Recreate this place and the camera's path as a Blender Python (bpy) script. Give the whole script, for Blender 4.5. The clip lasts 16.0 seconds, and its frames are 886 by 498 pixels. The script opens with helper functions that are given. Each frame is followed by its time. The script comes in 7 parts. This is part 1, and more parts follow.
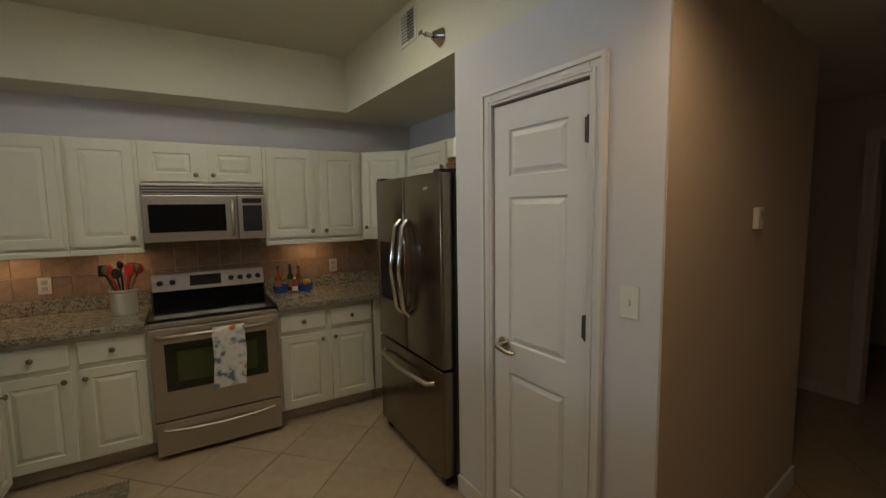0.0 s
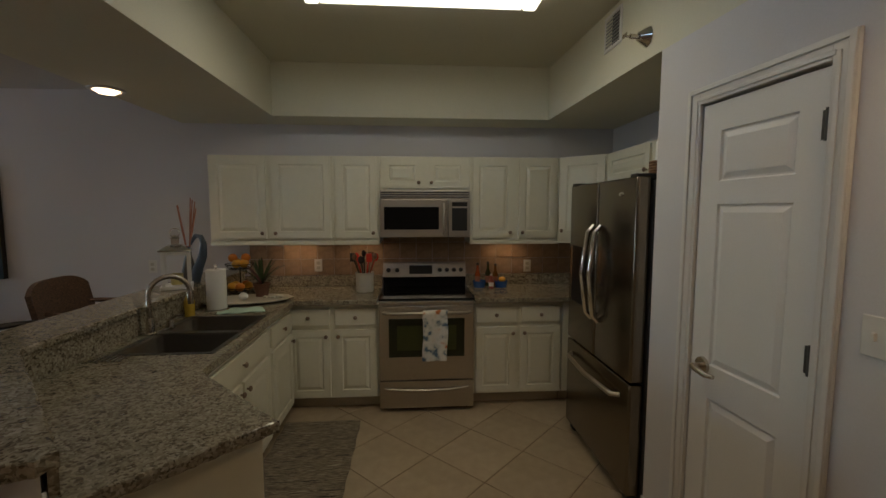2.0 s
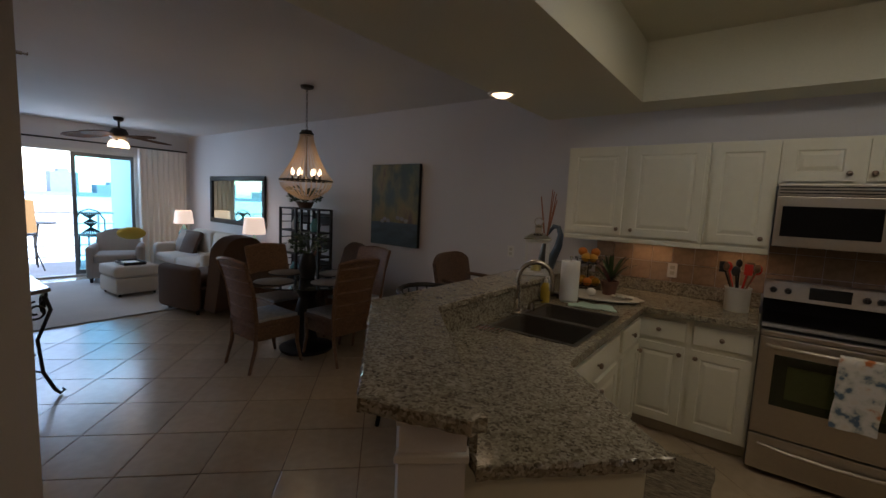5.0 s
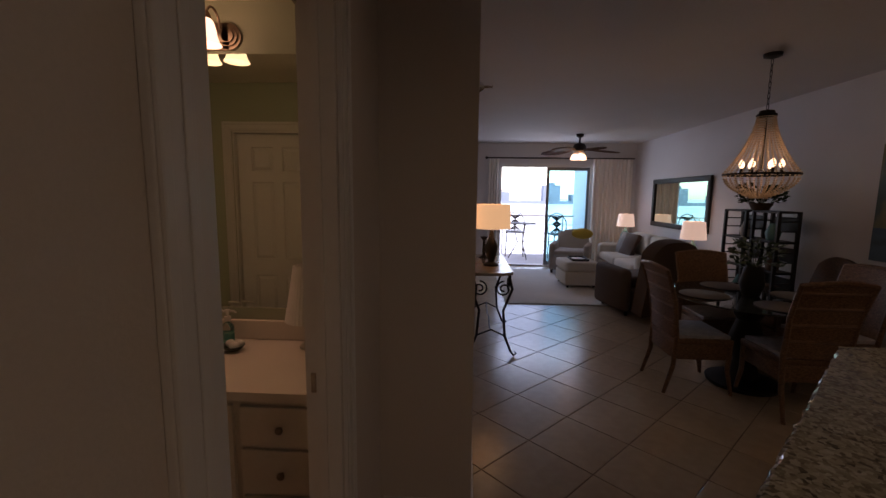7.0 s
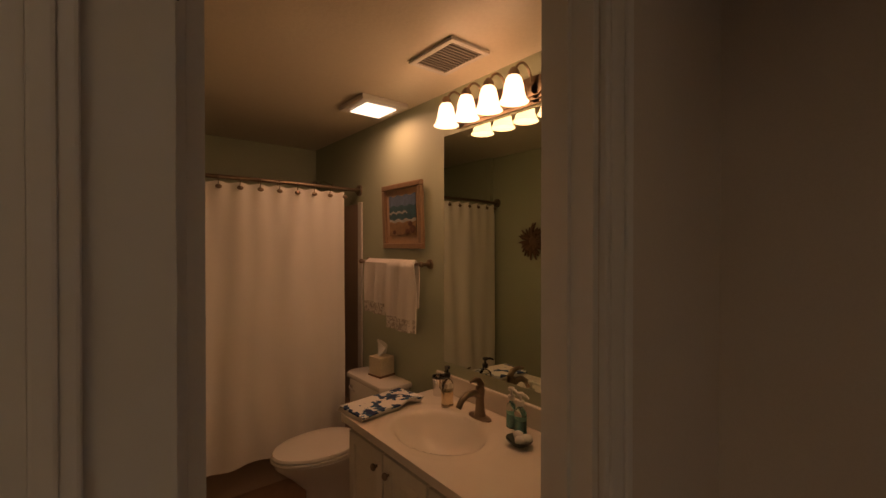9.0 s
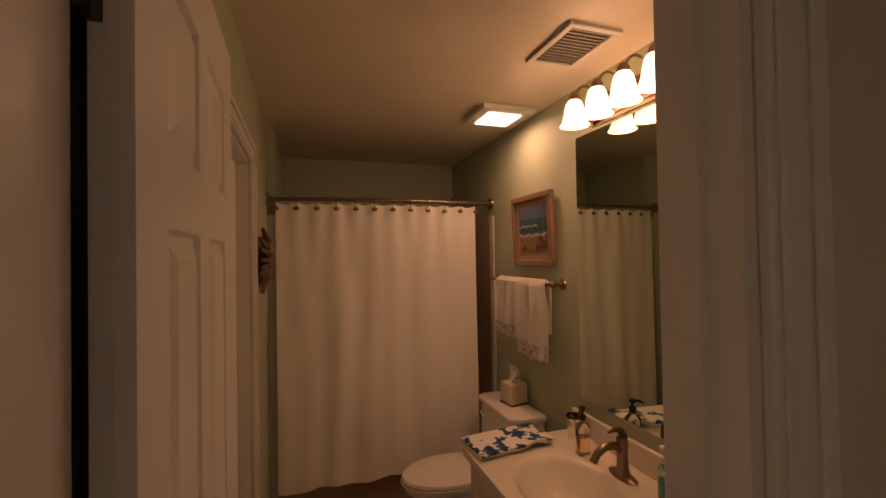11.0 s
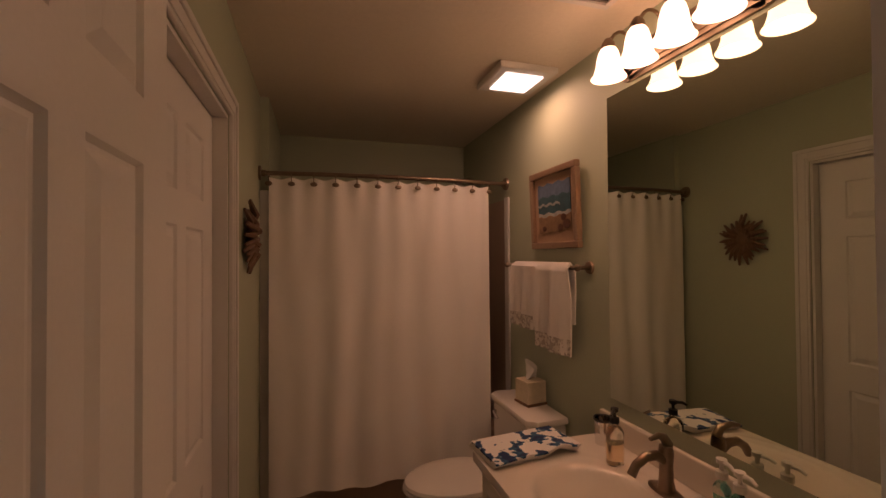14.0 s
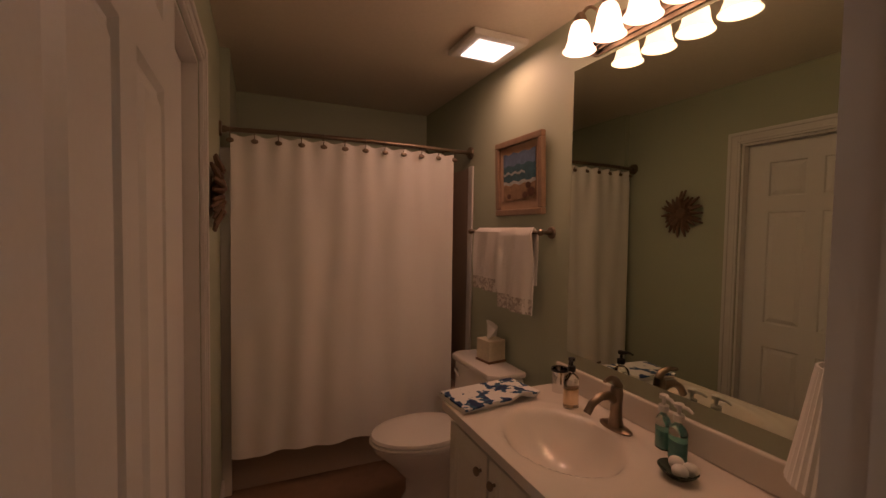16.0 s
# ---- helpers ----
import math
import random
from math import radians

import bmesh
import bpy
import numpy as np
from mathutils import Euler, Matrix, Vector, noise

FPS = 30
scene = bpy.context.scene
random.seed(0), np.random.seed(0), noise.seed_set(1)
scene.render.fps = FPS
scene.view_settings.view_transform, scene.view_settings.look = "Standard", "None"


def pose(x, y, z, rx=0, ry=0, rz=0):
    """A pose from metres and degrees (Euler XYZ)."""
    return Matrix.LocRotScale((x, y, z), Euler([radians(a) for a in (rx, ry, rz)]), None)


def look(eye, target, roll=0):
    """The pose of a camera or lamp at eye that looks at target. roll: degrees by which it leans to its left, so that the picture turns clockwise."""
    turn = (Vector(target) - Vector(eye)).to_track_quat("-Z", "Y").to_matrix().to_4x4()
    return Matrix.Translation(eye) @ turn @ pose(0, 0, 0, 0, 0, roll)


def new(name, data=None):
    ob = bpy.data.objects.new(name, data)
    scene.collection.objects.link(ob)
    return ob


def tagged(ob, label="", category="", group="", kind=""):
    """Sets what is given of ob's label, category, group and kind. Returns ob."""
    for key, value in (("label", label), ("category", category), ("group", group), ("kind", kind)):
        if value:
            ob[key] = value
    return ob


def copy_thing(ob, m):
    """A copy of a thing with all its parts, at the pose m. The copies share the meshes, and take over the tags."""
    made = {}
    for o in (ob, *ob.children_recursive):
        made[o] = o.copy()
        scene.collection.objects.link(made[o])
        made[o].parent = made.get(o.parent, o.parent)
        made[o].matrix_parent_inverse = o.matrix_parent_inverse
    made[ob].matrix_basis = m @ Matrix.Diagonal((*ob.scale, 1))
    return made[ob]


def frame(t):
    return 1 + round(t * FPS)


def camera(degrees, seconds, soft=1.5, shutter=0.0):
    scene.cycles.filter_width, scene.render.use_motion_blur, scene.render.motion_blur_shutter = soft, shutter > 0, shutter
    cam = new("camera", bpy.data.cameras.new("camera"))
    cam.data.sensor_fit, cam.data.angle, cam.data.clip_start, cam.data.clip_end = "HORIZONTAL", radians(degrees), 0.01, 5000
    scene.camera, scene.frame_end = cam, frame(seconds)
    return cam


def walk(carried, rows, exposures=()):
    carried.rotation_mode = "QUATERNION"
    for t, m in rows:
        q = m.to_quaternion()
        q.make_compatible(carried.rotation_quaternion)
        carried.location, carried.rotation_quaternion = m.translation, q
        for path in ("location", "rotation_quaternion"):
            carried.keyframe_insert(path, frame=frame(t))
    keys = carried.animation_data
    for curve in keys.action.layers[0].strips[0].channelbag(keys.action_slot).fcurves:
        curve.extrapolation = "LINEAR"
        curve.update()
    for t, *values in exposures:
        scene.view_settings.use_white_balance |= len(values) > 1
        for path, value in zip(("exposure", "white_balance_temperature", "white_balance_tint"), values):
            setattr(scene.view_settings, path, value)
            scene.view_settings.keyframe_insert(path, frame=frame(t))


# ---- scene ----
cam = camera(92.7, 16.0)
PATH = [
    (0, (-0.107, -3.815, 1.593), (0.911, -2.104, 1.399), -0.9),
    (0.5, (-0.109, -3.882, 1.616), (0.694, -2.057, 1.453), 0.3),
    (1, (-0.066, -3.937, 1.611), (0.557, -2.044, 1.437), -0.6),
    (1.5, (-0.078, -3.977, 1.609), (0.347, -2.03, 1.434), 0.1),
    (2, (-0.106, -3.969, 1.605), (0.036, -1.982, 1.429), 0.0),
    (2.5, (-0.167, -3.956, 1.589), (-0.263, -1.967, 1.41), 0.9),
    (3, (-0.224, -3.939, 1.58), (-0.624, -1.991, 1.359), 1.4),
    (5.5, (-0.53, -3.776, 1.567), (-1.997, -2.435, 1.345), 1.8),
    (6, (-0.619, -3.699, 1.565), (-2.379, -2.787, 1.299), -0.2),
    (6.5, (-0.556, -3.628, 1.554), (-2.497, -3.203, 1.32), 0.4),
    (7, (-0.578, -3.591, 1.536), (-2.559, -3.697, 1.283), 0.7),
    (7.5, (-0.731, -3.615, 1.559), (-2.619, -4.264, 1.43), -0.5),
    (8, (-0.857, -3.614, 1.583), (-2.623, -4.546, 1.468), -0.7),
    (8.5, (-1.045, -3.541, 1.576), (-2.514, -4.896, 1.515), 1.5),
    (9, (-1.164, -3.569, 1.588), (-2.422, -5.124, 1.574), 0.0),
    (9.5, (-1.267, -3.628, 1.621), (-2.447, -5.243, 1.643), -1.3),
    (10, (-1.371, -3.647, 1.644), (-2.302, -5.417, 1.673), -2.0),
    (12.5, (-1.403, -3.763, 1.596), (-1.937, -5.69, 1.627), -0.7),
    (13, (-1.38, -3.841, 1.57), (-1.97, -5.752, 1.609), -1.2),
    (13.5, (-1.406, -3.896, 1.561), (-1.984, -5.811, 1.547), -0.7),
    (14, (-1.48, -3.905, 1.542), (-2.055, -5.821, 1.572), -0.4),
    (14.5, (-1.47, -3.908, 1.533), (-2.09, -5.809, 1.54), -0.1),
    (15, (-1.437, -3.899, 1.524), (-2.108, -5.783, 1.53), 0.9),
    (15.5, (-1.396, -3.895, 1.508), (-2.101, -5.766, 1.494), 1.2),
    (16, (-1.366, -3.883, 1.481), (-2.167, -5.713, 1.397), 0.9),
]
EXPOSURES = [(0.0, 3.5, 6200, 8), (1.0, 3.15, 6200, 8), (2.0, 3.0, 6200, 9), (2.5, 3.1, 6250, 11), (3.0, 3.45, 6300, 14), (5.5, 2.45, 6300, 16), (6.5, 2.2, 6500, 22), (7.0, 2.1, 7200, 34), (7.5, 1.92, 7400, 40), (8.0, 1.8, 7600, 42), (8.5, 2.15, 8800, 44), (9.0, 2.7, 9000, 30), (9.5, 2.92, 8900, 24), (10.0, 3.05, 8800, 26), (12.5, 2.98, 7900, 38), (16.0, 2.80, 7100, 37)]
walk(cam, [(t, look(*p)) for t, *p in PATH], EXPOSURES)

# ---- world, sun and lamps ----
world = bpy.data.worlds.new("sky")
scene.world = world
world.use_nodes = True
wn = world.node_tree
sky = wn.nodes.new("ShaderNodeTexSky")
sky.sky_type = "NISHITA"
sky.sun_disc = False
sky.sun_elevation, sky.sun_rotation = radians(48), radians(150)
sky.air_density, sky.dust_density = 1.0, 0.6
wn.nodes["Background"].inputs["Strength"].default_value = 0.15
wn.links.new(sky.outputs[0], wn.nodes["Background"].inputs["Color"])


def lamp(name, kind, where, power, colour, size=0.1, turn=(0, 0, 0), size_y=0.0, spot=0):
    data = bpy.data.lights.new(name, kind)
    data.energy, data.color = power, colour
    if kind == "AREA":
        data.size = size
        if size_y:
            data.shape, data.size_y = "RECTANGLE", size_y
    elif kind == "SUN":
        data.angle = size
    else:
        data.shadow_soft_size = size
    if kind == "SPOT":
        data.spot_size, data.spot_blend = radians(spot), 0.8
    ob = new(name, data)
    ob.matrix_world = pose(*where, *turn)
    return ob


WARM, AMBER, COOL, DAY = (1.0, 0.72, 0.42), (1.0, 0.6, 0.28), (1.0, 0.85, 0.56), (0.58, 0.77, 1.0)
lamp("sun_light", "SUN", (-14, 4, 20), 2.6, (1.0, 0.95, 0.88), radians(12), (42, 0, 150))
lamp("daylight_at_slider", "AREA", (-9.90, -1.9, 2.10), 2.9, DAY, 0.16, (0, -68, 0), 1.8)
lamp("kitchen_tube_light", "AREA", (-0.045, -1.70, 2.70), 0.74, COOL, 1.2, (0, 0, 0), 0.3)
lamp("recessed_bulb", "SPOT", (-2.055, -1.04, 2.37), 1.0, WARM, 0.05, (0, 0, 0), spot=120)
lamp("hall_bulb", "SPOT", (0.95, -3.42, 2.37), 1.75, (1.0, 0.68, 0.38), 0.05, (0, 0, 0), spot=168)
lamp("under_cabinet_bulb_a", "AREA", (-1.15, -0.14, 1.318), 0.045, AMBER, 0.25, (0, 0, 0), 0.05)
lamp("under_cabinet_bulb_b", "AREA", (-0.55, -0.14, 1.318), 0.03, AMBER, 0.2, (0, 0, 0), 0.05)
lamp("under_cabinet_bulb_c", "AREA", (0.75, -0.14, 1.318), 0.042, AMBER, 0.25, (0, 0, 0), 0.05)

# ---- materials ----


def shader(name, colour, rough=0.6, metal=0.0, vary=0.12, grain=40.0, broad=1.5, bump=0.05, spec=0.5, depth=0.002, per_object=0.0):
    m = bpy.data.materials.new(name)
    m.use_nodes = True
    nt = m.node_tree
    b = nt.nodes["Principled BSDF"]
    b.inputs["Roughness"].default_value, b.inputs["Metallic"].default_value = rough, metal
    b.inputs["Specular IOR Level"].default_value = spec
    co = nt.nodes.new("ShaderNodeTexCoord").outputs["Object"]
    fine, wide = nt.nodes.new("ShaderNodeTexNoise"), nt.nodes.new("ShaderNodeTexNoise")
    for n, s in ((fine, grain), (wide, broad)):
        n.inputs["Scale"].default_value = s
        n.inputs["Detail"].default_value = 4
        nt.links.new(co, n.inputs["Vector"])
    add = nt.nodes.new("ShaderNodeMath")
    nt.links.new(fine.outputs[0], add.inputs[0])
    nt.links.new(wide.outputs[0], add.inputs[1])
    mr = nt.nodes.new("ShaderNodeMapRange")
    mr.inputs[1].default_value, mr.inputs[2].default_value = 0.6, 1.4
    mr.inputs[3].default_value, mr.inputs[4].default_value = 1 - vary, 1 + vary
    nt.links.new(add.outputs[0], mr.inputs[0])
    value = mr.outputs[0]
    if per_object:
        info = nt.nodes.new("ShaderNodeObjectInfo")
        mr2 = nt.nodes.new("ShaderNodeMapRange")
        mr2.inputs[3].default_value, mr2.inputs[4].default_value = 1 - per_object, 1 + per_object
        nt.links.new(info.outputs["Random"], mr2.inputs[0])
        mul = nt.nodes.new("ShaderNodeMath")
        mul.operation = "MULTIPLY"
        nt.links.new(value, mul.inputs[0])
        nt.links.new(mr2.outputs[0], mul.inputs[1])
        value = mul.outputs[0]
    hsv = nt.nodes.new("ShaderNodeHueSaturation")
    hsv.inputs["Color"].default_value = (*colour, 1)
    nt.links.new(value, hsv.inputs["Value"])
    nt.links.new(hsv.outputs[0], b.inputs["Base Color"])
    if bump:
        bp = nt.nodes.new("ShaderNodeBump")
        bp.inputs["Strength"].default_value, bp.inputs["Distance"].default_value = bump, depth
        nt.links.new(fine.outputs[0], bp.inputs["Height"])
        nt.links.new(bp.outputs[0], b.inputs["Normal"])
    return m


def glow(name, colour, strength):
    m = bpy.data.materials.new(name)
    m.use_nodes = True
    b = m.node_tree.nodes["Principled BSDF"]
    b.inputs["Base Color"].default_value = (*colour, 1)
    b.inputs["Emission Color"].default_value, b.inputs["Emission Strength"].default_value = (*colour, 1), strength
    return m


def glass(name, colour, rough=0.02, ior=1.45):
    m = bpy.data.materials.new(name)
    m.use_nodes = True
    b = m.node_tree.nodes["Principled BSDF"]
    b.inputs["Base Color"].default_value, b.inputs["Roughness"].default_value = (*colour, 1), rough
    b.inputs["Transmission Weight"].default_value, b.inputs["IOR"].default_value = 1.0, ior
    return m


def ramped(name, stops, scale, kind="noise", rough=0.3, stretch=(1, 1, 1), bump=0.1, spec=0.5, detail=8):
    """A material whose colour follows a noise or cell pattern through a ramp of (place, colour)."""
    m = bpy.data.materials.new(name)
    m.use_nodes = True
    nt = m.node_tree
    b = nt.nodes["Principled BSDF"]
    b.inputs["Roughness"].default_value, b.inputs["Specular IOR Level"].default_value = rough, spec
    mp = nt.nodes.new("ShaderNodeMapping")
    mp.inputs["Scale"].default_value = stretch
    nt.links.new(nt.nodes.new("ShaderNodeTexCoord").outputs["Object"], mp.inputs["Vector"])
    tex = nt.nodes.new("ShaderNodeTexVoronoi" if kind == "cells" else "ShaderNodeTexNoise")
    tex.inputs["Scale"].default_value = scale
    if kind == "noise":
        tex.inputs["Detail"].default_value = detail
    nt.links.new(mp.outputs[0], tex.inputs["Vector"])
    source = tex.outputs[0]
    if kind == "cells":
        sep = nt.nodes.new("ShaderNodeSeparateColor")
        nt.links.new(tex.outputs["Color"], sep.inputs[0])
        nz = nt.nodes.new("ShaderNodeTexNoise")
        nz.inputs["Scale"].default_value = scale * 0.35
        nt.links.new(mp.outputs[0], nz.inputs["Vector"])
        mx = nt.nodes.new("ShaderNodeMix")
        mx.inputs[0].default_value = 0.35
        nt.links.new(sep.outputs[0], mx.inputs[2])
        nt.links.new(nz.outputs[0], mx.inputs[3])
        source = mx.outputs[0]
    ramp = nt.nodes.new("ShaderNodeValToRGB")
    els = ramp.color_ramp.elements
    els[0].position, els[0].color = stops[0][0], (*stops[0][1], 1)
    els[1].position, els[1].color = stops[-1][0], (*stops[-1][1], 1)
    for p, c in stops[1:-1]:
        els.new(p).color = (*c, 1)
    nt.links.new(source, ramp.inputs[0])
    nt.links.new(ramp.outputs[0], b.inputs["Base Color"])
    if bump:
        bp = nt.nodes.new("ShaderNodeBump")
        bp.inputs["Strength"].default_value, bp.inputs["Distance"].default_value = bump, 0.002
        nt.links.new(source, bp.inputs["Height"])
        nt.links.new(bp.outputs[0], b.inputs["Normal"])
    return m


WALL = shader("lavender_white_wall_paint", (0.63, 0.612, 0.625), 0.75, vary=0.04, grain=180, bump=0.25)
WALLTAN = shader("warm_tan_wall_paint", (0.53, 0.435, 0.345), 0.75, vary=0.04, grain=180, bump=0.25)
WALLHALL = shader("greige_wall_paint", (0.60, 0.535, 0.48), 0.7, vary=0.04, grain=180, bump=0.25)
WALLGREEN = shader("sage_green_wall_paint", (0.41, 0.45, 0.335), 0.6, vary=0.04, grain=180, bump=0.2)
CEIL = shader("textured_ceiling_paint", (0.55, 0.53, 0.515), 0.85, vary=0.05, grain=70, bump=0.5, depth=0.004)
# The cream cast of the tube light on soffit and tray is in this colour.
CEILLIT = shader("lamp_warmed_tray", (0.66, 0.63, 0.50), 0.8, vary=0.04, grain=90, bump=0.3)
CEILBATH = shader("bath_ceiling_paint", (0.74, 0.66, 0.55), 0.35, vary=0.05, grain=60, bump=0.35, depth=0.003)
TRIM = shader("white_trim_gloss", (0.68, 0.66, 0.64), 0.35, vary=0.03, grain=30, bump=0.03)
DOORPAINT = shader("white_door_paint", (0.72, 0.71, 0.70), 0.4, vary=0.03, grain=120, bump=0.06)
CAB = shader("antique_white_cabinet", (0.72, 0.70, 0.58), 0.42, vary=0.04, grain=25, bump=0.03)
# Darker than the cabinets: the shade of the toe recess is in the colour.
KICK = shader("shaded_toe_kick", (0.42, 0.36, 0.27), 0.6, vary=0.08)
TILE = shader("beige_ceramic_floor_tile", (0.42, 0.335, 0.235), 0.22, vary=0.14, grain=14, broad=2.2, bump=0.14, spec=0.5, per_object=0.05)
GROUT = shader("brown_floor_grout", (0.16, 0.10, 0.06), 0.9, vary=0.2, grain=90)
BATHFLOOR = shader("brown_bath_floor", (0.25, 0.15, 0.10), 0.45, vary=0.2, grain=12)
SPLASH = shader("tumbled_beige_wall_tile", (0.32, 0.225, 0.155), 0.5, vary=0.26, grain=26, broad=6, bump=0.25, per_object=0.06)


def granite():
    """Coarse speckled stone: grains in dark, olive and cream, in patches of a hand's width."""
    m = bpy.data.materials.new("speckled_granite")
    m.use_nodes = True
    nt = m.node_tree
    b = nt.nodes["Principled BSDF"]
    b.inputs["Roughness"].default_value = 0.14
    co = nt.nodes.new("ShaderNodeTexCoord").outputs["Object"]
    warp = nt.nodes.new("ShaderNodeTexNoise")
    warp.inputs["Scale"].default_value = 60
    mixv = nt.nodes.new("ShaderNodeMix")
    mixv.data_type = "VECTOR"
    mixv.inputs[0].default_value = 0.012
    nt.links.new(co, warp.inputs["Vector"])
    nt.links.new(co, mixv.inputs[4])
    nt.links.new(warp.outputs["Color"], mixv.inputs[5])
    grain = nt.nodes.new("ShaderNodeTexVoronoi")
    grain.inputs["Scale"].default_value = 120
    nt.links.new(mixv.outputs[1], grain.inputs["Vector"])
    sep = nt.nodes.new("ShaderNodeSeparateColor")
    nt.links.new(grain.outputs["Color"], sep.inputs[0])
    patch = nt.nodes.new("ShaderNodeTexNoise")
    patch.inputs["Scale"].default_value, patch.inputs["Detail"].default_value = 22, 6
    nt.links.new(co, patch.inputs["Vector"])
    mx = nt.nodes.new("ShaderNodeMix")
    mx.inputs[0].default_value = 0.5
    nt.links.new(sep.outputs[0], mx.inputs[2])
    nt.links.new(patch.outputs[0], mx.inputs[3])
    ramp = nt.nodes.new("ShaderNodeValToRGB")
    els = ramp.color_ramp.elements
    els[0].position, els[0].color = 0.22, (0.07, 0.058, 0.042, 1)
    els[1].position, els[1].color = 0.80, (0.40, 0.37, 0.30, 1)
    for p, c in ((0.33, (0.155, 0.13, 0.09)), (0.45, (0.235, 0.205, 0.15)), (0.60, (0.30, 0.27, 0.205))):
        els.new(p).color = (*c, 1)
    nt.links.new(mx.outputs[0], ramp.inputs[0])
    nt.links.new(ramp.outputs[0], b.inputs["Base Color"])
    bp = nt.nodes.new("ShaderNodeBump")
    bp.inputs["Strength"].default_value, bp.inputs["Distance"].default_value = 0.06, 0.001
    nt.links.new(mx.outputs[0], bp.inputs["Height"])
    nt.links.new(bp.outputs[0], b.inputs["Normal"])
    return m


GRANITE = granite()
# Same stainless as STEEL; the dark hall's reflection is put into the base colour.
FRIDGESTEEL = shader("stainless_dark_reflections", (0.22, 0.19, 0.15), 0.24, 1.0, vary=0.08, grain=60, bump=0.03)
DARKNICKEL = shader("dark_aged_nickel", (0.10, 0.095, 0.09), 0.35, 0.8, vary=0.1)
STEEL = shader("brushed_stainless", (0.50, 0.455, 0.39), 0.40, 1.0, vary=0.06, grain=60, bump=0.03)
# Stainless darkened in colour to stand for shade and reflections in the bowls.
SINKSTEEL = shader("shaded_sink_steel", (0.13, 0.12, 0.105), 0.3, 1.0, vary=0.08, grain=50)
DARKSTEEL = shader("grey_appliance_side", (0.08, 0.08, 0.085), 0.4, 0.2)
NICKEL = shader("brushed_nickel", (0.55, 0.50, 0.44), 0.26, 1.0, vary=0.05)
BRONZE = shader("brushed_bronze", (0.27, 0.205, 0.155), 0.34, 1.0, vary=0.1)
CHROME = shader("bright_chrome", (0.75, 0.74, 0.72), 0.1, 1.0, vary=0.02)
BLACKGLASS = shader("black_ceramic_glass", (0.006, 0.006, 0.007), 0.08, vary=0.0, bump=0, spec=0.22)
OVENGLASS = shader("smoked_oven_glass", (0.02, 0.024, 0.012), 0.08, vary=0.0, bump=0)
BLACK = shader("black_plastic", (0.015, 0.015, 0.016), 0.4, vary=0.1)
IRON = shader("dark_wrought_iron", (0.03, 0.025, 0.022), 0.45, 0.6, vary=0.2)
BLACKWOOD = shader("black_stained_wood", (0.012, 0.010, 0.009), 0.6, vary=0.2, grain=30)
RATTAN = ramped("woven_rattan", [(0.3, (0.06, 0.027, 0.013)), (0.5, (0.17, 0.085, 0.04)), (0.7, (0.27, 0.15, 0.075))], 60, "noise", 0.5, (1, 1, 3), bump=0.5)
WICKER = ramped("brown_wicker", [(0.3, (0.03, 0.016, 0.01)), (0.55, (0.10, 0.055, 0.032)), (0.75, (0.16, 0.09, 0.055))], 70, "noise", 0.55, (1, 1, 2.5), bump=0.6)
WOOD = ramped("warm_brown_wood", [(0.3, (0.12, 0.06, 0.03)), (0.6, (0.24, 0.13, 0.07))], 9, "noise", 0.4, (1, 8, 1), bump=0.1)
CREAMCLOTH = shader("cream_upholstery", (0.58, 0.53, 0.46), 0.9, vary=0.08, grain=150, bump=0.3)
GREYCLOTH = shader("grey_brown_upholstery", (0.30, 0.26, 0.23), 0.9, vary=0.12, grain=120, bump=0.4)
BROWNCLOTH = shader("dark_brown_upholstery", (0.11, 0.07, 0.05), 0.85, vary=0.2, grain=90, bump=0.4)
YELLOWCLOTH = shader("mustard_yellow_cloth", (0.55, 0.38, 0.06), 0.9, vary=0.1, grain=120, bump=0.3)
CUSHION = shader("grey_seat_cushion", (0.46, 0.44, 0.44), 0.9, vary=0.3, grain=25, bump=0.3)
PLACEMAT = shader("dark_grey_placemat", (0.15, 0.14, 0.135), 0.9, vary=0.15, grain=90, bump=0.4)
RUGPALE = shader("pale_shag_rug", (0.55, 0.51, 0.46), 0.95, vary=0.15, grain=90, bump=0.3, depth=0.003)
RUGKITCHEN = ramped("brown_striped_mat", [(0.34, (0.03, 0.024, 0.018)), (0.46, (0.30, 0.25, 0.18)), (0.54, (0.09, 0.065, 0.045)), (0.66, (0.34, 0.30, 0.23))], 26, "noise", 0.95, (0.3, 3.0, 1), bump=0.5)
TERRY = shader("white_terry_towel", (0.74, 0.70, 0.66), 0.95, vary=0.08, grain=220, bump=0.7, depth=0.004)
CURTAINCLOTH = shader("white_waffle_curtain", (0.86, 0.83, 0.79), 0.9, vary=0.05, grain=260, bump=0.5, depth=0.003)
DRAPE = shader("off_white_drape", (0.80, 0.76, 0.72), 0.9, vary=0.05, grain=140, bump=0.2)
PORCELAIN = shader("white_porcelain", (0.74, 0.70, 0.66), 0.12, vary=0.02, grain=8, bump=0.0)
MARBLE = shader("cultured_marble_top", (0.74, 0.68, 0.61), 0.16, vary=0.03, grain=6, bump=0.0)
VANITYPAINT = shader("cream_vanity_paint", (0.66, 0.61, 0.52), 0.4, vary=0.04, grain=40, bump=0.03)
TUBWALL = shader("tan_tub_surround", (0.42, 0.32, 0.25), 0.3, vary=0.06, grain=10)
# Grey-green tint darkens reflections, in place of weaker light on the reflected door.
MIRROR = shader("dimmed_mirror", (0.62, 0.68, 0.58), 0.0, 1.0, vary=0.0, bump=0)
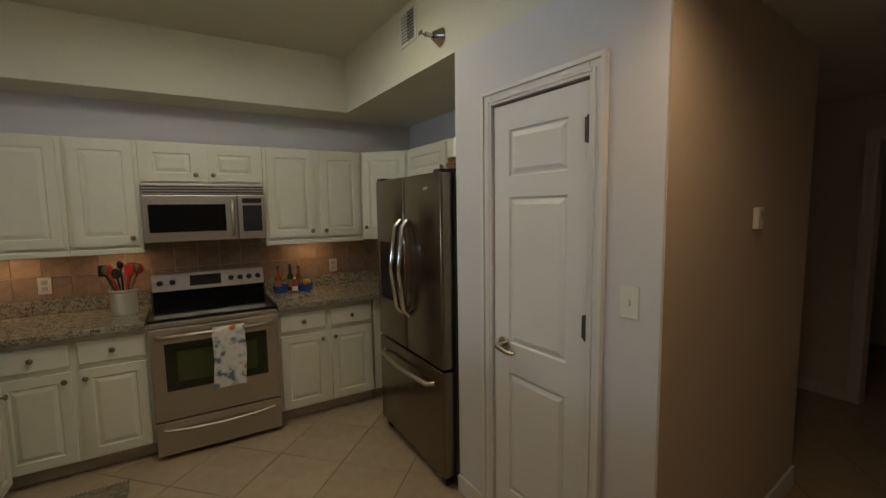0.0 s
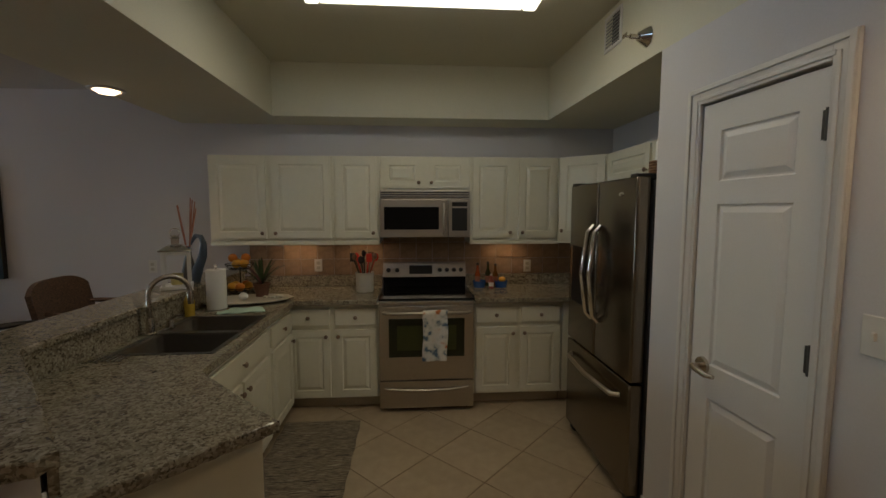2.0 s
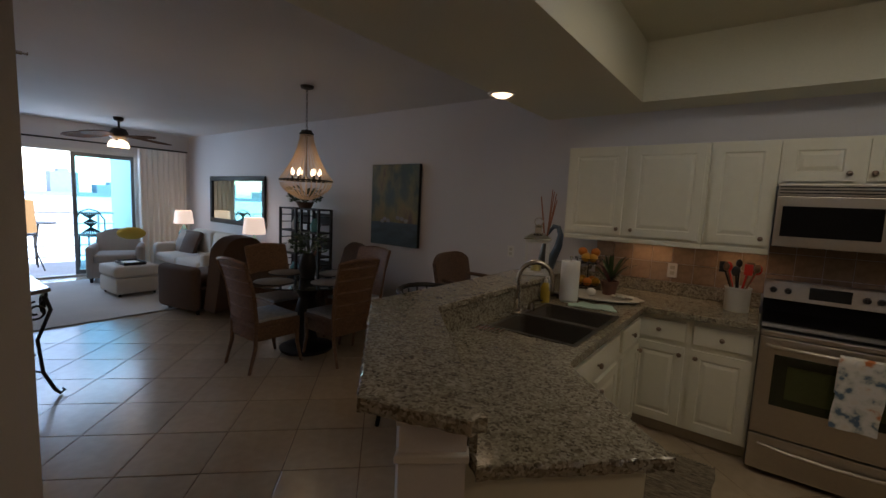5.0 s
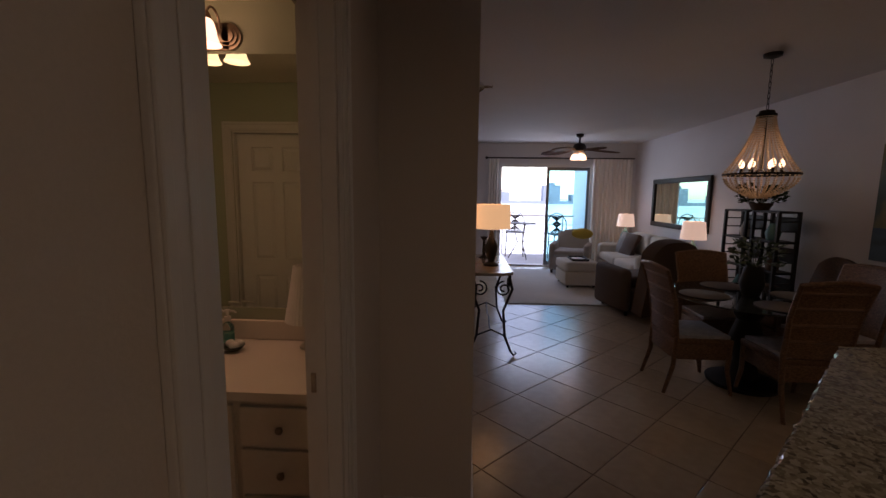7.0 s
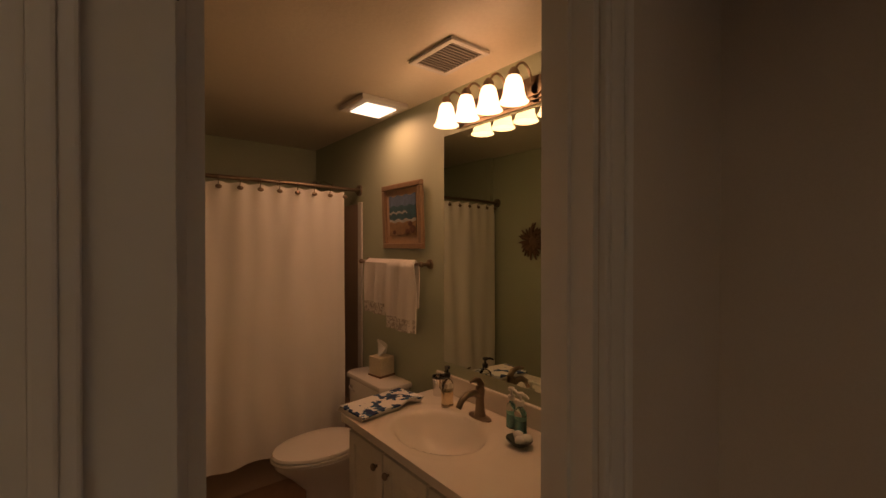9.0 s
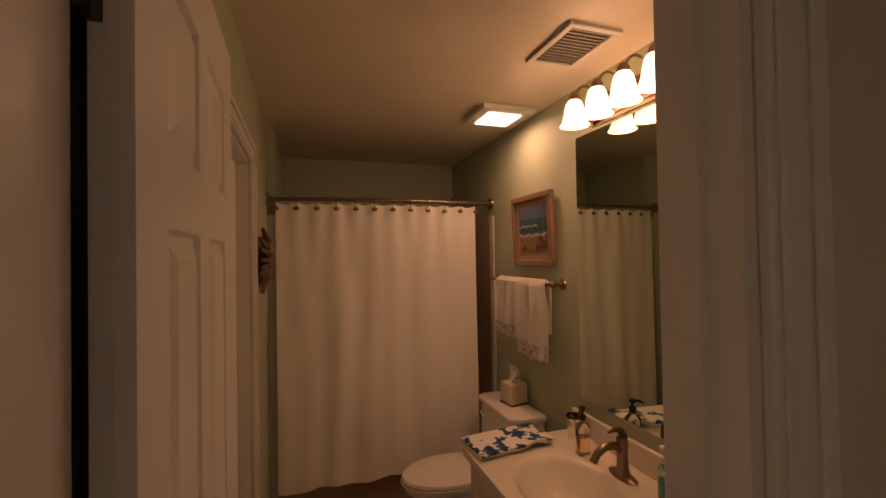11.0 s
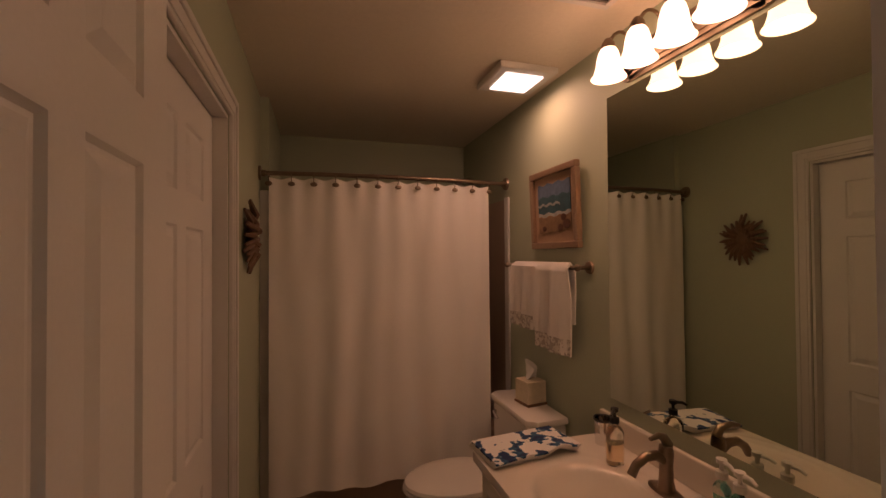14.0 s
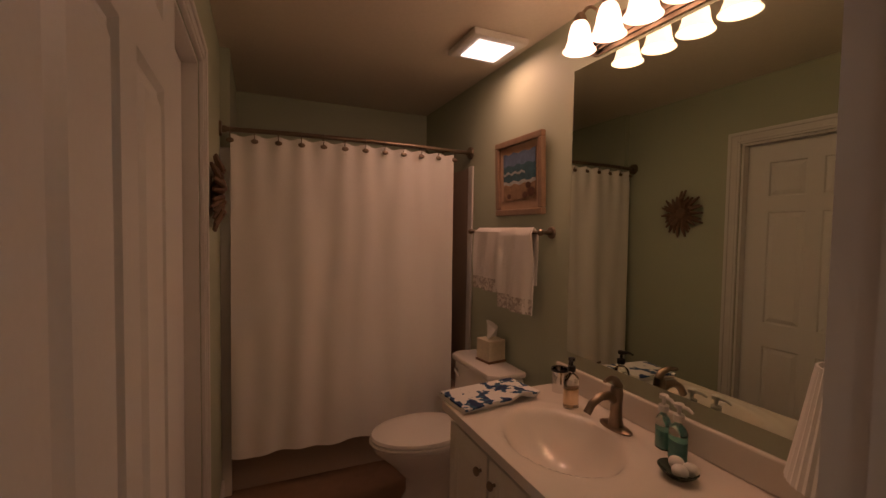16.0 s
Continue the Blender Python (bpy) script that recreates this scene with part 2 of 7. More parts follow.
CLEAR = glass("clear_glass", (0.93, 0.97, 0.95))
TINTED = glass("blue_tinted_glass", (0.36, 0.74, 0.80), 0.0, 1.02)
TABLEGLASS = shader("dark_glass_tabletop", (0.02, 0.025, 0.024), 0.05, vary=0.0, bump=0)
PAPER = shader("white_paper", (0.76, 0.75, 0.72), 0.9, vary=0.04, grain=80, bump=0.3)
PLASTICWHITE = shader("white_plastic", (0.70, 0.68, 0.64), 0.4, vary=0.02)
LEAF = ramped("green_leaf", [(0.3, (0.015, 0.03, 0.01)), (0.7, (0.05, 0.09, 0.025))], 12, "noise", 0.45)
REDLEAF = shader("dark_red_leaf", (0.10, 0.03, 0.03), 0.5, vary=0.3)
ORANGE = shader("orange_peel", (0.50, 0.16, 0.012), 0.45, vary=0.1, grain=120, bump=0.3)
LEMON = shader("yellow_peel", (0.52, 0.26, 0.02), 0.45, vary=0.1, grain=120, bump=0.3)
TERRACOTTA = shader("terracotta", (0.32, 0.13, 0.08), 0.8, vary=0.15)
CERAMIC = shader("grey_stoneware", (0.50, 0.47, 0.40), 0.35, vary=0.06, grain=15)
BLUEGLAZE = shader("blue_glazed_ceramic", (0.03, 0.09, 0.28), 0.2, vary=0.15, grain=12)
TEALGLAZE = shader("aqua_glazed_ceramic", (0.12, 0.30, 0.30), 0.2, vary=0.15, grain=12)
RED = shader("red_silicone", (0.55, 0.03, 0.02), 0.4, vary=0.1)
AQUASOAP = shader("aqua_liquid_soap", (0.11, 0.42, 0.37), 0.1, vary=0.05, bump=0.0)
AMBERSOAP = glass("amber_liquid_soap", (0.95, 0.72, 0.50), 0.05, 1.33)
MINTCLOTH = shader("mint_dish_cloth", (0.42, 0.58, 0.50), 0.9, vary=0.1, grain=120, bump=0.4)
STONE = shader("white_soap_stone", (0.72, 0.72, 0.70), 0.6, vary=0.05)
DARKRES = shader("dark_carved_driftwood", (0.14, 0.075, 0.042), 0.6, vary=0.3, grain=30, bump=0.3)
BEAD = shader("pale_wooden_bead", (0.58, 0.44, 0.30), 0.5, vary=0.1, grain=40)
CONCRETE = shader("balcony_concrete", (0.42, 0.41, 0.39), 0.85, vary=0.12, grain=20)
WATERMAT = shader("bay_water", (0.50, 0.58, 0.60), 0.35, vary=0.15, grain=0.2, broad=0.01, bump=0.2)
# Distance haze over towers and shore is put into this flat blue-grey.
TOWERMAT = shader("haze_tinted_tower", (0.17, 0.215, 0.265), 0.9, vary=0.1, grain=0.2, broad=0.02, bump=0)
SHADE = glow("lit_bell_shade_glass", (1.0, 0.66, 0.40), 0.54)
SHADELOW = glow("lit_linen_shade", (1.0, 0.66, 0.34), 0.14)
SHADEPALE = glow("lit_white_linen_shade", (1.0, 0.78, 0.62), 0.11)
LENS = glow("lit_diffuser", (1.0, 0.93, 0.76), 0.24)
BULB = glow("lit_bulb", (1.0, 0.72, 0.42), 0.6)
LIGHTLENS = glow("lit_fan_lens", (1.0, 0.9, 0.8), 0.30)

# ---- mesh helpers ----


def box(bm, x0, x1, y0, y1, z0, z1, bevel=0.0, seg=2):
    r = bmesh.ops.create_cube(bm, size=1, matrix=Matrix.LocRotScale(((x0 + x1) / 2, (y0 + y1) / 2, (z0 + z1) / 2), None, (abs(x1 - x0), abs(y1 - y0), abs(z1 - z0))))
    if bevel:
        edges = list({e for v in r["verts"] for e in v.link_edges})
        bmesh.ops.bevel(bm, geom=edges, offset=bevel, segments=seg, affect="EDGES", profile=0.5)
    return bm


def rod(bm, p0, p1, r0, r1=None, seg=14):
    a, b = Vector(p0), Vector(p1)
    d = b - a
    m = Matrix.Translation((a + b) / 2) @ d.to_track_quat("Z", "Y").to_matrix().to_4x4()
    bmesh.ops.create_cone(bm, cap_ends=True, segments=seg, radius1=r0, radius2=r0 if r1 is None else r1, depth=d.length, matrix=m)
    return bm


def ball(bm, c, r, seg=14):
    rr = r if isinstance(r, tuple) else (r, r, r)
    bmesh.ops.create_uvsphere(bm, u_segments=seg, v_segments=max(6, seg // 2 + 2), radius=1, matrix=Matrix.LocRotScale(c, None, rr))
    return bm


def lathe(bm, prof, c=(0, 0, 0), seg=24, m=None, sx=1.0, sy=1.0):
    """Turns a profile of (radius, height) about the upright axis; ends of radius 0 close it."""
    m = m or Matrix.Identity(4)
    rings = []
    for r, z in prof:
        if r < 1e-5:
            rings.append([bm.verts.new(m @ Vector((c[0], c[1], c[2] + z)))])
        else:
            rings.append([bm.verts.new(m @ Vector((c[0] + sx * r * math.cos(2 * math.pi * i / seg), c[1] + sy * r * math.sin(2 * math.pi * i / seg), c[2] + z))) for i in range(seg)])
    for a, b in zip(rings, rings[1:]):
        for i in range(seg):
            j = (i + 1) % seg
            if len(a) == 1 and len(b) == 1:
                continue
            if len(a) == 1:
                bm.faces.new((a[0], b[j], b[i]))
            elif len(b) == 1:
                bm.faces.new((a[i], a[j], b[0]))
            else:
                bm.faces.new((a[i], a[j], b[j], b[i]))
    return bm


def tube(bm, pts, r, seg=8, closed=False):
    """A round bar along the points; r may be one radius or one for each point."""
    pts = [Vector(p) for p in pts]
    n = len(pts)
    rs = r if isinstance(r, (list, tuple)) else [r] * n
    rings, up = [], None
    for i, p in enumerate(pts):
        a = pts[i - 1] if (i or closed) else p
        b = pts[(i + 1) % n] if (i < n - 1 or closed) else p
        t = (b - a).normalized()
        if up is None:
            up = t.orthogonal().normalized()
        up = (up - t * up.dot(t))
        up = up.normalized() if up.length > 1e-6 else t.orthogonal().normalized()
        side = t.cross(up)
        rings.append([bm.verts.new(p + rs[i] * (math.cos(2 * math.pi * k / seg) * up + math.sin(2 * math.pi * k / seg) * side)) for k in range(seg)])
    pairs = list(zip(rings, rings[1:])) + ([(rings[-1], rings[0])] if closed else [])
    for a, b in pairs:
        for k in range(seg):
            bm.faces.new((a[k], a[(k + 1) % seg], b[(k + 1) % seg], b[k]))
    if not closed:
        bm.faces.new(list(reversed(rings[0])))
        bm.faces.new(rings[-1])
    return bm


def prism(bm, poly, z0, z1, bevel=0.0):
    low = [bm.verts.new((x, y, z0)) for x, y in poly]
    high = [bm.verts.new((x, y, z1)) for x, y in poly]
    n = len(poly)
    f = [bm.faces.new(list(reversed(low))), bm.faces.new(high)]
    for i in range(n):
        f.append(bm.faces.new((low[i], low[(i + 1) % n], high[(i + 1) % n], high[i])))
    if bevel:
        bmesh.ops.recalc_face_normals(bm, faces=f)
        bmesh.ops.bevel(bm, geom=list({e for q in f[:2] for e in q.edges}), offset=bevel, segments=2, affect="EDGES", profile=0.5)
    return bm


def rough_slab(bm, poly, z0, z1, smooth_sides=()):
    """A stone slab with a hand-chipped rim; the sides named stay straight."""
    rnd = random.Random(17)
    ring = []
    n = len(poly)
    for i in range(n):
        (ax, ay), (bx, by) = poly[i], poly[(i + 1) % n]
        length = math.hypot(bx - ax, by - ay)
        k = 1 if i in smooth_sides else max(1, int(length / 0.018))
        nx, ny = (by - ay) / length, (ax - bx) / length
        for j in range(k):
            ring.append((ax + (bx - ax) * j / k, ay + (by - ay) * j / k, nx, ny, j > 0))
    area = sum(poly[i][0] * poly[(i + 1) % n][1] - poly[(i + 1) % n][0] * poly[i][1] for i in range(n))
    side = 1 if area > 0 else -1
    rows = []
    for z, inset, chip in ((z0, 0.006, 0.004), (z0 + 0.3 * (z1 - z0), 0.0, 0.006), (z0 + 0.7 * (z1 - z0), 0.001, 0.006), (z1 - 0.004, 0.002, 0.003), (z1, 0.007, 0.002)):
        row = []
        for x, y, nx, ny, free in ring:
            d = side * (rnd.uniform(-chip, chip) - inset) if free else 0.0
            row.append(bm.verts.new((x + nx * d, y + ny * d, z + (rnd.uniform(-0.003, 0.003) if free and z0 < z < z1 else 0))))
        rows.append(row)
    m = len(ring)
    for a, b in zip(rows, rows[1:]):
        for i in range(m):
            bm.faces.new((a[i], a[(i + 1) % m], b[(i + 1) % m], b[i]))
    bm.faces.new(rows[0])
    bm.faces.new(rows[-1])


def sheet(bm, nu, nv, f, thick=0.004):
    """A cloth: the grid f(u, v) for u and v from 0 to 1, given a thickness."""
    vs = [[bm.verts.new(f(i / nu, j / nv)) for j in range(nv + 1)] for i in range(nu + 1)]
    faces = [bm.faces.new((vs[i][j], vs[i + 1][j], vs[i + 1][j + 1], vs[i][j + 1])) for i in range(nu) for j in range(nv)]
    bm.normal_update()
    bmesh.ops.solidify(bm, geom=faces, thickness=thick)
    return bm


def raised(bm, x0, x1, z0, z1, y, out=0.008, rim=0.012, slope=0.022):
    """A raised panel on the plane y, that faces -y, inside a sunk groove."""
    steps = ((0, 0), (rim * 0.5, out), (rim, out), (rim + slope, -0.001))
    rings = []
    for inset, d in steps:
        rings.append([bm.verts.new(p) for p in ((x0 + inset, y + d, z0 + inset), (x1 - inset, y + d, z0 + inset), (x1 - inset, y + d, z1 - inset), (x0 + inset, y + d, z1 - inset))])
    for a, b in zip(rings, rings[1:]):
        for i in range(4):
            bm.faces.new((a[i], a[(i + 1) % 4], b[(i + 1) % 4], b[i]))
    bm.faces.new(rings[-1])
    return bm


def panelled(bm, x0, x1, z0, z1, y0, y1, panels, bevel=0.003):
    """A slab from y0 (front) to y1 (back) with raised panels let into its front."""
    xs = sorted({x0, x1, *[p[0] for p in panels], *[p[1] for p in panels]})
    zs = sorted({z0, z1, *[p[2] for p in panels], *[p[3] for p in panels]})
    for i in range(len(xs) - 1):
        for j in range(len(zs) - 1):
            cx, cz = (xs[i] + xs[i + 1]) / 2, (zs[j] + zs[j + 1]) / 2
            if not any(p[0] < cx < p[1] and p[2] < cz < p[3] for p in panels):
                q = [bm.verts.new(p) for p in ((xs[i], y0, zs[j]), (xs[i + 1], y0, zs[j]), (xs[i + 1], y0, zs[j + 1]), (xs[i], y0, zs[j + 1]))]
                bm.faces.new(q)
    for p in panels:
        raised(bm, *p, y0)
    c = [(x0, z0), (x1, z0), (x1, z1), (x0, z1)]
    for i in range(4):
        (a, b), (d, e) = c[i], c[(i + 1) % 4]
        bm.faces.new([bm.verts.new(v) for v in ((d, y0, e), (a, y0, b), (a, y1, b), (d, y1, e))])
    bm.faces.new([bm.verts.new(v) for v in ((x0, y1, z1), (x1, y1, z1), (x1, y1, z0), (x0, y1, z0))])
    bmesh.ops.remove_doubles(bm, verts=bm.verts, dist=0.0002)
    return bm


def part(name, bm, material, parent=None, label="", smooth=False, turn=None):
    me = bpy.data.meshes.new(name)
    bmesh.ops.recalc_face_normals(bm, faces=bm.faces)
    bm.to_mesh(me)
    bm.free()
    me.materials.append(material)
    if smooth:
        for p in me.polygons:
            p.use_smooth = True
        me.set_sharp_from_angle(angle=radians(40))
    ob = new(name, me)
    ob.parent = parent
    if turn is not None:
        ob.matrix_basis = turn
    if label:
        ob["label"] = label
    return ob


def thing(name, m, label, category, group=""):
    ob = new(name)
    ob.matrix_basis = m
    ob.empty_display_size = 0.1
    return tagged(ob, label, category, group)


def single(name, bm, material, m, label, category, group="", smooth=True):
    ob = part(name, bm, material, None, "", smooth)
    ob.matrix_basis = m
    return tagged(ob, label, category, group)


def setting(name, bm, material, label, category, smooth=False):
    return tagged(part(name, bm, material, None, "", smooth), label, category, kind="structure")


def nb():
    return bmesh.new()


# ---- the large structure ----
TOP, LIVE, LOW, TRAY, BATH = 2.95, 2.655, 2.385, 2.815, 2.44
PX = 1.108            # face of the pantry wall at its north end
EAST, WEST, SOUTH = 90, -90, 180   # fronts that look to +x, to -x and to +y
PANTRY = pose(PX, -1.92, 0, 0, 0, 3.6) @ pose(-PX, 1.92, 0)   # the pantry wall stands a little askew
HY = -3.975          # hall face of the bath wall
BX0, BX1 = -2.66, -1.18


def wall(name, boxes, material, label):
    bm = nb()
    for b in boxes:
        box(bm, *b)
    return setting(name, bm, material, label, "wall")


wall("wall_north", [(-10.1, 1.92, 0.0, 0.14, 0, TOP)], WALL, "pale lavender white painted wall of the kitchen and living room")
wall("wall_east_kitchen", [(1.80, 1.92, -1.92, 0.0, 0, TOP)], WALL, "pale painted wall behind the refrigerator")
wall("wall_pantry", [(PX, PX + 0.115, -2.215, -1.92, 0, LOW), (PX, PX + 0.115, -3.025, -2.75, 0, LOW), (PX, PX + 0.115, -2.75, -2.215, 2.055, LOW)], WALL, "pale lavender white wall around the pantry door").matrix_basis = PANTRY
wall("wall_pantry_side", [(PX + 0.125, 1.92, -1.985, -1.92, 0, LOW)], WALL, "pale painted side wall of the pantry")
wall("wall_pantry_back", [(1.80, 1.92, -2.84, -1.985, 0, LOW)], WALL, "painted back wall of the pantry")
bm = nb()
prism(bm, [(1.176, -3.032), (2.72, -2.875), (2.72, -2.76), (1.30, -2.90), (1.296, -3.012), (1.178, -3.0235)], 0, LOW)
setting("wall_hall_north", bm, WALLTAN, "warm tan painted hall wall", "wall")
wall("wall_hall_far", [(4.32, 4.44, -2.74, -1.2, 0, LOW), (4.32, 4.44, -4.75, -3.56, 0, LOW), (4.32, 4.44, -3.56, -2.74, 2.05, LOW)], WALLHALL, "dim greige wall at the far end of the hall")
wall("wall_hall_side", [(2.60, 2.72, -2.76, -1.2, 0, LOW), (2.60, 4.44, -1.2, -1.08, 0, LOW)], WALLHALL, "dim greige wall of the side passage")
wall("wall_far_room", [(4.44, 6.4, -2.2, -2.1, 0, LOW), (4.44, 6.4, -4.9, -4.8, 0, LOW), (6.4, 6.5, -4.9, -2.1, 0, LOW)], WALLHALL, "dark walls of the room beyond the hall")
wall("wall_hall_south", [(-1.153, -0.86, HY - 0.106, HY, 0, LOW), (-0.98, -0.86, -4.87, HY - 0.106, 0, LOW), (-0.86, 4.44, -4.87, -4.75, 0, LOW), (-2.43, -1.845, HY - 0.106, HY, 0, LOW), (-1.845, -1.153, HY - 0.106, HY, 2.125, LOW)], WALLHALL, "greige painted hall wall around the bathroom doorway")
wall("wall_living_south", [(-2.60, -2.43, HY - 0.106, -3.545, 0, LIVE), (-10.1, -2.43, -3.70, -3.545, 0, LIVE)], WALLHALL, "greige painted living room wall with a square corner")
wall("wall_living_west", [(-10.1, -9.92, -3.56, -2.88, 0, LIVE), (-10.1, -9.92, -0.90, 0.0, 0, LIVE), (-10.1, -9.92, -2.88, -0.90, 2.22, LIVE)], WALL, "pale wall around the balcony slider")
wall("wall_bath_west", [(BX0 - 0.12, BX0, -7.35, HY - 0.106, 0, BATH)], WALLGREEN, "sage green bathroom wall behind mirror and toilet")
wall("wall_bath_east", [(BX1, BX1 + 0.12, -7.35, -5.575, 0, BATH), (BX1, BX1 + 0.12, -4.84, HY - 0.106, 0, BATH), (BX1, BX1 + 0.12, -5.575, -4.84, 2.05, BATH)], WALLGREEN, "sage green bathroom wall around the closet door")
wall("wall_bath_south", [(BX0, BX1, -7.35, -7.22, 0, BATH)], WALLGREEN, "sage green wall above the tub")
wall("wall_bath_north_skin", [(BX0, -1.86, HY - 0.114, HY - 0.107, 0, BATH), (-1.86, BX1, HY - 0.114, HY - 0.107, 2.07, BATH)], WALLGREEN, "sage green inner face of the bathroom doorway wall")

wall("wall_tub_return", [(BX1 - 0.048, BX1 - 0.0005, -7.219, -6.455, 0.413, BATH)], WALLGREEN, "sage green return beside the tub")
# Added unseen panel: keeps the sky from showing through the closet door gaps.
wall("wall_closet_back", [(BX1 + 0.125, BX1 + 0.2, -5.7, -4.7, 0, BATH)], WALLGREEN, "unseen panel that stops sky light leaking past the closet door")

# ceilings
bm = nb()
box(bm, -10.1, -2.43, -3.70, 0.0, LIVE, LIVE + 0.12)
box(bm, -2.43, -2.132, -3.556, 0.0, LIVE, LIVE + 0.12)
setting("ceiling_living", bm, CEIL, "white textured living room ceiling", "ceiling")
bm = nb()
box(bm, -2.13, -1.245, -3.03, 0.0, LOW, TRAY + 0.1)
box(bm, -1.245, 1.058, -0.35, 0.0, LOW, TRAY + 0.1)
prism(bm, [(1.058, 0.0), (1.058, -0.345), (PX, -1.92), (1.178, -3.03), (1.92, -3.03), (1.92, 0.0)], LOW, TRAY + 0.1)
setting("ceiling_soffit", bm, CEILLIT, "soffit that drops around the kitchen tray ceiling, lamp light in its cream colour", "ceiling")
bm = nb()
prism(bm, [(-1.245, -0.35), (-1.245, -3.03), (1.178, -3.03), (PX, -1.92), (1.058, -0.35)], TRAY, TRAY + 0.1)
setting("ceiling_tray", bm, CEILLIT, "raised tray ceiling over the kitchen, lamp light in its cream colour", "ceiling")
bm = nb()
box(bm, -2.128, 6.5, -3.558, -3.034, LOW, LIVE + 0.12)
box(bm, -2.428, -0.99, -4.08, -3.558, LOW, LIVE + 0.12)
box(bm, -0.99, 6.5, -4.9, -3.558, LOW, LIVE + 0.12)
box(bm, 1.922, 6.5, -3.034, -1.08, LOW, LIVE + 0.12)
setting("ceiling_hall", bm, CEIL, "dim textured hall ceiling", "ceiling")
bm = nb()
box(bm, -2.78, -1.06, -7.35, HY - 0.106, BATH, BATH + 0.1)
setting("ceiling_bath", bm, CEILBATH, "warm off-white semi-gloss bathroom ceiling", "ceiling")

# floors
bm = nb()
box(bm, -10.1, 6.5, -4.06, 0.14, -0.12, -0.004)
box(bm, -0.99, 6.5, -4.9, -4.06, -0.12, -0.004)
setting("floor", bm, GROUT, "brown grout bed under the diagonal ceramic tiles", "floor")
bm = nb()
box(bm, -2.78, -1.06, -7.35, HY - 0.06, -0.10, 0.001)
setting("floor_bath", bm, BATHFLOOR, "reddish brown bathroom floor", "floor")


def skirting(name, runs, material=TRIM):
    """Skirting boards with a rounded top; runs of x0, x1, y0, y1."""
    bm = nb()
    for r in runs:
        box(bm, *r, 0.001, 0.10, 0.004)
    return setting(name, bm, material, "white painted skirting board", "skirting")


skirting("baseboard_pantry", [(PX - 0.014, PX, -2.14, -1.92), (PX - 0.014, PX, -3.02, -2.825)]).matrix_basis = PANTRY
bm = nb()
prism(bm, [(1.163, -3.048), (2.724, -2.889), (2.724, -2.874), (1.163, -3.033)], 0.001, 0.12, 0.003)
setting("baseboard_hall", bm, TRIM, "white painted skirting board along the tan wall", "skirting")
skirting("baseboard_hall_south", [(-1.066, -0.86, HY, HY + 0.014), (-0.86, -0.846, -4.75, HY + 0.014), (-0.846, 4.30, -4.75, -4.736), (-2.41, -1.94, HY, HY + 0.014), (-2.43, -2.416, HY + 0.014, -3.545)])
skirting("baseboard_far", [(4.306, 4.32, -2.66, -1.2), (2.72, 2.734, -2.76, -1.2)])
skirting("baseboard_living", [(-9.9, -2.43, -3.545, -3.531), (-9.9, -2.2, -0.014, 0.0)])
skirting("baseboard_bath", [(BX1 - 0.012, BX1, -6.45, -5.72)])


def casing(name, m, w, h, face=0.07):
    """A moulded door surround in the plane y = 0 that faces -y; the opening is w by h."""
    bm = nb()
    for x0, x1 in ((-face, 0), (w, w + face)):
        s = -1 if x0 < 0 else 1
        box(bm, x0, x1, -0.014, 0, 0.002, h + face, 0.003)
        o = x0 if s < 0 else x1
        box(bm, o - s * 0.024, o - s * 0.002, -0.022, -0.013, 0.004, h + face - 0.002, 0.004)
        i = 0 - 0.020 if s < 0 else w + 0.020
        box(bm, i - 0.008, i + 0.008, -0.018, -0.013, 0.004, h + 0.024, 0.003)
    box(bm, 0, w, -0.014, 0, h, h + face, 0.003)
    box(bm, -face + 0.004, w + face - 0.004, -0.022, -0.013, h + face - 0.024, h + face - 0.002, 0.004)
    box(bm, -0.012, w + 0.012, -0.018, -0.013, h + 0.012, h + 0.028, 0.003)
    ob = setting(name, bm, TRIM, "white moulded door surround", "door trim")
    ob.matrix_basis = m
    return ob


casing("trim_pantry", PANTRY @ pose(PX, -2.215, 0, 0, 0, WEST), 0.535, 2.055, 0.072)
casing("trim_bath", pose(-1.153, HY, 0, 0, 0, SOUTH), 0.692, 2.125, 0.085)
casing("trim_closet", pose(BX1, -4.84, 0, 0, 0, WEST), 0.735, 2.05, 0.075)
bm = nb()
box(bm, BX1 + 0.002, BX1 + 0.085, -5.573, -5.560, 0.0, 2.05)
box(bm, BX1 + 0.002, BX1 + 0.085, -4.855, -4.842, 0.0, 2.05)
box(bm, BX1 + 0.002, BX1 + 0.085, -5.560, -4.855, 2.037, 2.05)
setting("door_jamb_closet", bm, TRIM, "white painted jamb of the closet door", "door trim")
casing("trim_far_door", pose(4.32, -2.74, 0, 0, 0, WEST), 0.82, 2.05, 0.08)
bm = nb()
box(bm, -1.845, -1.828, HY - 0.112, HY - 0.001, 0.0, 2.125)
jamb = setting("door_jamb_bath", bm, TRIM, "white painted jamb with a stop strip", "door trim")
for name, b in (("hinge_jamb", (-1.212, -1.153, HY - 0.112, HY - 0.001, 0.0, 2.125)), ("head_jamb", (-1.828, -1.212, HY - 0.112, HY - 0.001, 2.108, 2.125)), ("stop_strip", (-1.828, -1.817, HY - 0.075, HY - 0.045, 0.0, 2.108))):
    bm = nb()
    box(bm, *b)
    part(name, bm, TRIM, jamb)



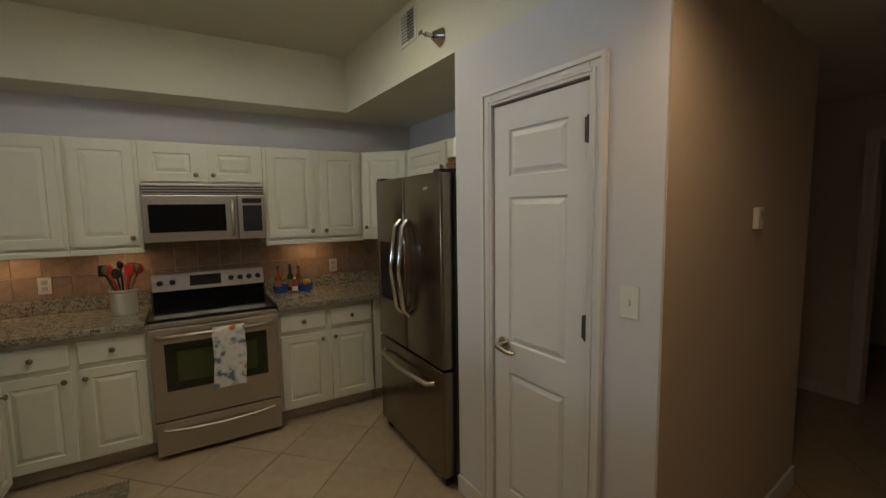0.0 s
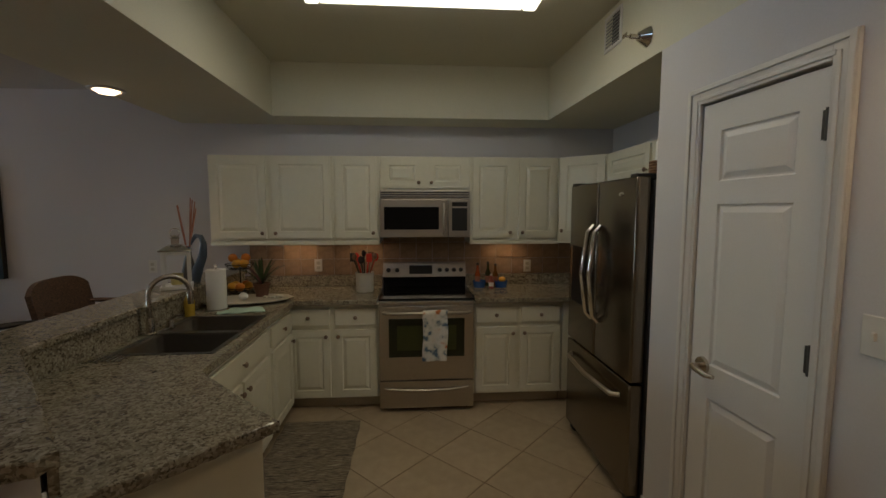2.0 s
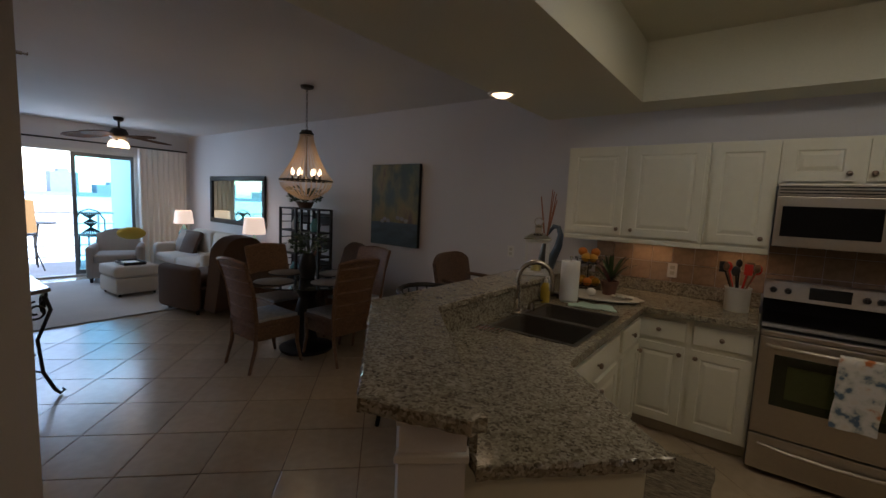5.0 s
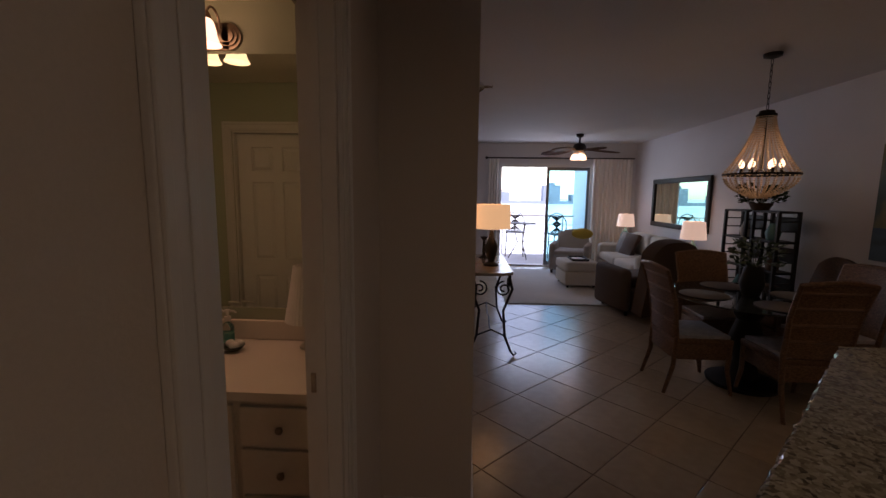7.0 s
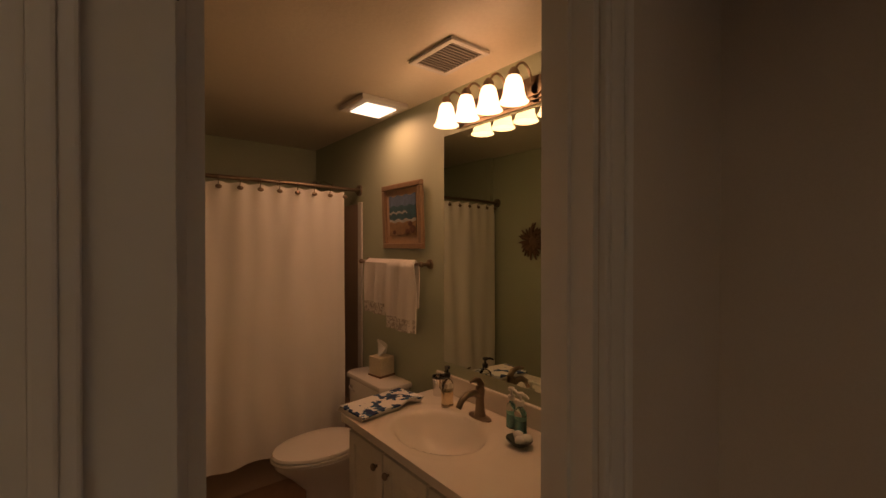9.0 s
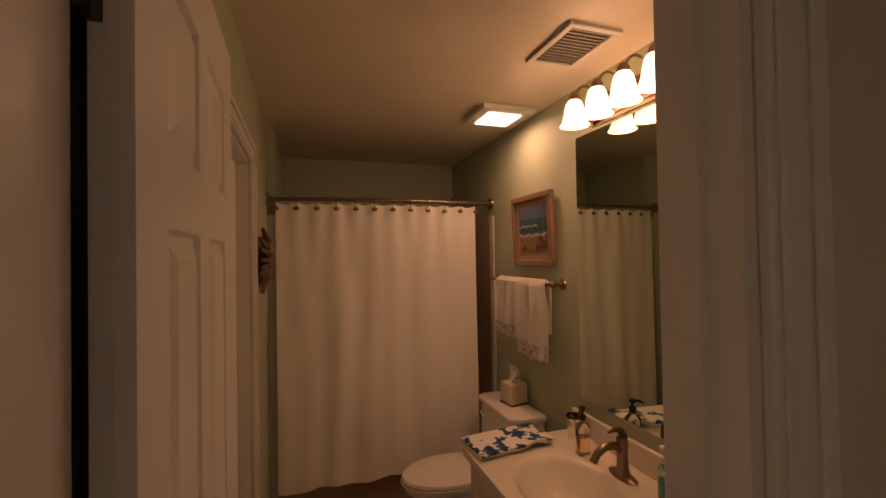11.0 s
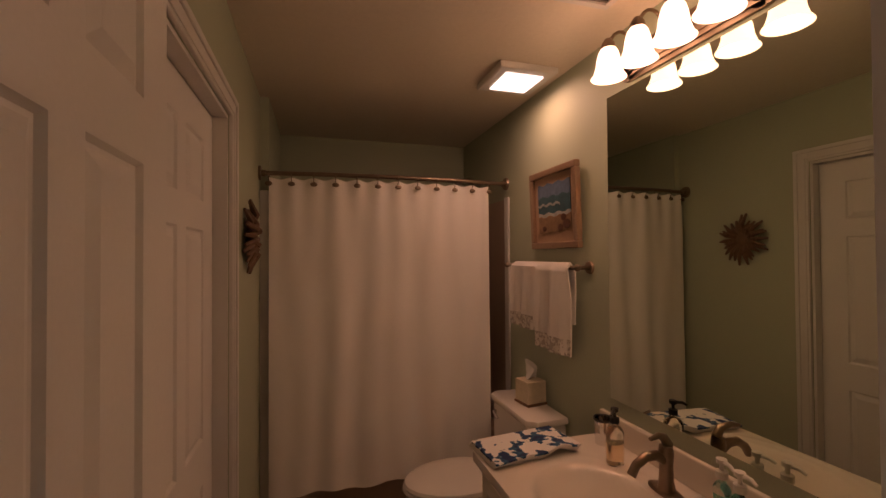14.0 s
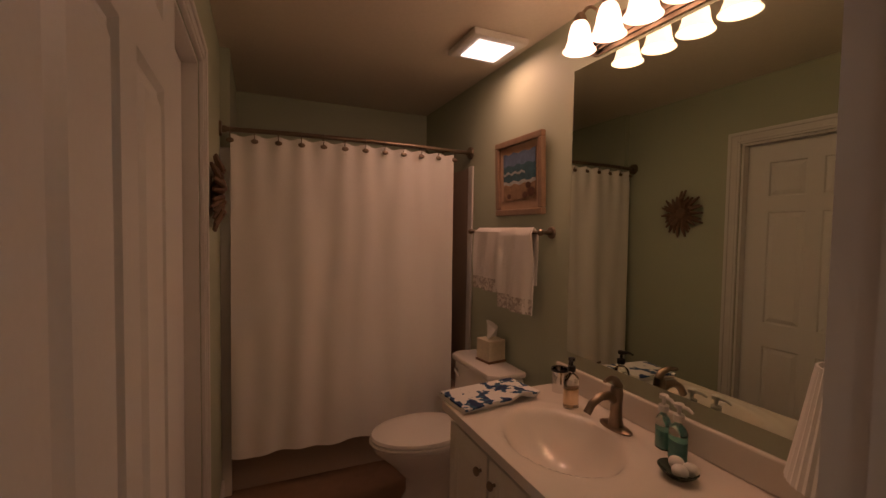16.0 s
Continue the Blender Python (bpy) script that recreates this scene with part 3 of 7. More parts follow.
def six_panels(w, h):
    s, m = w * 0.17, w * 0.11
    xs = ((s, w / 2 - m / 2), (w / 2 + m / 2, w - s)) if w > 0.6 else ((s + 0.01, w - s - 0.01),)
    rows = ((0.23, 0.40 * h), (0.47 * h, 0.80 * h), (0.845 * h, 0.945 * h))
    return [(a, b, c, d) for a, b in xs for c, d in rows]


def door(name, m, w, h, label):
    """A panelled door leaf, hinged at its x = 0, 35 mm thick."""
    bm = nb()
    panelled(bm, 0, w, 0.008, h, 0, 0.018, six_panels(w, h))
    ob = tagged(part(name, bm, DOORPAINT), label, "door", kind="structure")
    ob.matrix_basis = m
    bm = nb()
    panelled(bm, 0, w, 0.008, h, 0, 0.017, six_panels(w, h))
    part("door_back", bm, DOORPAINT, ob, turn=Matrix.Translation((w, 0.0352, 0)) @ pose(0, 0, 0, 0, 0, 180))
    return ob


def lever(parent, x, z, y, out):
    bm = nb()
    rod(bm, (x, y, z), (x, y + out * 0.012, z), 0.037, 0.034, 20)
    rod(bm, (x, y + out * 0.012, z), (x, y + out * 0.05, z), 0.011)
    tube(bm, [(x, y + out * 0.05, z), (x + 0.03, y + out * 0.056, z - 0.004), (x + 0.075, y + out * 0.056, z - 0.012), (x + 0.115, y + out * 0.05, z - 0.008)], [0.014, 0.013, 0.012, 0.009], 10)
    part("door_handle", bm, NICKEL, parent, "brushed nickel lever handle", True)


def hinge(parent, x, z, y):
    bm = nb()
    rod(bm, (x, y - 0.006, z - 0.05), (x, y - 0.006, z + 0.05), 0.009, seg=8)
    box(bm, x - 0.022, x, y - 0.004, y, z - 0.045, z + 0.045)
    part("hinge", bm, DARKNICKEL, parent, "", False)


d = door("door_pantry", PANTRY @ pose(PX + 0.002, -2.22, 0, 0, 0, WEST), 0.525, 2.045, "closed white panelled pantry door with a nickel lever")
lever(d, 0.07, 0.95, 0.0, -1)
for z in (0.25, 1.13, 1.87):
    hinge(d, 0.527, z, -0.002)
d = door("door_bath", pose(-1.254, -4.10, 0, 0, 0, -88.8), 0.61, 2.095, "white panelled bathroom door standing open against the wall")
for z in (0.25, 1.10, 1.90):
    hinge(d, 0.004, z, 0.0372)
d = door("door_closet", pose(BX1 + 0.05, -4.857, 0, 0, 0, WEST), 0.701, 2.035, "closed cream panelled closet door in the bathroom")
d = door("door_far_room", pose(4.40, -3.55, 0, 0, 0, 25), 0.80, 2.03, "white panelled door ajar at the end of the hall")


def strike():
    bm = nb()
    box(bm, -1.8275, -1.8245, HY - 0.095, HY - 0.065, 0.91, 0.975, 0.001)
    tagged(part("strike_plate", bm, NICKEL), "small nickel strike plate on the white door jamb", "strike plate")


strike()

# balcony slider
bm = nb()
for y0, y1 in ((-2.88, -2.83), (-0.95, -0.90)):
    box(bm, -10.04, -9.94, y0, y1, 0.0, 2.22, 0.004)
box(bm, -10.04, -9.94, -2.83, -0.95, 2.16, 2.22, 0.004)
box(bm, -10.04, -9.94, -2.83, -0.95, 0.0, 0.03, 0.004)
win = setting("window_slider", bm, TRIM, "white framed balcony slider, half open", "sliding door")
bm = nb()
for y0, y1 in ((-1.86, -1.80), (-1.00, -0.94)):
    box(bm, -10.0, -9.97, y0, y1, 0.03, 2.16, 0.004)
for z0, z1 in ((0.03, 0.11), (2.09, 2.16)):
    box(bm, -10.0, -9.97, -1.80, -1.00, z0, z1, 0.004)
sash = part("sash", bm, shader("grey_aluminium", (0.22, 0.23, 0.24), 0.4, 0.6), win, "dark grey sash of the closed leaf")
bm = nb()
box(bm, -9.988, -9.982, -1.80, -1.00, 0.11, 2.09)
pane = part("pane", bm, TINTED, sash, "blue tinted glass pane")
pane.visible_shadow = False

# outside: balcony, bay and far towers
bm = nb()
box(bm, -12.2, -10.1, -6.0, 3.0, -0.16, -0.03)
setting("balcony_floor", bm, CONCRETE, "grey concrete balcony slab", "balcony")
bm = nb()
box(bm, -12.2, -10.1, -0.72, -0.60, -0.03, 2.9)
setting("balcony_wall", bm, WALL, "pale balcony side wall", "balcony")
bm = nb()
prism(bm, [(-4000, -4000), (-14, -4000), (-14, 4000), (-4000, 4000)], -14.2, -14.0)
setting("water", bm, WATERMAT, "hazy blue green bay", "water")

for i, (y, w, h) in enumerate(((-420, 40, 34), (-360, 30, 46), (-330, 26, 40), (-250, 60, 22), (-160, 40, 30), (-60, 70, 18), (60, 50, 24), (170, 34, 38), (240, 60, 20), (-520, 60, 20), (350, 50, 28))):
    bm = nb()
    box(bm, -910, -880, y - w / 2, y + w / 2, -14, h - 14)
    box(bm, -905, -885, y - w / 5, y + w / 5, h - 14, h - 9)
    tagged(part("far_tower", bm, TOWERMAT), "apartment tower across the bay with haze painted into its grey", "building", "far skyline", "structure")
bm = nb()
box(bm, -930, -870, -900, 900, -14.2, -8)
setting("far_shore", bm, TOWERMAT, "low shoreline across the bay with haze painted into its grey", "backdrop")
rail = thing("balcony_railing", pose(-12.1, 0, -0.03), "white metal balcony railing with thin bars", "railing")
bm = nb()
box(bm, -0.025, 0.025, -5.9, 2.9, 1.02, 1.07, 0.006)
part("top_rail", bm, TRIM, rail)
for z in (0.12, 0.35, 0.58, 0.81):
    bm = nb()
    box(bm, -0.008, 0.008, -5.9, 2.9, z - 0.01, z + 0.01)
    part("bar", bm, TRIM, rail)
for y in (-5.8, -4.2, -2.6, -1.0, 0.6, 2.2):
    bm = nb()
    box(bm, -0.02, 0.02, y - 0.02, y + 0.02, 0, 1.02)
    part("post", bm, TRIM, rail)

# ---- kitchen ----


def knob(parent, x, z, y):
    bm = nb()
    rod(bm, (x, y, z), (x, y - 0.014, z), 0.006, seg=10)
    ball(bm, (x, y - 0.02, z), (0.016, 0.011, 0.016), 12)
    part("knob", bm, BRONZE, parent, "small bronze knob", True)


def cabinet(m, w, h, d, doors, drawers, label, group, z0=0.0, kick=0.0, knob_low=False, well=False):
    """A cabinet unit, its back on y = 0 and its front at y = -d, with its doors and drawers."""
    ob = thing("cabinet", m, label, "cabinet", group)
    bm = nb()
    box(bm, 0.001, w - 0.001, -d, -0.004, z0 + kick, z0 + (h if not well else 0.735), 0.002)
    if well:
        box(bm, 0.001, w - 0.001, -d, -d + 0.02, z0 + 0.735, z0 + h)
    part("body", bm, CAB, ob)
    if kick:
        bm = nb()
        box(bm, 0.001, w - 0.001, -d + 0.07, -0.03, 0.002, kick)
        part("toe_kick", bm, KICK, ob, "toe kick board with recess shade put into its tan")
    for x0, x1, a, b, side in doors:
        bm = nb()
        f = min(0.055, (b - a) * 0.28)
        panelled(bm, x0, x1, z0 + a, z0 + b, -d - 0.02, -d - 0.001, [(x0 + f, x1 - f, z0 + a + f, z0 + b - f)])
        dr = part("door", bm, CAB, ob)
        kx = x1 - 0.028 if side > 0 else x0 + 0.028
        knob(dr, kx, z0 + (a + 0.045 if knob_low else b - 0.05), -d - 0.02)
    for x0, x1, a, b in drawers:
        bm = nb()
        box(bm, x0, x1, -d - 0.02, -d - 0.001, z0 + a, z0 + b, 0.005)
        dr = part("drawer_front", bm, CAB, ob)
        knob(dr, (x0 + x1) / 2, z0 + (a + b) / 2, -d - 0.02)
    return ob


def base_unit(m, w, n, label, group="base cabinets"):
    step = w / n
    doors = [(i * step + 0.02, (i + 1) * step - 0.02, 0.115, 0.665, 1 if i % 2 == 0 else -1) for i in range(n)]
    drawers = [(i * step + 0.02, (i + 1) * step - 0.02, 0.70, 0.835) for i in range(n)]
    return cabinet(m, w, 0.87, 0.60, doors, drawers, label, group, kick=0.10) 


def wall_unit(x0, x1, z0, z1, seams, d=0.32, m=None, label="white raised-panel wall cabinet over the counter"):
    doors = []
    for i in range(len(seams) - 1):
        side = -1 if (i % 2 and len(seams) > 2) else 1
        doors.append((seams[i] - x0 + 0.026, seams[i + 1] - x0 - 0.026, 0.045 if z1 - z0 > 0.4 else 0.02, z1 - z0 - 0.018, side))
    ob = cabinet(m or pose(x0, -0.002, 0), x1 - x0, z1 - z0, d, doors, [], label, "wall cabinets", z0=z0, knob_low=True)
    if z1 - z0 > 0.4:
        bm = nb()
        box(bm, 0.001, x1 - x0 - 0.001, -d - 0.008, -d - 0.0005, z0 - 0.012, z0 + 0.022, 0.004)
        part("light_rail", bm, CAB, ob)
    return ob


base_unit(pose(-1.12, -0.002, 0), 0.74, 2, "white two-door base cabinet beside the range")
base_unit(pose(0.385, -0.002, 0), 0.74, 2, "white two-door base cabinet between range and refrigerator")
cabinet(pose(1.13, -0.002, 0), 0.66, 0.87, 0.60, [], [], "plain white corner base cabinet behind the refrigerator", "base cabinets", kick=0.10)
wall_unit(-1.785, -0.77, 1.335, 2.07, (-1.785, -1.30, -0.77))
wall_unit(-0.77, -0.385, 1.335, 2.07, (-0.77, -0.385))
wall_unit(-0.385, 0.385, 1.785, 2.07, (-0.385, 0.0, 0.385), label="short white wall cabinet over the microwave")
wall_unit(0.385, 1.17, 1.335, 2.07, (0.385, 0.79, 1.17))
ob = thing("cabinet", pose(1.17, -0.002, 0), "white diagonal corner wall cabinet", "cabinet", "wall cabinets")
bm = nb()
prism(bm, [(0.002, -0.004), (0.62, -0.004), (0.62, -0.62), (0.30, -0.62), (0.002, -0.325)], 1.335, 2.07)
part("body", bm, CAB, ob)
bm = nb()
panelled(bm, 0.02, 0.40, 1.38, 2.052, -0.02, -0.001, [(0.075, 0.345, 1.435, 1.997)])
dr = part("door", bm, CAB, ob, turn=pose(0.002, -0.325, 0, 0, 0, -45))
knob(dr, 0.048, 1.44, -0.02)
cabinet(pose(1.79, -0.63, 0, 0, 0, WEST), 1.27, 0.25, 0.32, [(0.03, 0.62, 0.02, 0.235, 1), (0.65, 1.24, 0.02, 0.235, -1)], [], "white cabinet high above the refrigerator", "wall cabinets", z0=1.82, knob_low=True)

# peninsula: sink run that faces the kitchen, and its raised bar on a half wall
cabinet(pose(-1.66, -2.10, 0, 0, 0, EAST), 1.44, 0.87, 0.60, [(0.03, 0.44, 0.115, 0.665, 1), (0.47, 0.88, 0.115, 0.665, -1), (0.95, 1.40, 0.115, 0.665, 1)], [(0.03, 0.88, 0.70, 0.835), (0.95, 1.40, 0.70, 0.835)], "white sink base cabinet of the peninsula", "base cabinets", kick=0.10, well=True)
ob = thing("cabinet", pose(0, 0, 0), "white angled end cabinet of the peninsula", "cabinet", "base cabinets")
bm = nb()
prism(bm, [(-1.058, -2.105), (-0.63, -2.53), (-1.02, -2.90), (-1.645, -2.25), (-1.645, -2.105)], 0.10, 0.87)
part("body", bm, CAB, ob)
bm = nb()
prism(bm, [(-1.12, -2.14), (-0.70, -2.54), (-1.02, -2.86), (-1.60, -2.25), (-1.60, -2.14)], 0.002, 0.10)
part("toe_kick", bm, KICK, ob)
HALF = [(-1.66, -0.004), (-1.66, -2.265), (-0.972, -2.975), (-1.10, -3.09), (-1.80, -2.335), (-1.79, -0.004)]
bm = nb()
prism(bm, HALF, 0, 1.035)
setting("wall_half_bar", bm, WALL, "white half wall under the raised bar", "wall")
bm = nb()
prism(bm, [(-0.958, -2.982), (-1.10, -3.108), (-1.125, -3.07), (-0.985, -2.945)], 0.915, 0.94, 0.006)
prism(bm, [(-0.962, -2.983), (-1.10, -3.103), (-1.12, -3.07), (-0.985, -2.945)], 1.012, 1.034, 0.006)
setting("trim_bar_end", bm, TRIM, "white moulding strips on the end of the half wall", "trim")
bm = nb()
rough_slab(bm, [(-1.625, -0.003), (-1.625, -2.262), (-0.895, -3.012), (-0.912, -3.055), (-1.05, -3.105), (-1.192, -3.15), (-1.94, -2.40), (-1.95, -0.003)], 1.037, 1.075, (7,))
tagged(part("bar_counter", bm, GRANITE), "speckled beige granite bar top with rough edge on the half wall", "countertop")
bm = nb()
SX0, SX1, SY0, SY1 = -1.565, -1.085, -1.88, -1.12
CT = (0.872, 0.914)
prism(bm, [(-1.65, -0.003), (-1.65, -0.66), (-1.12, -0.66), (-0.392, -0.66), (-0.392, -0.003)], *CT, 0.005)
tagged(part("countertop", bm, GRANITE), "speckled beige granite countertop of the range run", "countertop")
bm = nb()
prism(bm, [(0.392, -0.003), (0.392, -0.66), (1.79, -0.66), (1.79, -0.003)], *CT, 0.005)
tagged(part("countertop", bm, GRANITE), "speckled beige granite countertop beside the refrigerator", "countertop")
bm = nb()
CORNER = [(-1.03, SY0), (-1.65, SY0), (-1.65, -2.262), (-0.985, -2.935), (-0.94, -2.975), (-0.552, -2.585), (-1.0, -2.14), (-1.03, -2.09)]
rough_slab(bm, CORNER, *CT, (0, 1, 2, 7))
for poly in ([(-1.65, -0.662), (-1.65, SY1), (-1.03, SY1), (-1.03, -0.662)], [(-1.65, SY1), (-1.65, SY0), (SX0, SY0), (SX0, SY1)], [(SX1, SY1), (SX1, SY0), (-1.03, SY0), (-1.03, SY1)]):
    prism(bm, poly, *CT)
bmesh.ops.remove_doubles(bm, verts=bm.verts, dist=0.0005)
tagged(part("countertop", bm, GRANITE), "speckled beige granite peninsula countertop around the sink", "countertop")
bm = nb()
box(bm, -1.65, -0.392, -0.024, -0.003, 0.915, 1.015, 0.003)
tagged(part("granite_upstand", bm, GRANITE), "low granite upstand behind the counter", "upstand")
bm = nb()
box(bm, 0.392, 1.79, -0.024, -0.003, 0.915, 1.015, 0.003)
tagged(part("granite_upstand", bm, GRANITE), "low granite upstand behind the counter", "upstand")
bm = nb()
prism(bm, [(-1.657, -0.03), (-1.657, -2.264), (-0.985, -2.942), (-0.97, -2.927), (-1.637, -2.256), (-1.637, -0.03)], 0.915, 1.036)
tagged(part("granite_upstand", bm, GRANITE), "granite riser between counter and raised bar", "upstand")

# sink
ob = thing("kitchen_sink", pose(0, 0, 0), "double-bowl stainless sink set in the granite", "sink")
for y0, y1 in ((SY0 + 0.005, -1.51), (-1.49, SY1 - 0.005)):
    bm = nb()
    x0, x1, zt, zb = SX0 + 0.005, SX1 - 0.005, 0.918, 0.74
    rings = []
    for inset, z in ((-0.012, zt), (0.012, zt), (0.02, zt - 0.012), (0.035, zb + 0.02), (0.06, zb)):
        rings.append([bm.verts.new(p) for p in ((x0 + inset, y0 + inset, z), (x1 - inset, y0 + inset, z), (x1 - inset, y1 - inset, z), (x0 + inset, y1 - inset, z))])
    for a, b in zip(rings, rings[1:]):
        for i in range(4):
            bm.faces.new((a[i], a[(i + 1) % 4], b[(i + 1) % 4], b[i]))
    f = bm.faces.new(rings[-1])
    bmesh.ops.bevel(bm, geom=[e for e in bm.edges if abs(e.verts[0].co.z - e.verts[1].co.z) > 0.05], offset=0.03, segments=3, affect="EDGES", profile=0.5)
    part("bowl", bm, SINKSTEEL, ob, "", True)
bm = nb()
for i in range(6):
    x = -1.59 + i * 0.026
    rod(bm, (x, -1.985, 0.921), (x, -1.905, 0.921), 0.0055, seg=8)
for y in (-1.975, -1.915):
    rod(bm, (-1.60, y, 0.917), (-1.45, y, 0.917), 0.0035, seg=8)
tagged(part("drain_rack", bm, CHROME), "small wire rack beside the sink", "dish rack")
ob = thing("kitchen_faucet", pose(-1.575, -1.54, 0.914), "brushed nickel gooseneck faucet behind the sink", "faucet")
bm = nb()
lathe(bm, [(0, 0), (0.03, 0), (0.03, 0.012), (0.022, 0.02), (0.02, 0.09), (0.016, 0.1), (0, 0.1)])
part("base", bm, NICKEL, ob, "", True)
bm = nb()
arc = [(0, 0, 0.09), (0, 0, 0.225)] + [(0.10 - 0.10 * math.cos(a), 0, 0.225 + 0.10 * math.sin(a)) for a in [math.pi * k / 10 for k in range(1, 11)]] + [(0.20, 0, 0.20), (0.202, 0, 0.155)]
tube(bm, arc, [0.014] * (len(arc) - 2) + [0.018, 0.017], 12)
part("spout", bm, NICKEL, ob, "", True, pose(0, 0, 0, 0, 0, 32))
bm = nb()
lathe(bm, [(0, 0), (0.024, 0), (0.022, 0.03), (0.016, 0.05), (0, 0.055)], (0.02, 0.16, 0))
tube(bm, [(0.02, 0.16, 0.05), (0.06, 0.15, 0.075), (0.10, 0.14, 0.08)], [0.009, 0.008, 0.006])
part("handle", bm, NICKEL, ob, "", True)

# range
ob = thing("range", pose(0, -0.002, 0), "stainless electric range with black glass top between the cabinets", "range")
bm = nb()
box(bm, -0.378, 0.378, -0.65, -0.03, 0.04, 0.905, 0.004)
part("body", bm, DARKSTEEL, ob)
bm = nb()
box(bm, -0.379, 0.379, -0.675, -0.10, 0.905, 0.921, 0.004)
part("cooktop", bm, BLACKGLASS, ob, "glossy black glass cooktop")
bm = nb()
prism(bm, [(-0.379, -0.10), (0.379, -0.10), (0.379, -0.02), (-0.379, -0.02)], 0.905, 1.01)
part("back_panel_lower", bm, BLACKGLASS, ob, "black glass lower back panel")
bm = nb()
for x0, x1 in ((-0.379, 0.379),):
    a = [bm.verts.new((x0, y, z)) for y, z in ((-0.122, 1.01), (-0.100, 1.135), (-0.02, 1.135), (-0.02, 1.01))]
    b = [bm.verts.new((x1, v.co.y, v.co.z)) for v in a]
    bm.faces.new(a)
    bm.faces.new(b)
    for i in range(4):
        bm.faces.new((a[i], a[(i + 1) % 4], b[(i + 1) % 4], b[i]))
bg = part("control_panel", bm, STEEL, ob)
bm = nb()
box(bm, -0.14, 0.07, -0.119, -0.114, 1.035, 1.115, 0.001)
part("display", bm, BLACK, bg, "black display window")
for x in (-0.33, -0.25, 0.14, 0.205, 0.27, 0.335):
    bm = nb()
    rod(bm, (x, -0.114, 1.072), (x, -0.138, 1.072), 0.021, 0.017, 18)
    box(bm, x - 0.003, x + 0.003, -0.143, -0.137, 1.056, 1.088)
    part("knob", bm, BLACK, bg, "", True)
bm = nb()
box(bm, -0.376, 0.376, -0.69, -0.652, 0.265, 0.865, 0.006)
od = part("oven_door", bm, STEEL, ob)
bm = nb()
box(bm, -0.30, 0.30, -0.694, -0.689, 0.455, 0.765, 0.002)
part("window", bm, OVENGLASS, od, "smoked glass window with green cast")
bm = nb()
box(bm, -0.235, 0.235, -0.6965, -0.6938, 0.51, 0.71, 0.001)
part("window_inner", bm, shader("green_reflecting_glass", (0.05, 0.06, 0.02), 0.12, vary=0.1, bump=0), od, "olive green inner glass")
bm = nb()
tube(bm, [(-0.34, -0.70, 0.815), (-0.31, -0.735, 0.815), (-0.1, -0.745, 0.818), (0.1, -0.745, 0.818), (0.31, -0.735, 0.815), (0.34, -0.70, 0.815)], 0.013, 10)
part("handle", bm, STEEL, od, "", True)
bm = nb()
box(bm, -0.376, 0.376, -0.685, -0.652, 0.87, 0.90, 0.004)
part("front_strip", bm, STEEL, ob)
bm = nb()
box(bm, -0.376, 0.376, -0.688, -0.652, 0.035, 0.255, 0.006)
dw = part("drawer", bm, STEEL, ob)
bm = nb()
tube(bm, [(-0.33, -0.692, 0.20), (-0.2, -0.715, 0.192), (0, -0.722, 0.188), (0.2, -0.715, 0.192), (0.33, -0.692, 0.20)], [0.008, 0.012, 0.013, 0.012, 0.008], 10)
part("handle", bm, STEEL, dw, "", True)
for x in (-0.33, 0.33):
    bm = nb()
    rod(bm, (x, -0.60, 0.0), (x, -0.60, 0.045), 0.02)
    part("foot", bm, BLACK, ob)

# microwave
ob = thing("microwave", pose(0, -0.002, 1.385), "stainless over-range microwave under the short cabinet", "microwave")
bm = nb()
box(bm, -0.378, 0.378, -0.36, -0.004, 0.0, 0.398, 0.003)
part("body", bm, DARKSTEEL, ob)
bm = nb()
box(bm, -0.378, 0.378, -0.395, -0.361, 0.325, 0.398, 0.004)
gr = part("vent_grille", bm, STEEL, ob)
for z in (0.343, 0.362, 0.381):
    bm = nb()
    box(bm, -0.37, 0.37, -0.398, -0.394, z - 0.005, z + 0.003)
    part("slot", bm, BLACK, gr)
bm = nb()
box(bm, -0.378, 0.19, -0.40, -0.361, 0.004, 0.322, 0.005)
md = part("door", bm, STEEL, ob)
bm = nb()
box(bm, -0.345, 0.115, -0.403, -0.399, 0.07, 0.26, 0.002)
part("window", bm, BLACKGLASS, md, "dark glass window")
bm = nb()
tube(bm, [(0.155, -0.40, 0.035), (0.157, -0.437, 0.07), (0.157, -0.445, 0.16), (0.157, -0.437, 0.25), (0.155, -0.40, 0.285)], 0.011, 10)
part("handle", bm, STEEL, md, "", True)
bm = nb()
box(bm, 0.194, 0.378, -0.40, -0.361, 0.004, 0.322, 0.005)
mp = part("control_panel", bm, STEEL, ob)
bm = nb()
box(bm, 0.225, 0.355, -0.403, -0.399, 0.06, 0.25, 0.002)
part("keypad", bm, BLACK, mp, "black keypad")
bm = nb()
box(bm, 0.225, 0.355, -0.403, -0.399, 0.265, 0.30, 0.002)
part("display", bm, BLACK, mp)

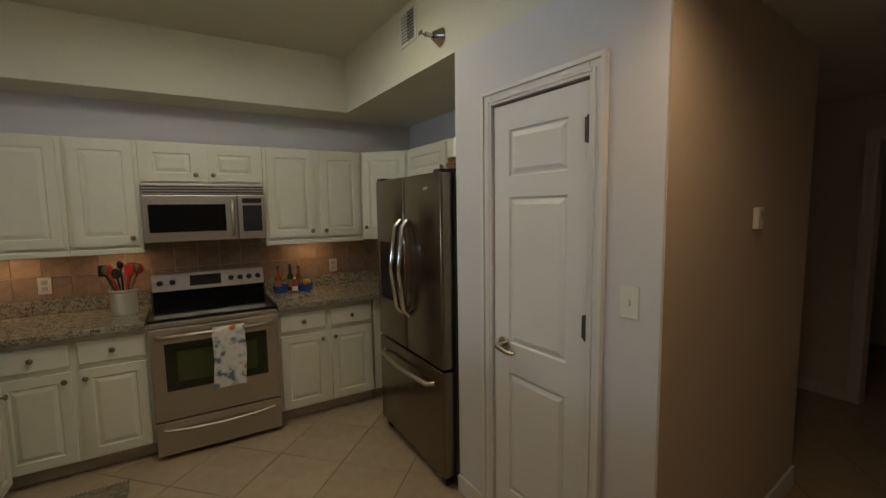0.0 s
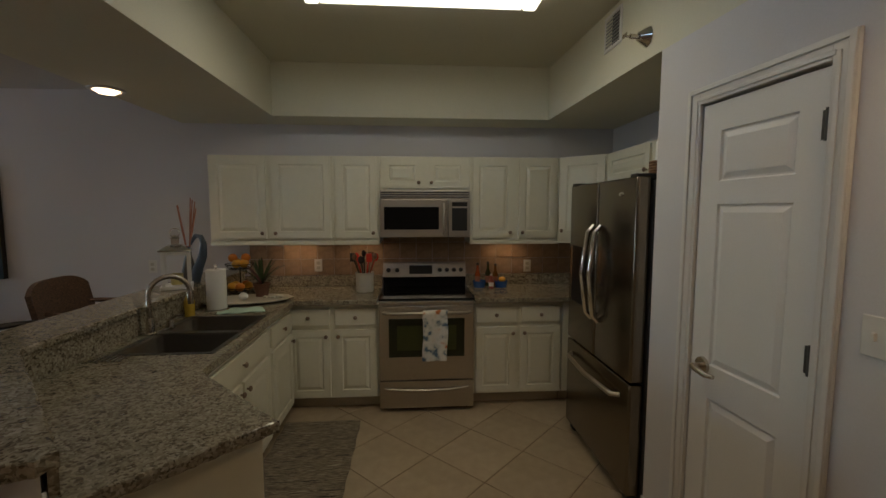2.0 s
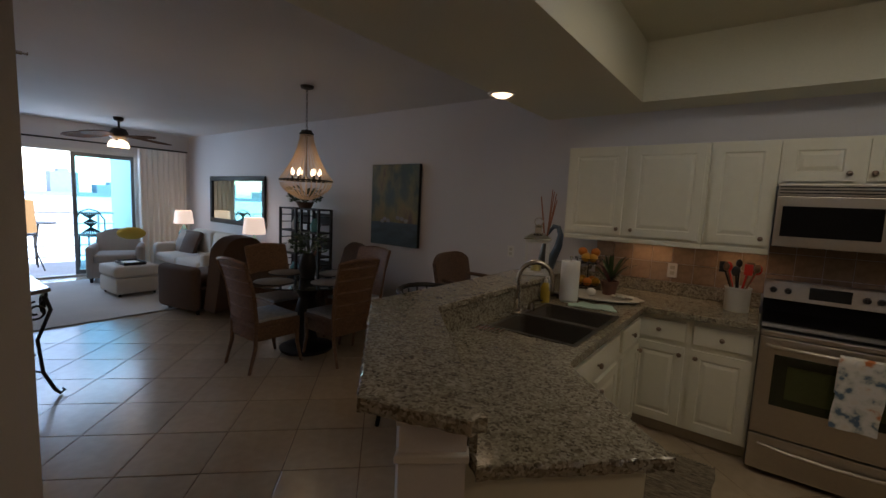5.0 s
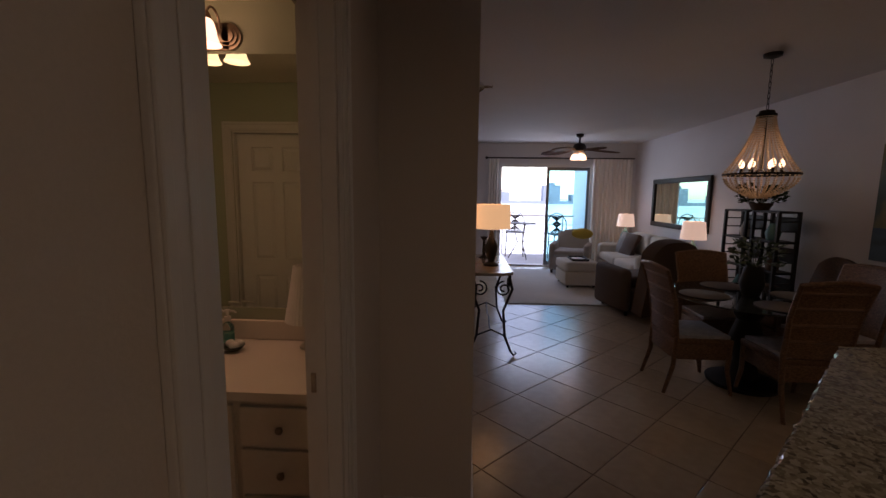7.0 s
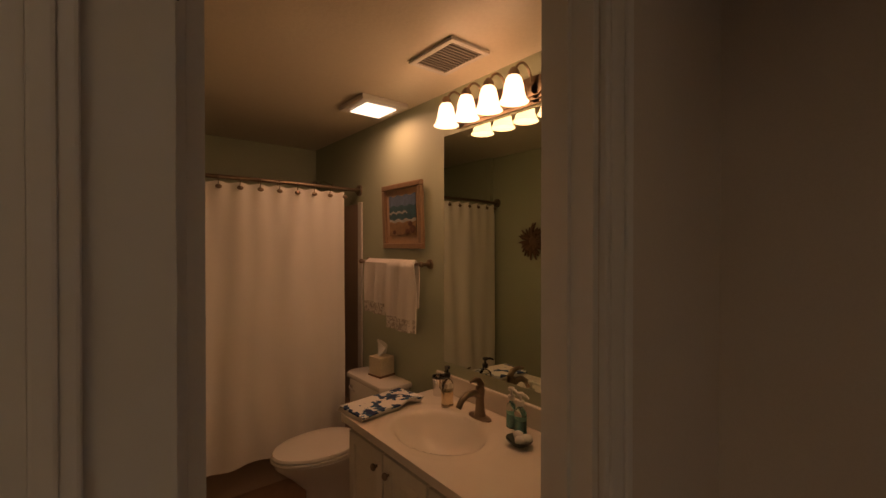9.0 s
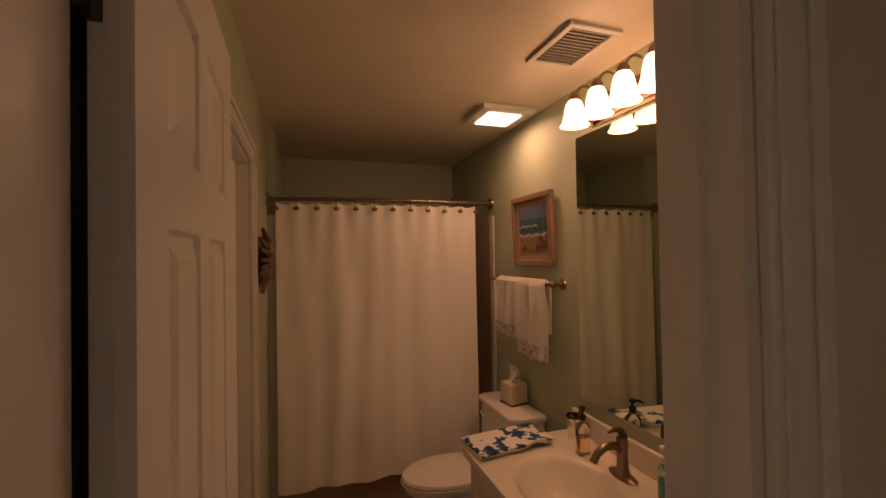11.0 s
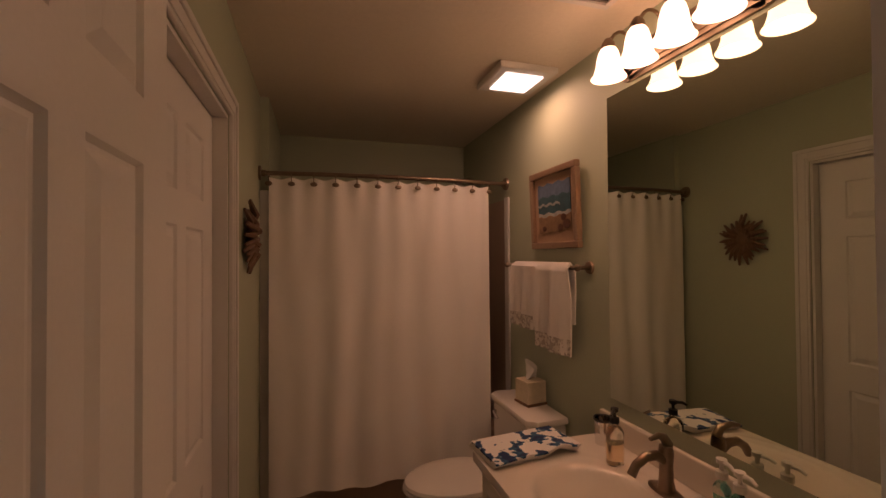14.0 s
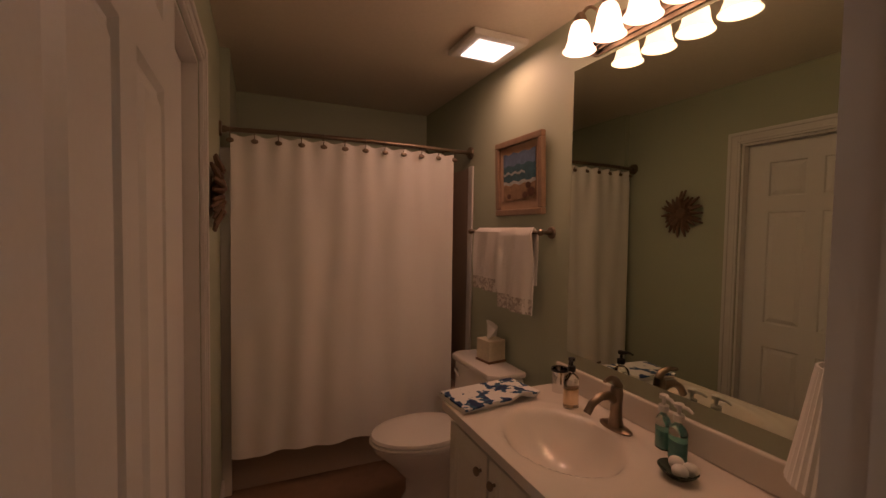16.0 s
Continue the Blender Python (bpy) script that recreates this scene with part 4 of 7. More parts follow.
# refrigerator, front towards -x
FW = 0.90
ob = thing("refrigerator", pose(1.79, -0.995, 0, 0, 0, WEST), "stainless french-door refrigerator with bottom freezer and water dispenser", "refrigerator")
bm = nb()
box(bm, 0.0, FW, -0.68, 0, 0.03, 1.765, 0.006)
part("body", bm, DARKSTEEL, ob, "dark grey cabinet sides")
for x0, x1 in ((0.0, FW / 2 - 0.004), (FW / 2 + 0.004, FW)):
    bm = nb()
    box(bm, x0 + 0.002, x1 - 0.002, -0.765, -0.685, 0.70, 1.785, 0.014, 3)
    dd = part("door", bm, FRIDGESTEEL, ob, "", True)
    hx = FW / 2 + (-0.05 if x0 == 0 else 0.05)
    bm = nb()
    tube(bm, [(hx, -0.765, 0.93), (hx, -0.80, 0.97), (hx + (0.008 if x0 else -0.008), -0.835, 1.22), (hx, -0.80, 1.48), (hx, -0.765, 1.52)], [0.014, 0.016, 0.017, 0.016, 0.014], 12)
    part("handle", bm, CHROME, dd, "curved polished handle", True)
    if x0 == 0:
        bm = nb()
        box(bm, 0.07, 0.30, -0.771, -0.764, 0.98, 1.37, 0.003)
        part("water_dispenser", bm, shader("matt_black_dispenser", (0.006, 0.006, 0.007), 0.35, vary=0.1, spec=0.2), dd, "black water dispenser recess")
    else:
        bm = nb()
        ball(bm, (FW - 0.16, -0.766, 1.70), (0.03, 0.003, 0.012))
        part("badge", bm, CHROME, dd, "small oval badge", True)
bm = nb()
box(bm, 0.002, FW - 0.002, -0.765, -0.685, 0.07, 0.69, 0.014, 3)
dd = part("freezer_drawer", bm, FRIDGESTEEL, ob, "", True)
bm = nb()
tube(bm, [(0.10, -0.765, 0.60), (0.13, -0.805, 0.595), (FW / 2, -0.825, 0.59), (FW - 0.13, -0.805, 0.595), (FW - 0.10, -0.765, 0.60)], 0.014, 10)
part("handle", bm, STEEL, dd, "", True)
for x in (0.06, FW - 0.06):
    bm = nb()
    rod(bm, (x - 0.02, -0.71, 0.03), (x + 0.02, -0.71, 0.03), 0.03)
    part("roller", bm, BLACK, ob)
for x in (0.05, FW - 0.05):
    bm = nb()
    box(bm, x - 0.035, x + 0.035, -0.76, -0.62, 1.767, 1.80, 0.005)
    part("hinge_cover", bm, BLACK, ob)

# ---- kitchen fittings and small things ----
ob = thing("tube_light", pose(-0.045, -1.70, TRAY), "long lit fluorescent box light on the tray ceiling", "ceiling light")
bm = nb()
box(bm, -0.64, 0.64, -0.16, 0.16, -0.02, -0.001, 0.004)
part("body", bm, PLASTICWHITE, ob)
bm = nb()
prism(bm, [(-0.56, -0.19), (0.56, -0.19), (0.56, 0.19), (-0.56, 0.19)], -0.085, -0.021, 0.02)
part("diffuser", bm, LENS, ob, "glowing acrylic diffuser", True).visible_shadow = False
for x in (-0.60, 0.60):
    bm = nb()
    box(bm, x - 0.038, x + 0.038, -0.19, 0.19, -0.085, -0.021, 0.012)
    part("end_cap", bm, LENS, ob, "glowing end panel", True).visible_shadow = False
ob = thing("recessed_light", pose(-2.055, -1.04, LOW), "round lit recessed ceiling light with white trim", "ceiling light")
bm = nb()
lathe(bm, [(0.075, -0.001), (0.105, -0.001), (0.102, -0.008), (0.08, -0.012), (0.075, -0.006)])
part("trim_ring", bm, TRIM, ob, "", True)
bm = nb()
lathe(bm, [(0, -0.03), (0.05, -0.026), (0.072, -0.008), (0.074, -0.002), (0, -0.002)])
part("lens", bm, BULB, ob, "glowing bulb lens", True).visible_shadow = False
ob = thing("wall_vent", pose(PX - 0.012, -1.345, 2.575, 0, 0, WEST), "small white return air grille high on the wall", "vent")
bm = nb()
for x0, x1, z0, z1 in ((-0.02, 0.19, 0, 0.02), (-0.02, 0.19, 0.19, 0.21), (-0.02, 0.0, 0.02, 0.19), (0.17, 0.19, 0.02, 0.19)):
    box(bm, x0, x1, -0.012, -0.001, z0, z1, 0.003)
part("frame", bm, TRIM, ob)
# Dark sheet behind the slats stands for the shade inside the duct.
bm = nb()
box(bm, 0, 0.17, -0.004, -0.001, 0.02, 0.19)
part("backing", bm, shader("vent_shadow_grey", (0.10, 0.10, 0.10), 0.6), ob)
for k in range(8):
    bm = nb()
    box(bm, 0, 0.17, -0.010, -0.005, 0.028 + k * 0.02, 0.034 + k * 0.02)
    part("slat", bm, shader("vent_slat", (0.3, 0.3, 0.3), 0.5) if k == 0 else bpy.data.materials["vent_slat"], ob)


def sprinkler(m):
    ob = thing("sprinkler_head", m, "chrome side-wall fire sprinkler with flared cup", "sprinkler")
    bm = nb()
    lathe(bm, [(0.05, 0.001), (0.052, 0.004), (0.036, 0.03), (0.022, 0.05), (0.02, 0.05), (0.0, 0.05)], m=pose(0, 0, 0, 90))
    part("cup", bm, CHROME, ob, "", True)
    bm = nb()
    rod(bm, (0, -0.04, 0), (0, -0.095, 0), 0.011, 0.013)
    rod(bm, (0, -0.095, 0), (0, -0.12, 0), 0.006)
    box(bm, -0.022, 0.022, -0.124, -0.12, -0.008, 0.012, 0.001)
    part("nozzle", bm, NICKEL, ob, "", True)
    return ob


sprinkler(pose(PX - 0.003, -1.79, 2.50, 0, 0, WEST))
small = sprinkler(pose(-2.68, -3.545, 2.05, 0, 0, SOUTH))
small.matrix_basis = small.matrix_basis @ Matrix.Diagonal((0.55, 0.55, 0.55, 1))


def outlet(m, rocker=False):
    ob = thing("light_switch" if rocker else "outlet", m, "white plastic wall switch plate" if rocker else "white duplex outlet plate on the wall", "switch" if rocker else "outlet")
    bm = nb()
    box(bm, -0.036, 0.036, -0.006, -0.0005, -0.058, 0.058, 0.003)
    part("plate", bm, PLASTICWHITE, ob)
    if rocker:
        bm = nb()
        box(bm, -0.005, 0.005, -0.016, -0.005, -0.012, 0.012, 0.002)
        part("toggle", bm, PLASTICWHITE, ob)
    else:
        for z in (-0.022, 0.022):
            bm = nb()
            box(bm, -0.016, 0.016, -0.009, -0.005, z - 0.014, z + 0.014, 0.004)
            part("socket", bm, CERAMIC, ob)
    return ob


outlet(PANTRY @ pose(PX, -2.918, 1.26, 0, 0, WEST), True)
outlet(pose(0.985, -0.008, 1.09))
outlet(pose(-0.98, -0.008, 1.11))
outlet(pose(-2.45, -0.001, 1.11))
ob = thing("thermostat", pose(1.93, -2.957, 1.53, 0, 0, 5.8), "small white thermostat on the tan hall wall", "thermostat")
bm = nb()
box(bm, -0.028, 0.028, -0.024, -0.001, -0.045, 0.045, 0.005)
part("case", bm, PLASTICWHITE, ob)
bm = nb()
box(bm, -0.018, 0.018, -0.027, -0.023, 0.0, 0.03, 0.002)
part("display", bm, CERAMIC, ob)

# oven towel
ob = thing("dish_towel", pose(-0.03, -0.76, 0.83), "white dish towel with floral print over the oven handle", "towel")
PRINT = ramped("floral_print", [(0.36, (0.10, 0.16, 0.24)), (0.43, (0.55, 0.56, 0.52)), (0.52, (0.70, 0.69, 0.66)), (0.62, (0.66, 0.62, 0.55)), (0.70, (0.50, 0.16, 0.05))], 13, "noise", 0.9, bump=0.2, detail=3)


def oven_cloth(u, v):
    s = v * 0.62
    if s < 0.2:
        return (u * 0.19, 0.018 + 0.004 * math.sin(6 * u), s - 0.2)
    if s < 0.24:
        a = (s - 0.2) / 0.04 * math.pi
        return (u * 0.19, 0.018 * math.cos(a), 0.014 * math.sin(a))
    return (u * 0.19 - 0.015 * (s - 0.24) + 0.004 * math.sin(12 * v), -0.02 - 0.006 * math.sin(u * 7), -(s - 0.24))


bm = nb()
sheet(bm, 14, 40, oven_cloth, 0.004)
part("cloth", bm, PRINT, ob, "", True)

# utensil crock
random.seed(11)
ob = thing("utensil_crock", pose(-0.525, -0.29, 0.915), "grey stoneware crock full of cooking utensils", "utensil crock")
bm = nb()
lathe(bm, [(0, 0), (0.072, 0), (0.074, 0.012), (0.076, 0.15), (0.081, 0.155), (0.079, 0.168), (0.07, 0.168), (0.066, 0.01), (0, 0.01)])
part("crock", bm, CERAMIC, ob, "", True)
for k in range(9):
    a, l = 2 * math.pi * k / 9 + 0.3, random.uniform(0.27, 0.33)
    tip = (0.10 * math.cos(a), 0.06 * math.sin(a) - 0.01, l)
    bm = nb()
    tube(bm, [(0.02 * math.cos(a), 0.02 * math.sin(a), 0.02), (0.05 * math.cos(a), 0.04 * math.sin(a), 0.17), tip], [0.005, 0.006, 0.006])
    kind = k % 3
    if kind == 0:
        ball(bm, tip, (0.026, 0.008, 0.036), 12)
    elif kind == 1:
        box(bm, tip[0] - 0.024, tip[0] + 0.024, tip[1] - 0.004, tip[1] + 0.004, tip[2] - 0.04, tip[2] + 0.035, 0.004)
    else:
        ball(bm, tip, (0.02, 0.02, 0.03), 12)
    part("utensil", bm, (RED, WOOD, BLACK, RED, BLACK, WOOD, BLACK, RED, WOOD)[k], ob, "", True)

# bottles and blue dishes beside the range
ob = thing("condiment_dish", pose(0.50, -0.16, 0.915), "blue glazed oval dish", "dish", "blue dishes")
bm = nb()
lathe(bm, [(0, 0), (0.05, 0), (0.062, 0.06), (0.058, 0.06), (0.046, 0.008), (0, 0.008)])
part("bowl", bm, BLUEGLAZE, ob, "", True)
copy_thing(ob, pose(0.70, -0.17, 0.915))
for x, y, r, h, mt, lab in ((0.49, -0.12, 0.024, 0.20, shader("hot_sauce_red", (0.34, 0.07, 0.02), 0.2), "red sauce bottle"), (0.585, -0.13, 0.026, 0.21, shader("olive_bottle", (0.03, 0.035, 0.012), 0.12), "dark olive oil bottle"), (0.655, -0.12, 0.024, 0.19, shader("amber_bottle", (0.16, 0.07, 0.015), 0.12), "amber vinegar bottle"), (0.60, -0.22, 0.022, 0.12, shader("pepper_red", (0.30, 0.06, 0.04), 0.4), "small red spice bottle")):
    b = thing("bottle", pose(x, y, 0.923 if r != 0.022 else 0.915), lab + " on the counter", "bottle", "condiment bottles")
    bm = nb()
    lathe(bm, [(0, 0), (r, 0), (r, h * 0.55), (r * 0.5, h * 0.72), (r * 0.42, h * 0.95), (0, h * 0.95)], seg=16)
    part("glass", bm, mt, b, "", True)
    bm = nb()
    lathe(bm, [(0, h * 0.95), (r * 0.5, h * 0.95), (r * 0.5, h * 1.06), (0, h * 1.06)], seg=14)
    part("cap", bm, BLACK if r > 0.023 else PLASTICWHITE, b, "", True)
    bm = nb()
    lathe(bm, [(r + 0.0006, h * 0.15), (r + 0.0006, h * 0.45)], seg=16)
    part("label", bm, PAPER if r == 0.022 else TERRACOTTA, b)
bm = nb()
ball(bm, (0, 0, 0.03), (0.034, 0.03, 0.026), 14)
single("lemon", bm, LEMON, pose(0.71, -0.17, 0.955), "yellow lemon in the blue dish", "lemon")

# fruit, plant, tray, paper towel, soap, lantern by the sink
ob = thing("tray", pose(-1.385, -0.66, 0.915, 0, 0, 12), "scalloped cream serving tray on the granite", "tray")
bm = nb()
seg = 48
rr = [(0.0, 0.004), (0.24, 0.004), (0.29, 0.018), (0.285, 0.024), (0.24, 0.010), (0.0, 0.010)]
rings = [[bm.verts.new((1.15 * r * (1 + 0.03 * math.cos(12 * t)) * math.cos(t), 0.62 * r * (1 + 0.03 * math.cos(12 * t)) * math.sin(t), z)) for t in [2 * math.pi * k / seg for k in range(seg)]] if r else [bm.verts.new((0, 0, z))] for r, z in rr]
for a, b in zip(rings, rings[1:]):
    for k in range(seg):
        j = (k + 1) % seg
        bm.faces.new([a[0], b[j], b[k]] if len(a) == 1 else ([a[k], a[j], b[0]] if len(b) == 1 else [a[k], a[j], b[j], b[k]]))
part("dish", bm, CERAMIC, ob, "", True)
ob = thing("fruit_basket", pose(-1.53, -0.40, 0.928), "two-tier wire basket of oranges and lemons", "fruit basket")
bm = nb()
for z, r in ((0.06, 0.13), (0.02, 0.10), (0.25, 0.11), (0.21, 0.08)):
    tube(bm, [(r * math.cos(a), r * math.sin(a), z) for a in [2 * math.pi * k / 24 for k in range(24)]], 0.003, 6, True)
for k in range(10):
    a = 2 * math.pi * k / 10
    rod(bm, (0.10 * math.cos(a), 0.10 * math.sin(a), 0.02), (0.13 * math.cos(a), 0.13 * math.sin(a), 0.06), 0.002, seg=6)
    rod(bm, (0.08 * math.cos(a), 0.08 * math.sin(a), 0.21), (0.11 * math.cos(a), 0.11 * math.sin(a), 0.25), 0.002, seg=6)
    rod(bm, (0, 0, 0.02), (0.10 * math.cos(a), 0.10 * math.sin(a), 0.02), 0.002, seg=6)
    rod(bm, (0, 0, 0.21), (0.08 * math.cos(a), 0.08 * math.sin(a), 0.21), 0.002, seg=6)
rod(bm, (0, 0, 0.0), (0, 0, 0.21), 0.005)
for k in range(3):
    a = 2 * math.pi * k / 3
    rod(bm, (0.10 * math.cos(a), 0.10 * math.sin(a), 0.02), (0.11 * math.cos(a), 0.11 * math.sin(a), 0.0), 0.004, seg=6)
part("wire_frame", bm, IRON, ob, "", True)
random.seed(3)
for k in range(11):
    up = k < 6
    a, q = 2 * math.pi * k / (5.5 if up else 5), (0.05 if up else 0.065)
    bm = nb()
    ball(bm, (0, 0, 0), (0.037, 0.037, 0.035), 14)
    z = (0.255 + (0.045 if k % 3 == 0 else 0)) if up else 0.065
    single("orange", bm, LEMON if k % 3 else ORANGE, pose(-1.53 + q * math.cos(a), -0.40 + q * math.sin(a), 0.928 + z), "ripe citrus fruit in the wire basket", "fruit", "citrus fruit")
ob = thing("potted_plant", pose(-1.325, -0.50, 0.926), "spiky dark bromeliad in a brown clay pot", "plant")
bm = nb()
lathe(bm, [(0, 0), (0.045, 0), (0.06, 0.085), (0.066, 0.088), (0.066, 0.105), (0.056, 0.105), (0.05, 0.08), (0, 0.08)])
part("pot", bm, shader("dark_clay_pot", (0.13, 0.06, 0.04), 0.7, vary=0.15), ob, "", True)
for k in range(18):
    a = 2.4 * k
    l = random.uniform(0.14, 0.24)
    lean = random.uniform(0.2, 1.0)
    bm = nb()
    pts = [(lean * l * s * math.cos(a), lean * l * s * math.sin(a), 0.09 + l * (s * 1.25 - 0.55 * lean * s * s)) for s in (0, 0.3, 0.6, 0.85, 1.0)]
    ws = (0.012, 0.014, 0.012, 0.008, 0.001)
    side = Vector((-math.sin(a), math.cos(a), 0))
    lo = [bm.verts.new(Vector(p) - side * w) for p, w in zip(pts, ws)]
    mi = [bm.verts.new(Vector(p) - Vector((0, 0, 0.004))) for p in pts]
    hi = [bm.verts.new(Vector(p) + side * w) for p, w in zip(pts, ws)]
    for i in range(4):
        bm.faces.new((lo[i], mi[i], mi[i + 1], lo[i + 1]))
        bm.faces.new((mi[i], hi[i], hi[i + 1], mi[i + 1]))
    part("leaf", bm, LEAF if k % 3 else REDLEAF, ob, "", True)
bm = nb()
ball(bm, (0, 0, 0), (0.035, 0.03, 0.03), 14)
single("shell", bm, STONE, pose(-1.41, -0.66, 0.956), "round pinkish shell on the tray", "shell")
bm = nb()
for k in range(5):
    ball(bm, (0.03 * k - 0.06, 0.012 * (k % 2), 0.0), (0.02, 0.016, 0.012), 10)
single("shell_cluster", bm, CERAMIC, pose(-1.20, -0.62, 0.942), "small pale shells on the tray rim", "shells")
ob = thing("paper_towel_holder", pose(-1.475, -0.95, 0.915), "white paper towel roll on a steel holder", "paper towel")
bm = nb()
lathe(bm, [(0, 0), (0.075, 0), (0.078, 0.008), (0.06, 0.014), (0, 0.014)])
rod(bm, (0, 0, 0.014), (0, 0, 0.31), 0.006)
ball(bm, (0, 0, 0.315), 0.012)
part("stand", bm, CHROME, ob, "", True)
bm = nb()
lathe(bm, [(0.02, 0.016), (0.062, 0.016), (0.064, 0.02), (0.064, 0.286), (0.062, 0.29), (0.02, 0.29)], seg=32)
part("roll", bm, PAPER, ob, "", True)
bm = nb()
sheet(bm, 12, 8, lambda u, v: (0.30 * u - 0.05 * v, 0.15 * v + 0.02 * u, 0.004 + 0.006 * math.sin(7 * u + 5 * v) ** 2), 0.006)
single("dish_cloth", bm, MINTCLOTH, pose(-1.42, -1.08, 0.916, 0, 0, 8), "mint green dish cloth spread beside the sink", "cloth")


def kitchen_soap():
    ob = thing("dish_soap", pose(-1.585, -1.10, 0.915), "clear dish soap bottle with yellow soap", "soap bottle")
    bm = nb()
    lathe(bm, [(0, 0), (0.032, 0), (0.034, 0.10), (0.02, 0.135), (0.012, 0.14), (0, 0.14)], sy=0.7)
    part("bottle", bm, shader("yellow_soap_plastic", (0.5, 0.36, 0.05), 0.2, vary=0.1), ob, "", True)
    bm = nb()
    lathe(bm, [(0, 0.14), (0.014, 0.14), (0.014, 0.16), (0.005, 0.162), (0.005, 0.18), (0, 0.18)])
    tube(bm, [(0, 0, 0.178), (0.03, 0, 0.178)], 0.005)
    part("pump", bm, PLASTICWHITE, ob, "", True)


kitchen_soap()
ob = thing("lantern", pose(-1.745, -0.93, 1.076, 0, 0, 25), "white wooden candle lantern with chrome cap on the bar", "lantern")
bm = nb()
box(bm, -0.095, 0.095, -0.095, 0.095, 0, 0.025, 0.003)
box(bm, -0.085, 0.085, -0.085, 0.085, 0.235, 0.26, 0.003)
for x in (-0.075, 0.075):
    for y in (-0.075, 0.075):
        box(bm, x - 0.01, x + 0.01, y - 0.01, y + 0.01, 0.025, 0.235)
part("frame", bm, TRIM, ob)
bm = nb()
lathe(bm, [(0.135, 0.26), (0.14, 0.268), (0.06, 0.30), (0.035, 0.305), (0.035, 0.345), (0.045, 0.35), (0, 0.37)], seg=4, m=pose(0, 0, 0, 0, 0, 45))
part("cap", bm, CHROME, ob, "polished metal cap")
bm = nb()
tube(bm, [(0.03 * math.cos(a), 0, 0.385 + 0.03 * math.sin(a)) for a in [2 * math.pi * k / 14 for k in range(14)]], 0.004, 6, True)
part("ring", bm, CHROME, ob, "", True)
bm = nb()
lathe(bm, [(0, 0.026), (0.038, 0.026), (0.038, 0.10), (0.03, 0.102), (0, 0.098)])
part("candle", bm, shader("yellow_wax", (0.55, 0.45, 0.16), 0.5, vary=0.05), ob, "pale yellow candle", True)
ob = thing("vase_of_reeds", pose(-1.80, -0.66, 1.076), "dark vase with tall reddish dried reeds", "vase")
bm = nb()
lathe(bm, [(0, 0), (0.04, 0), (0.05, 0.08), (0.03, 0.17), (0.02, 0.21), (0.025, 0.225), (0.018, 0.22), (0, 0.2)])
part("vase", bm, DARKNICKEL, ob, "", True)
random.seed(8)
for k in range(9):
    a = random.uniform(0, 6.28)
    bm = nb()
    tube(bm, [(0, 0, 0.18), (0.03 * math.cos(a), 0.03 * math.sin(a), 0.36), (0.07 * math.cos(a), 0.05 * math.sin(a), random.uniform(0.52, 0.64))], [0.003, 0.005, 0.004], 6)
    part("reed", bm, TERRACOTTA, ob)
bm = nb()
tube(bm, [(-0.05, 0, 0.0), (-0.02, 0, 0.10), (0.03, 0, 0.20), (0.045, 0, 0.29), (0.02, 0, 0.345), (-0.025, 0, 0.35), (-0.055, 0, 0.32), (-0.075, 0, 0.28)], [0.034, 0.036, 0.03, 0.022, 0.018, 0.017, 0.012, 0.005], 10)
single("heron_ornament", bm, shader("slate_blue_resin", (0.05, 0.07, 0.10), 0.4, vary=0.2), pose(-1.70, -0.70, 1.076, 0, 0, -20), "slate blue curved bird ornament on the bar", "ornament")

# kitchen mat
ob = thing("kitchen_mat", pose(-0.79, -1.385, 0.004), "brown and cream woven striped mat on the tile", "rug")
bm = nb()
sheet(bm, 10, 30, lambda u, v: (-0.28 + 0.56 * u + 0.004 * math.sin(30 * v), -0.56 + 1.12 * v, 0.008 + 0.002 * math.sin(17 * v + 5 * u)), 0.006)
part("weave", bm, RUGKITCHEN, ob)
for y in (-0.585, 0.56):
    bm = nb()
    for k in range(28):
        x = -0.275 + 0.02 * k
        box(bm, x, x + 0.008, y, y + 0.025, 0.002, 0.006)
    part("fringe", bm, RUGKITCHEN, ob)
# things on top of the refrigerator
ob = thing("bottle_basket", pose(1.22, -1.80, 1.80), "woven basket holding a white bottle on the refrigerator", "basket")
bm = nb()
for k in range(5):
    tube(bm, [(0.07 * math.cos(a), 0.07 * math.sin(a), 0.008 + 0.014 * k) for a in [2 * math.pi * q / 16 for q in range(16)]], 0.008, 6, True)
part("basket", bm, RATTAN, ob, "", True)
bm = nb()
lathe(bm, [(0, 0.003), (0.045, 0.003), (0.045, 0.17), (0.02, 0.2), (0, 0.2)])
part("bottle", bm, PAPER, ob, "", True)
bm = nb()
lathe(bm, [(0, 0.2), (0.024, 0.2), (0.024, 0.235), (0, 0.235)])
part("stopper", bm, TERRACOTTA, ob, "", True)

# ---- dining area ----
lamp("chandelier_bulbs", "POINT", (-4.15, -1.24, 1.80), 0.5, WARM, 0.12)
lamp("fan_bulbs", "POINT", (-8.5, -1.57, 2.16), 0.175, WARM, 0.1)
lamp("console_lamp_bulb", "POINT", (-4.85, -3.30, 1.40), 0.15, WARM, 0.06)
lamp("end_lamp_bulb", "POINT", (-6.75, -0.36, 1.09), 0.1, WARM, 0.06)
lamp("corner_lamp_bulb", "POINT", (-9.27, -0.38, 1.09), 0.1, WARM, 0.06)
ob = thing("chandelier", pose(-4.15, -1.24, 0), "beaded empire chandelier with lit candle bulbs above the table", "chandelier")
bm = nb()
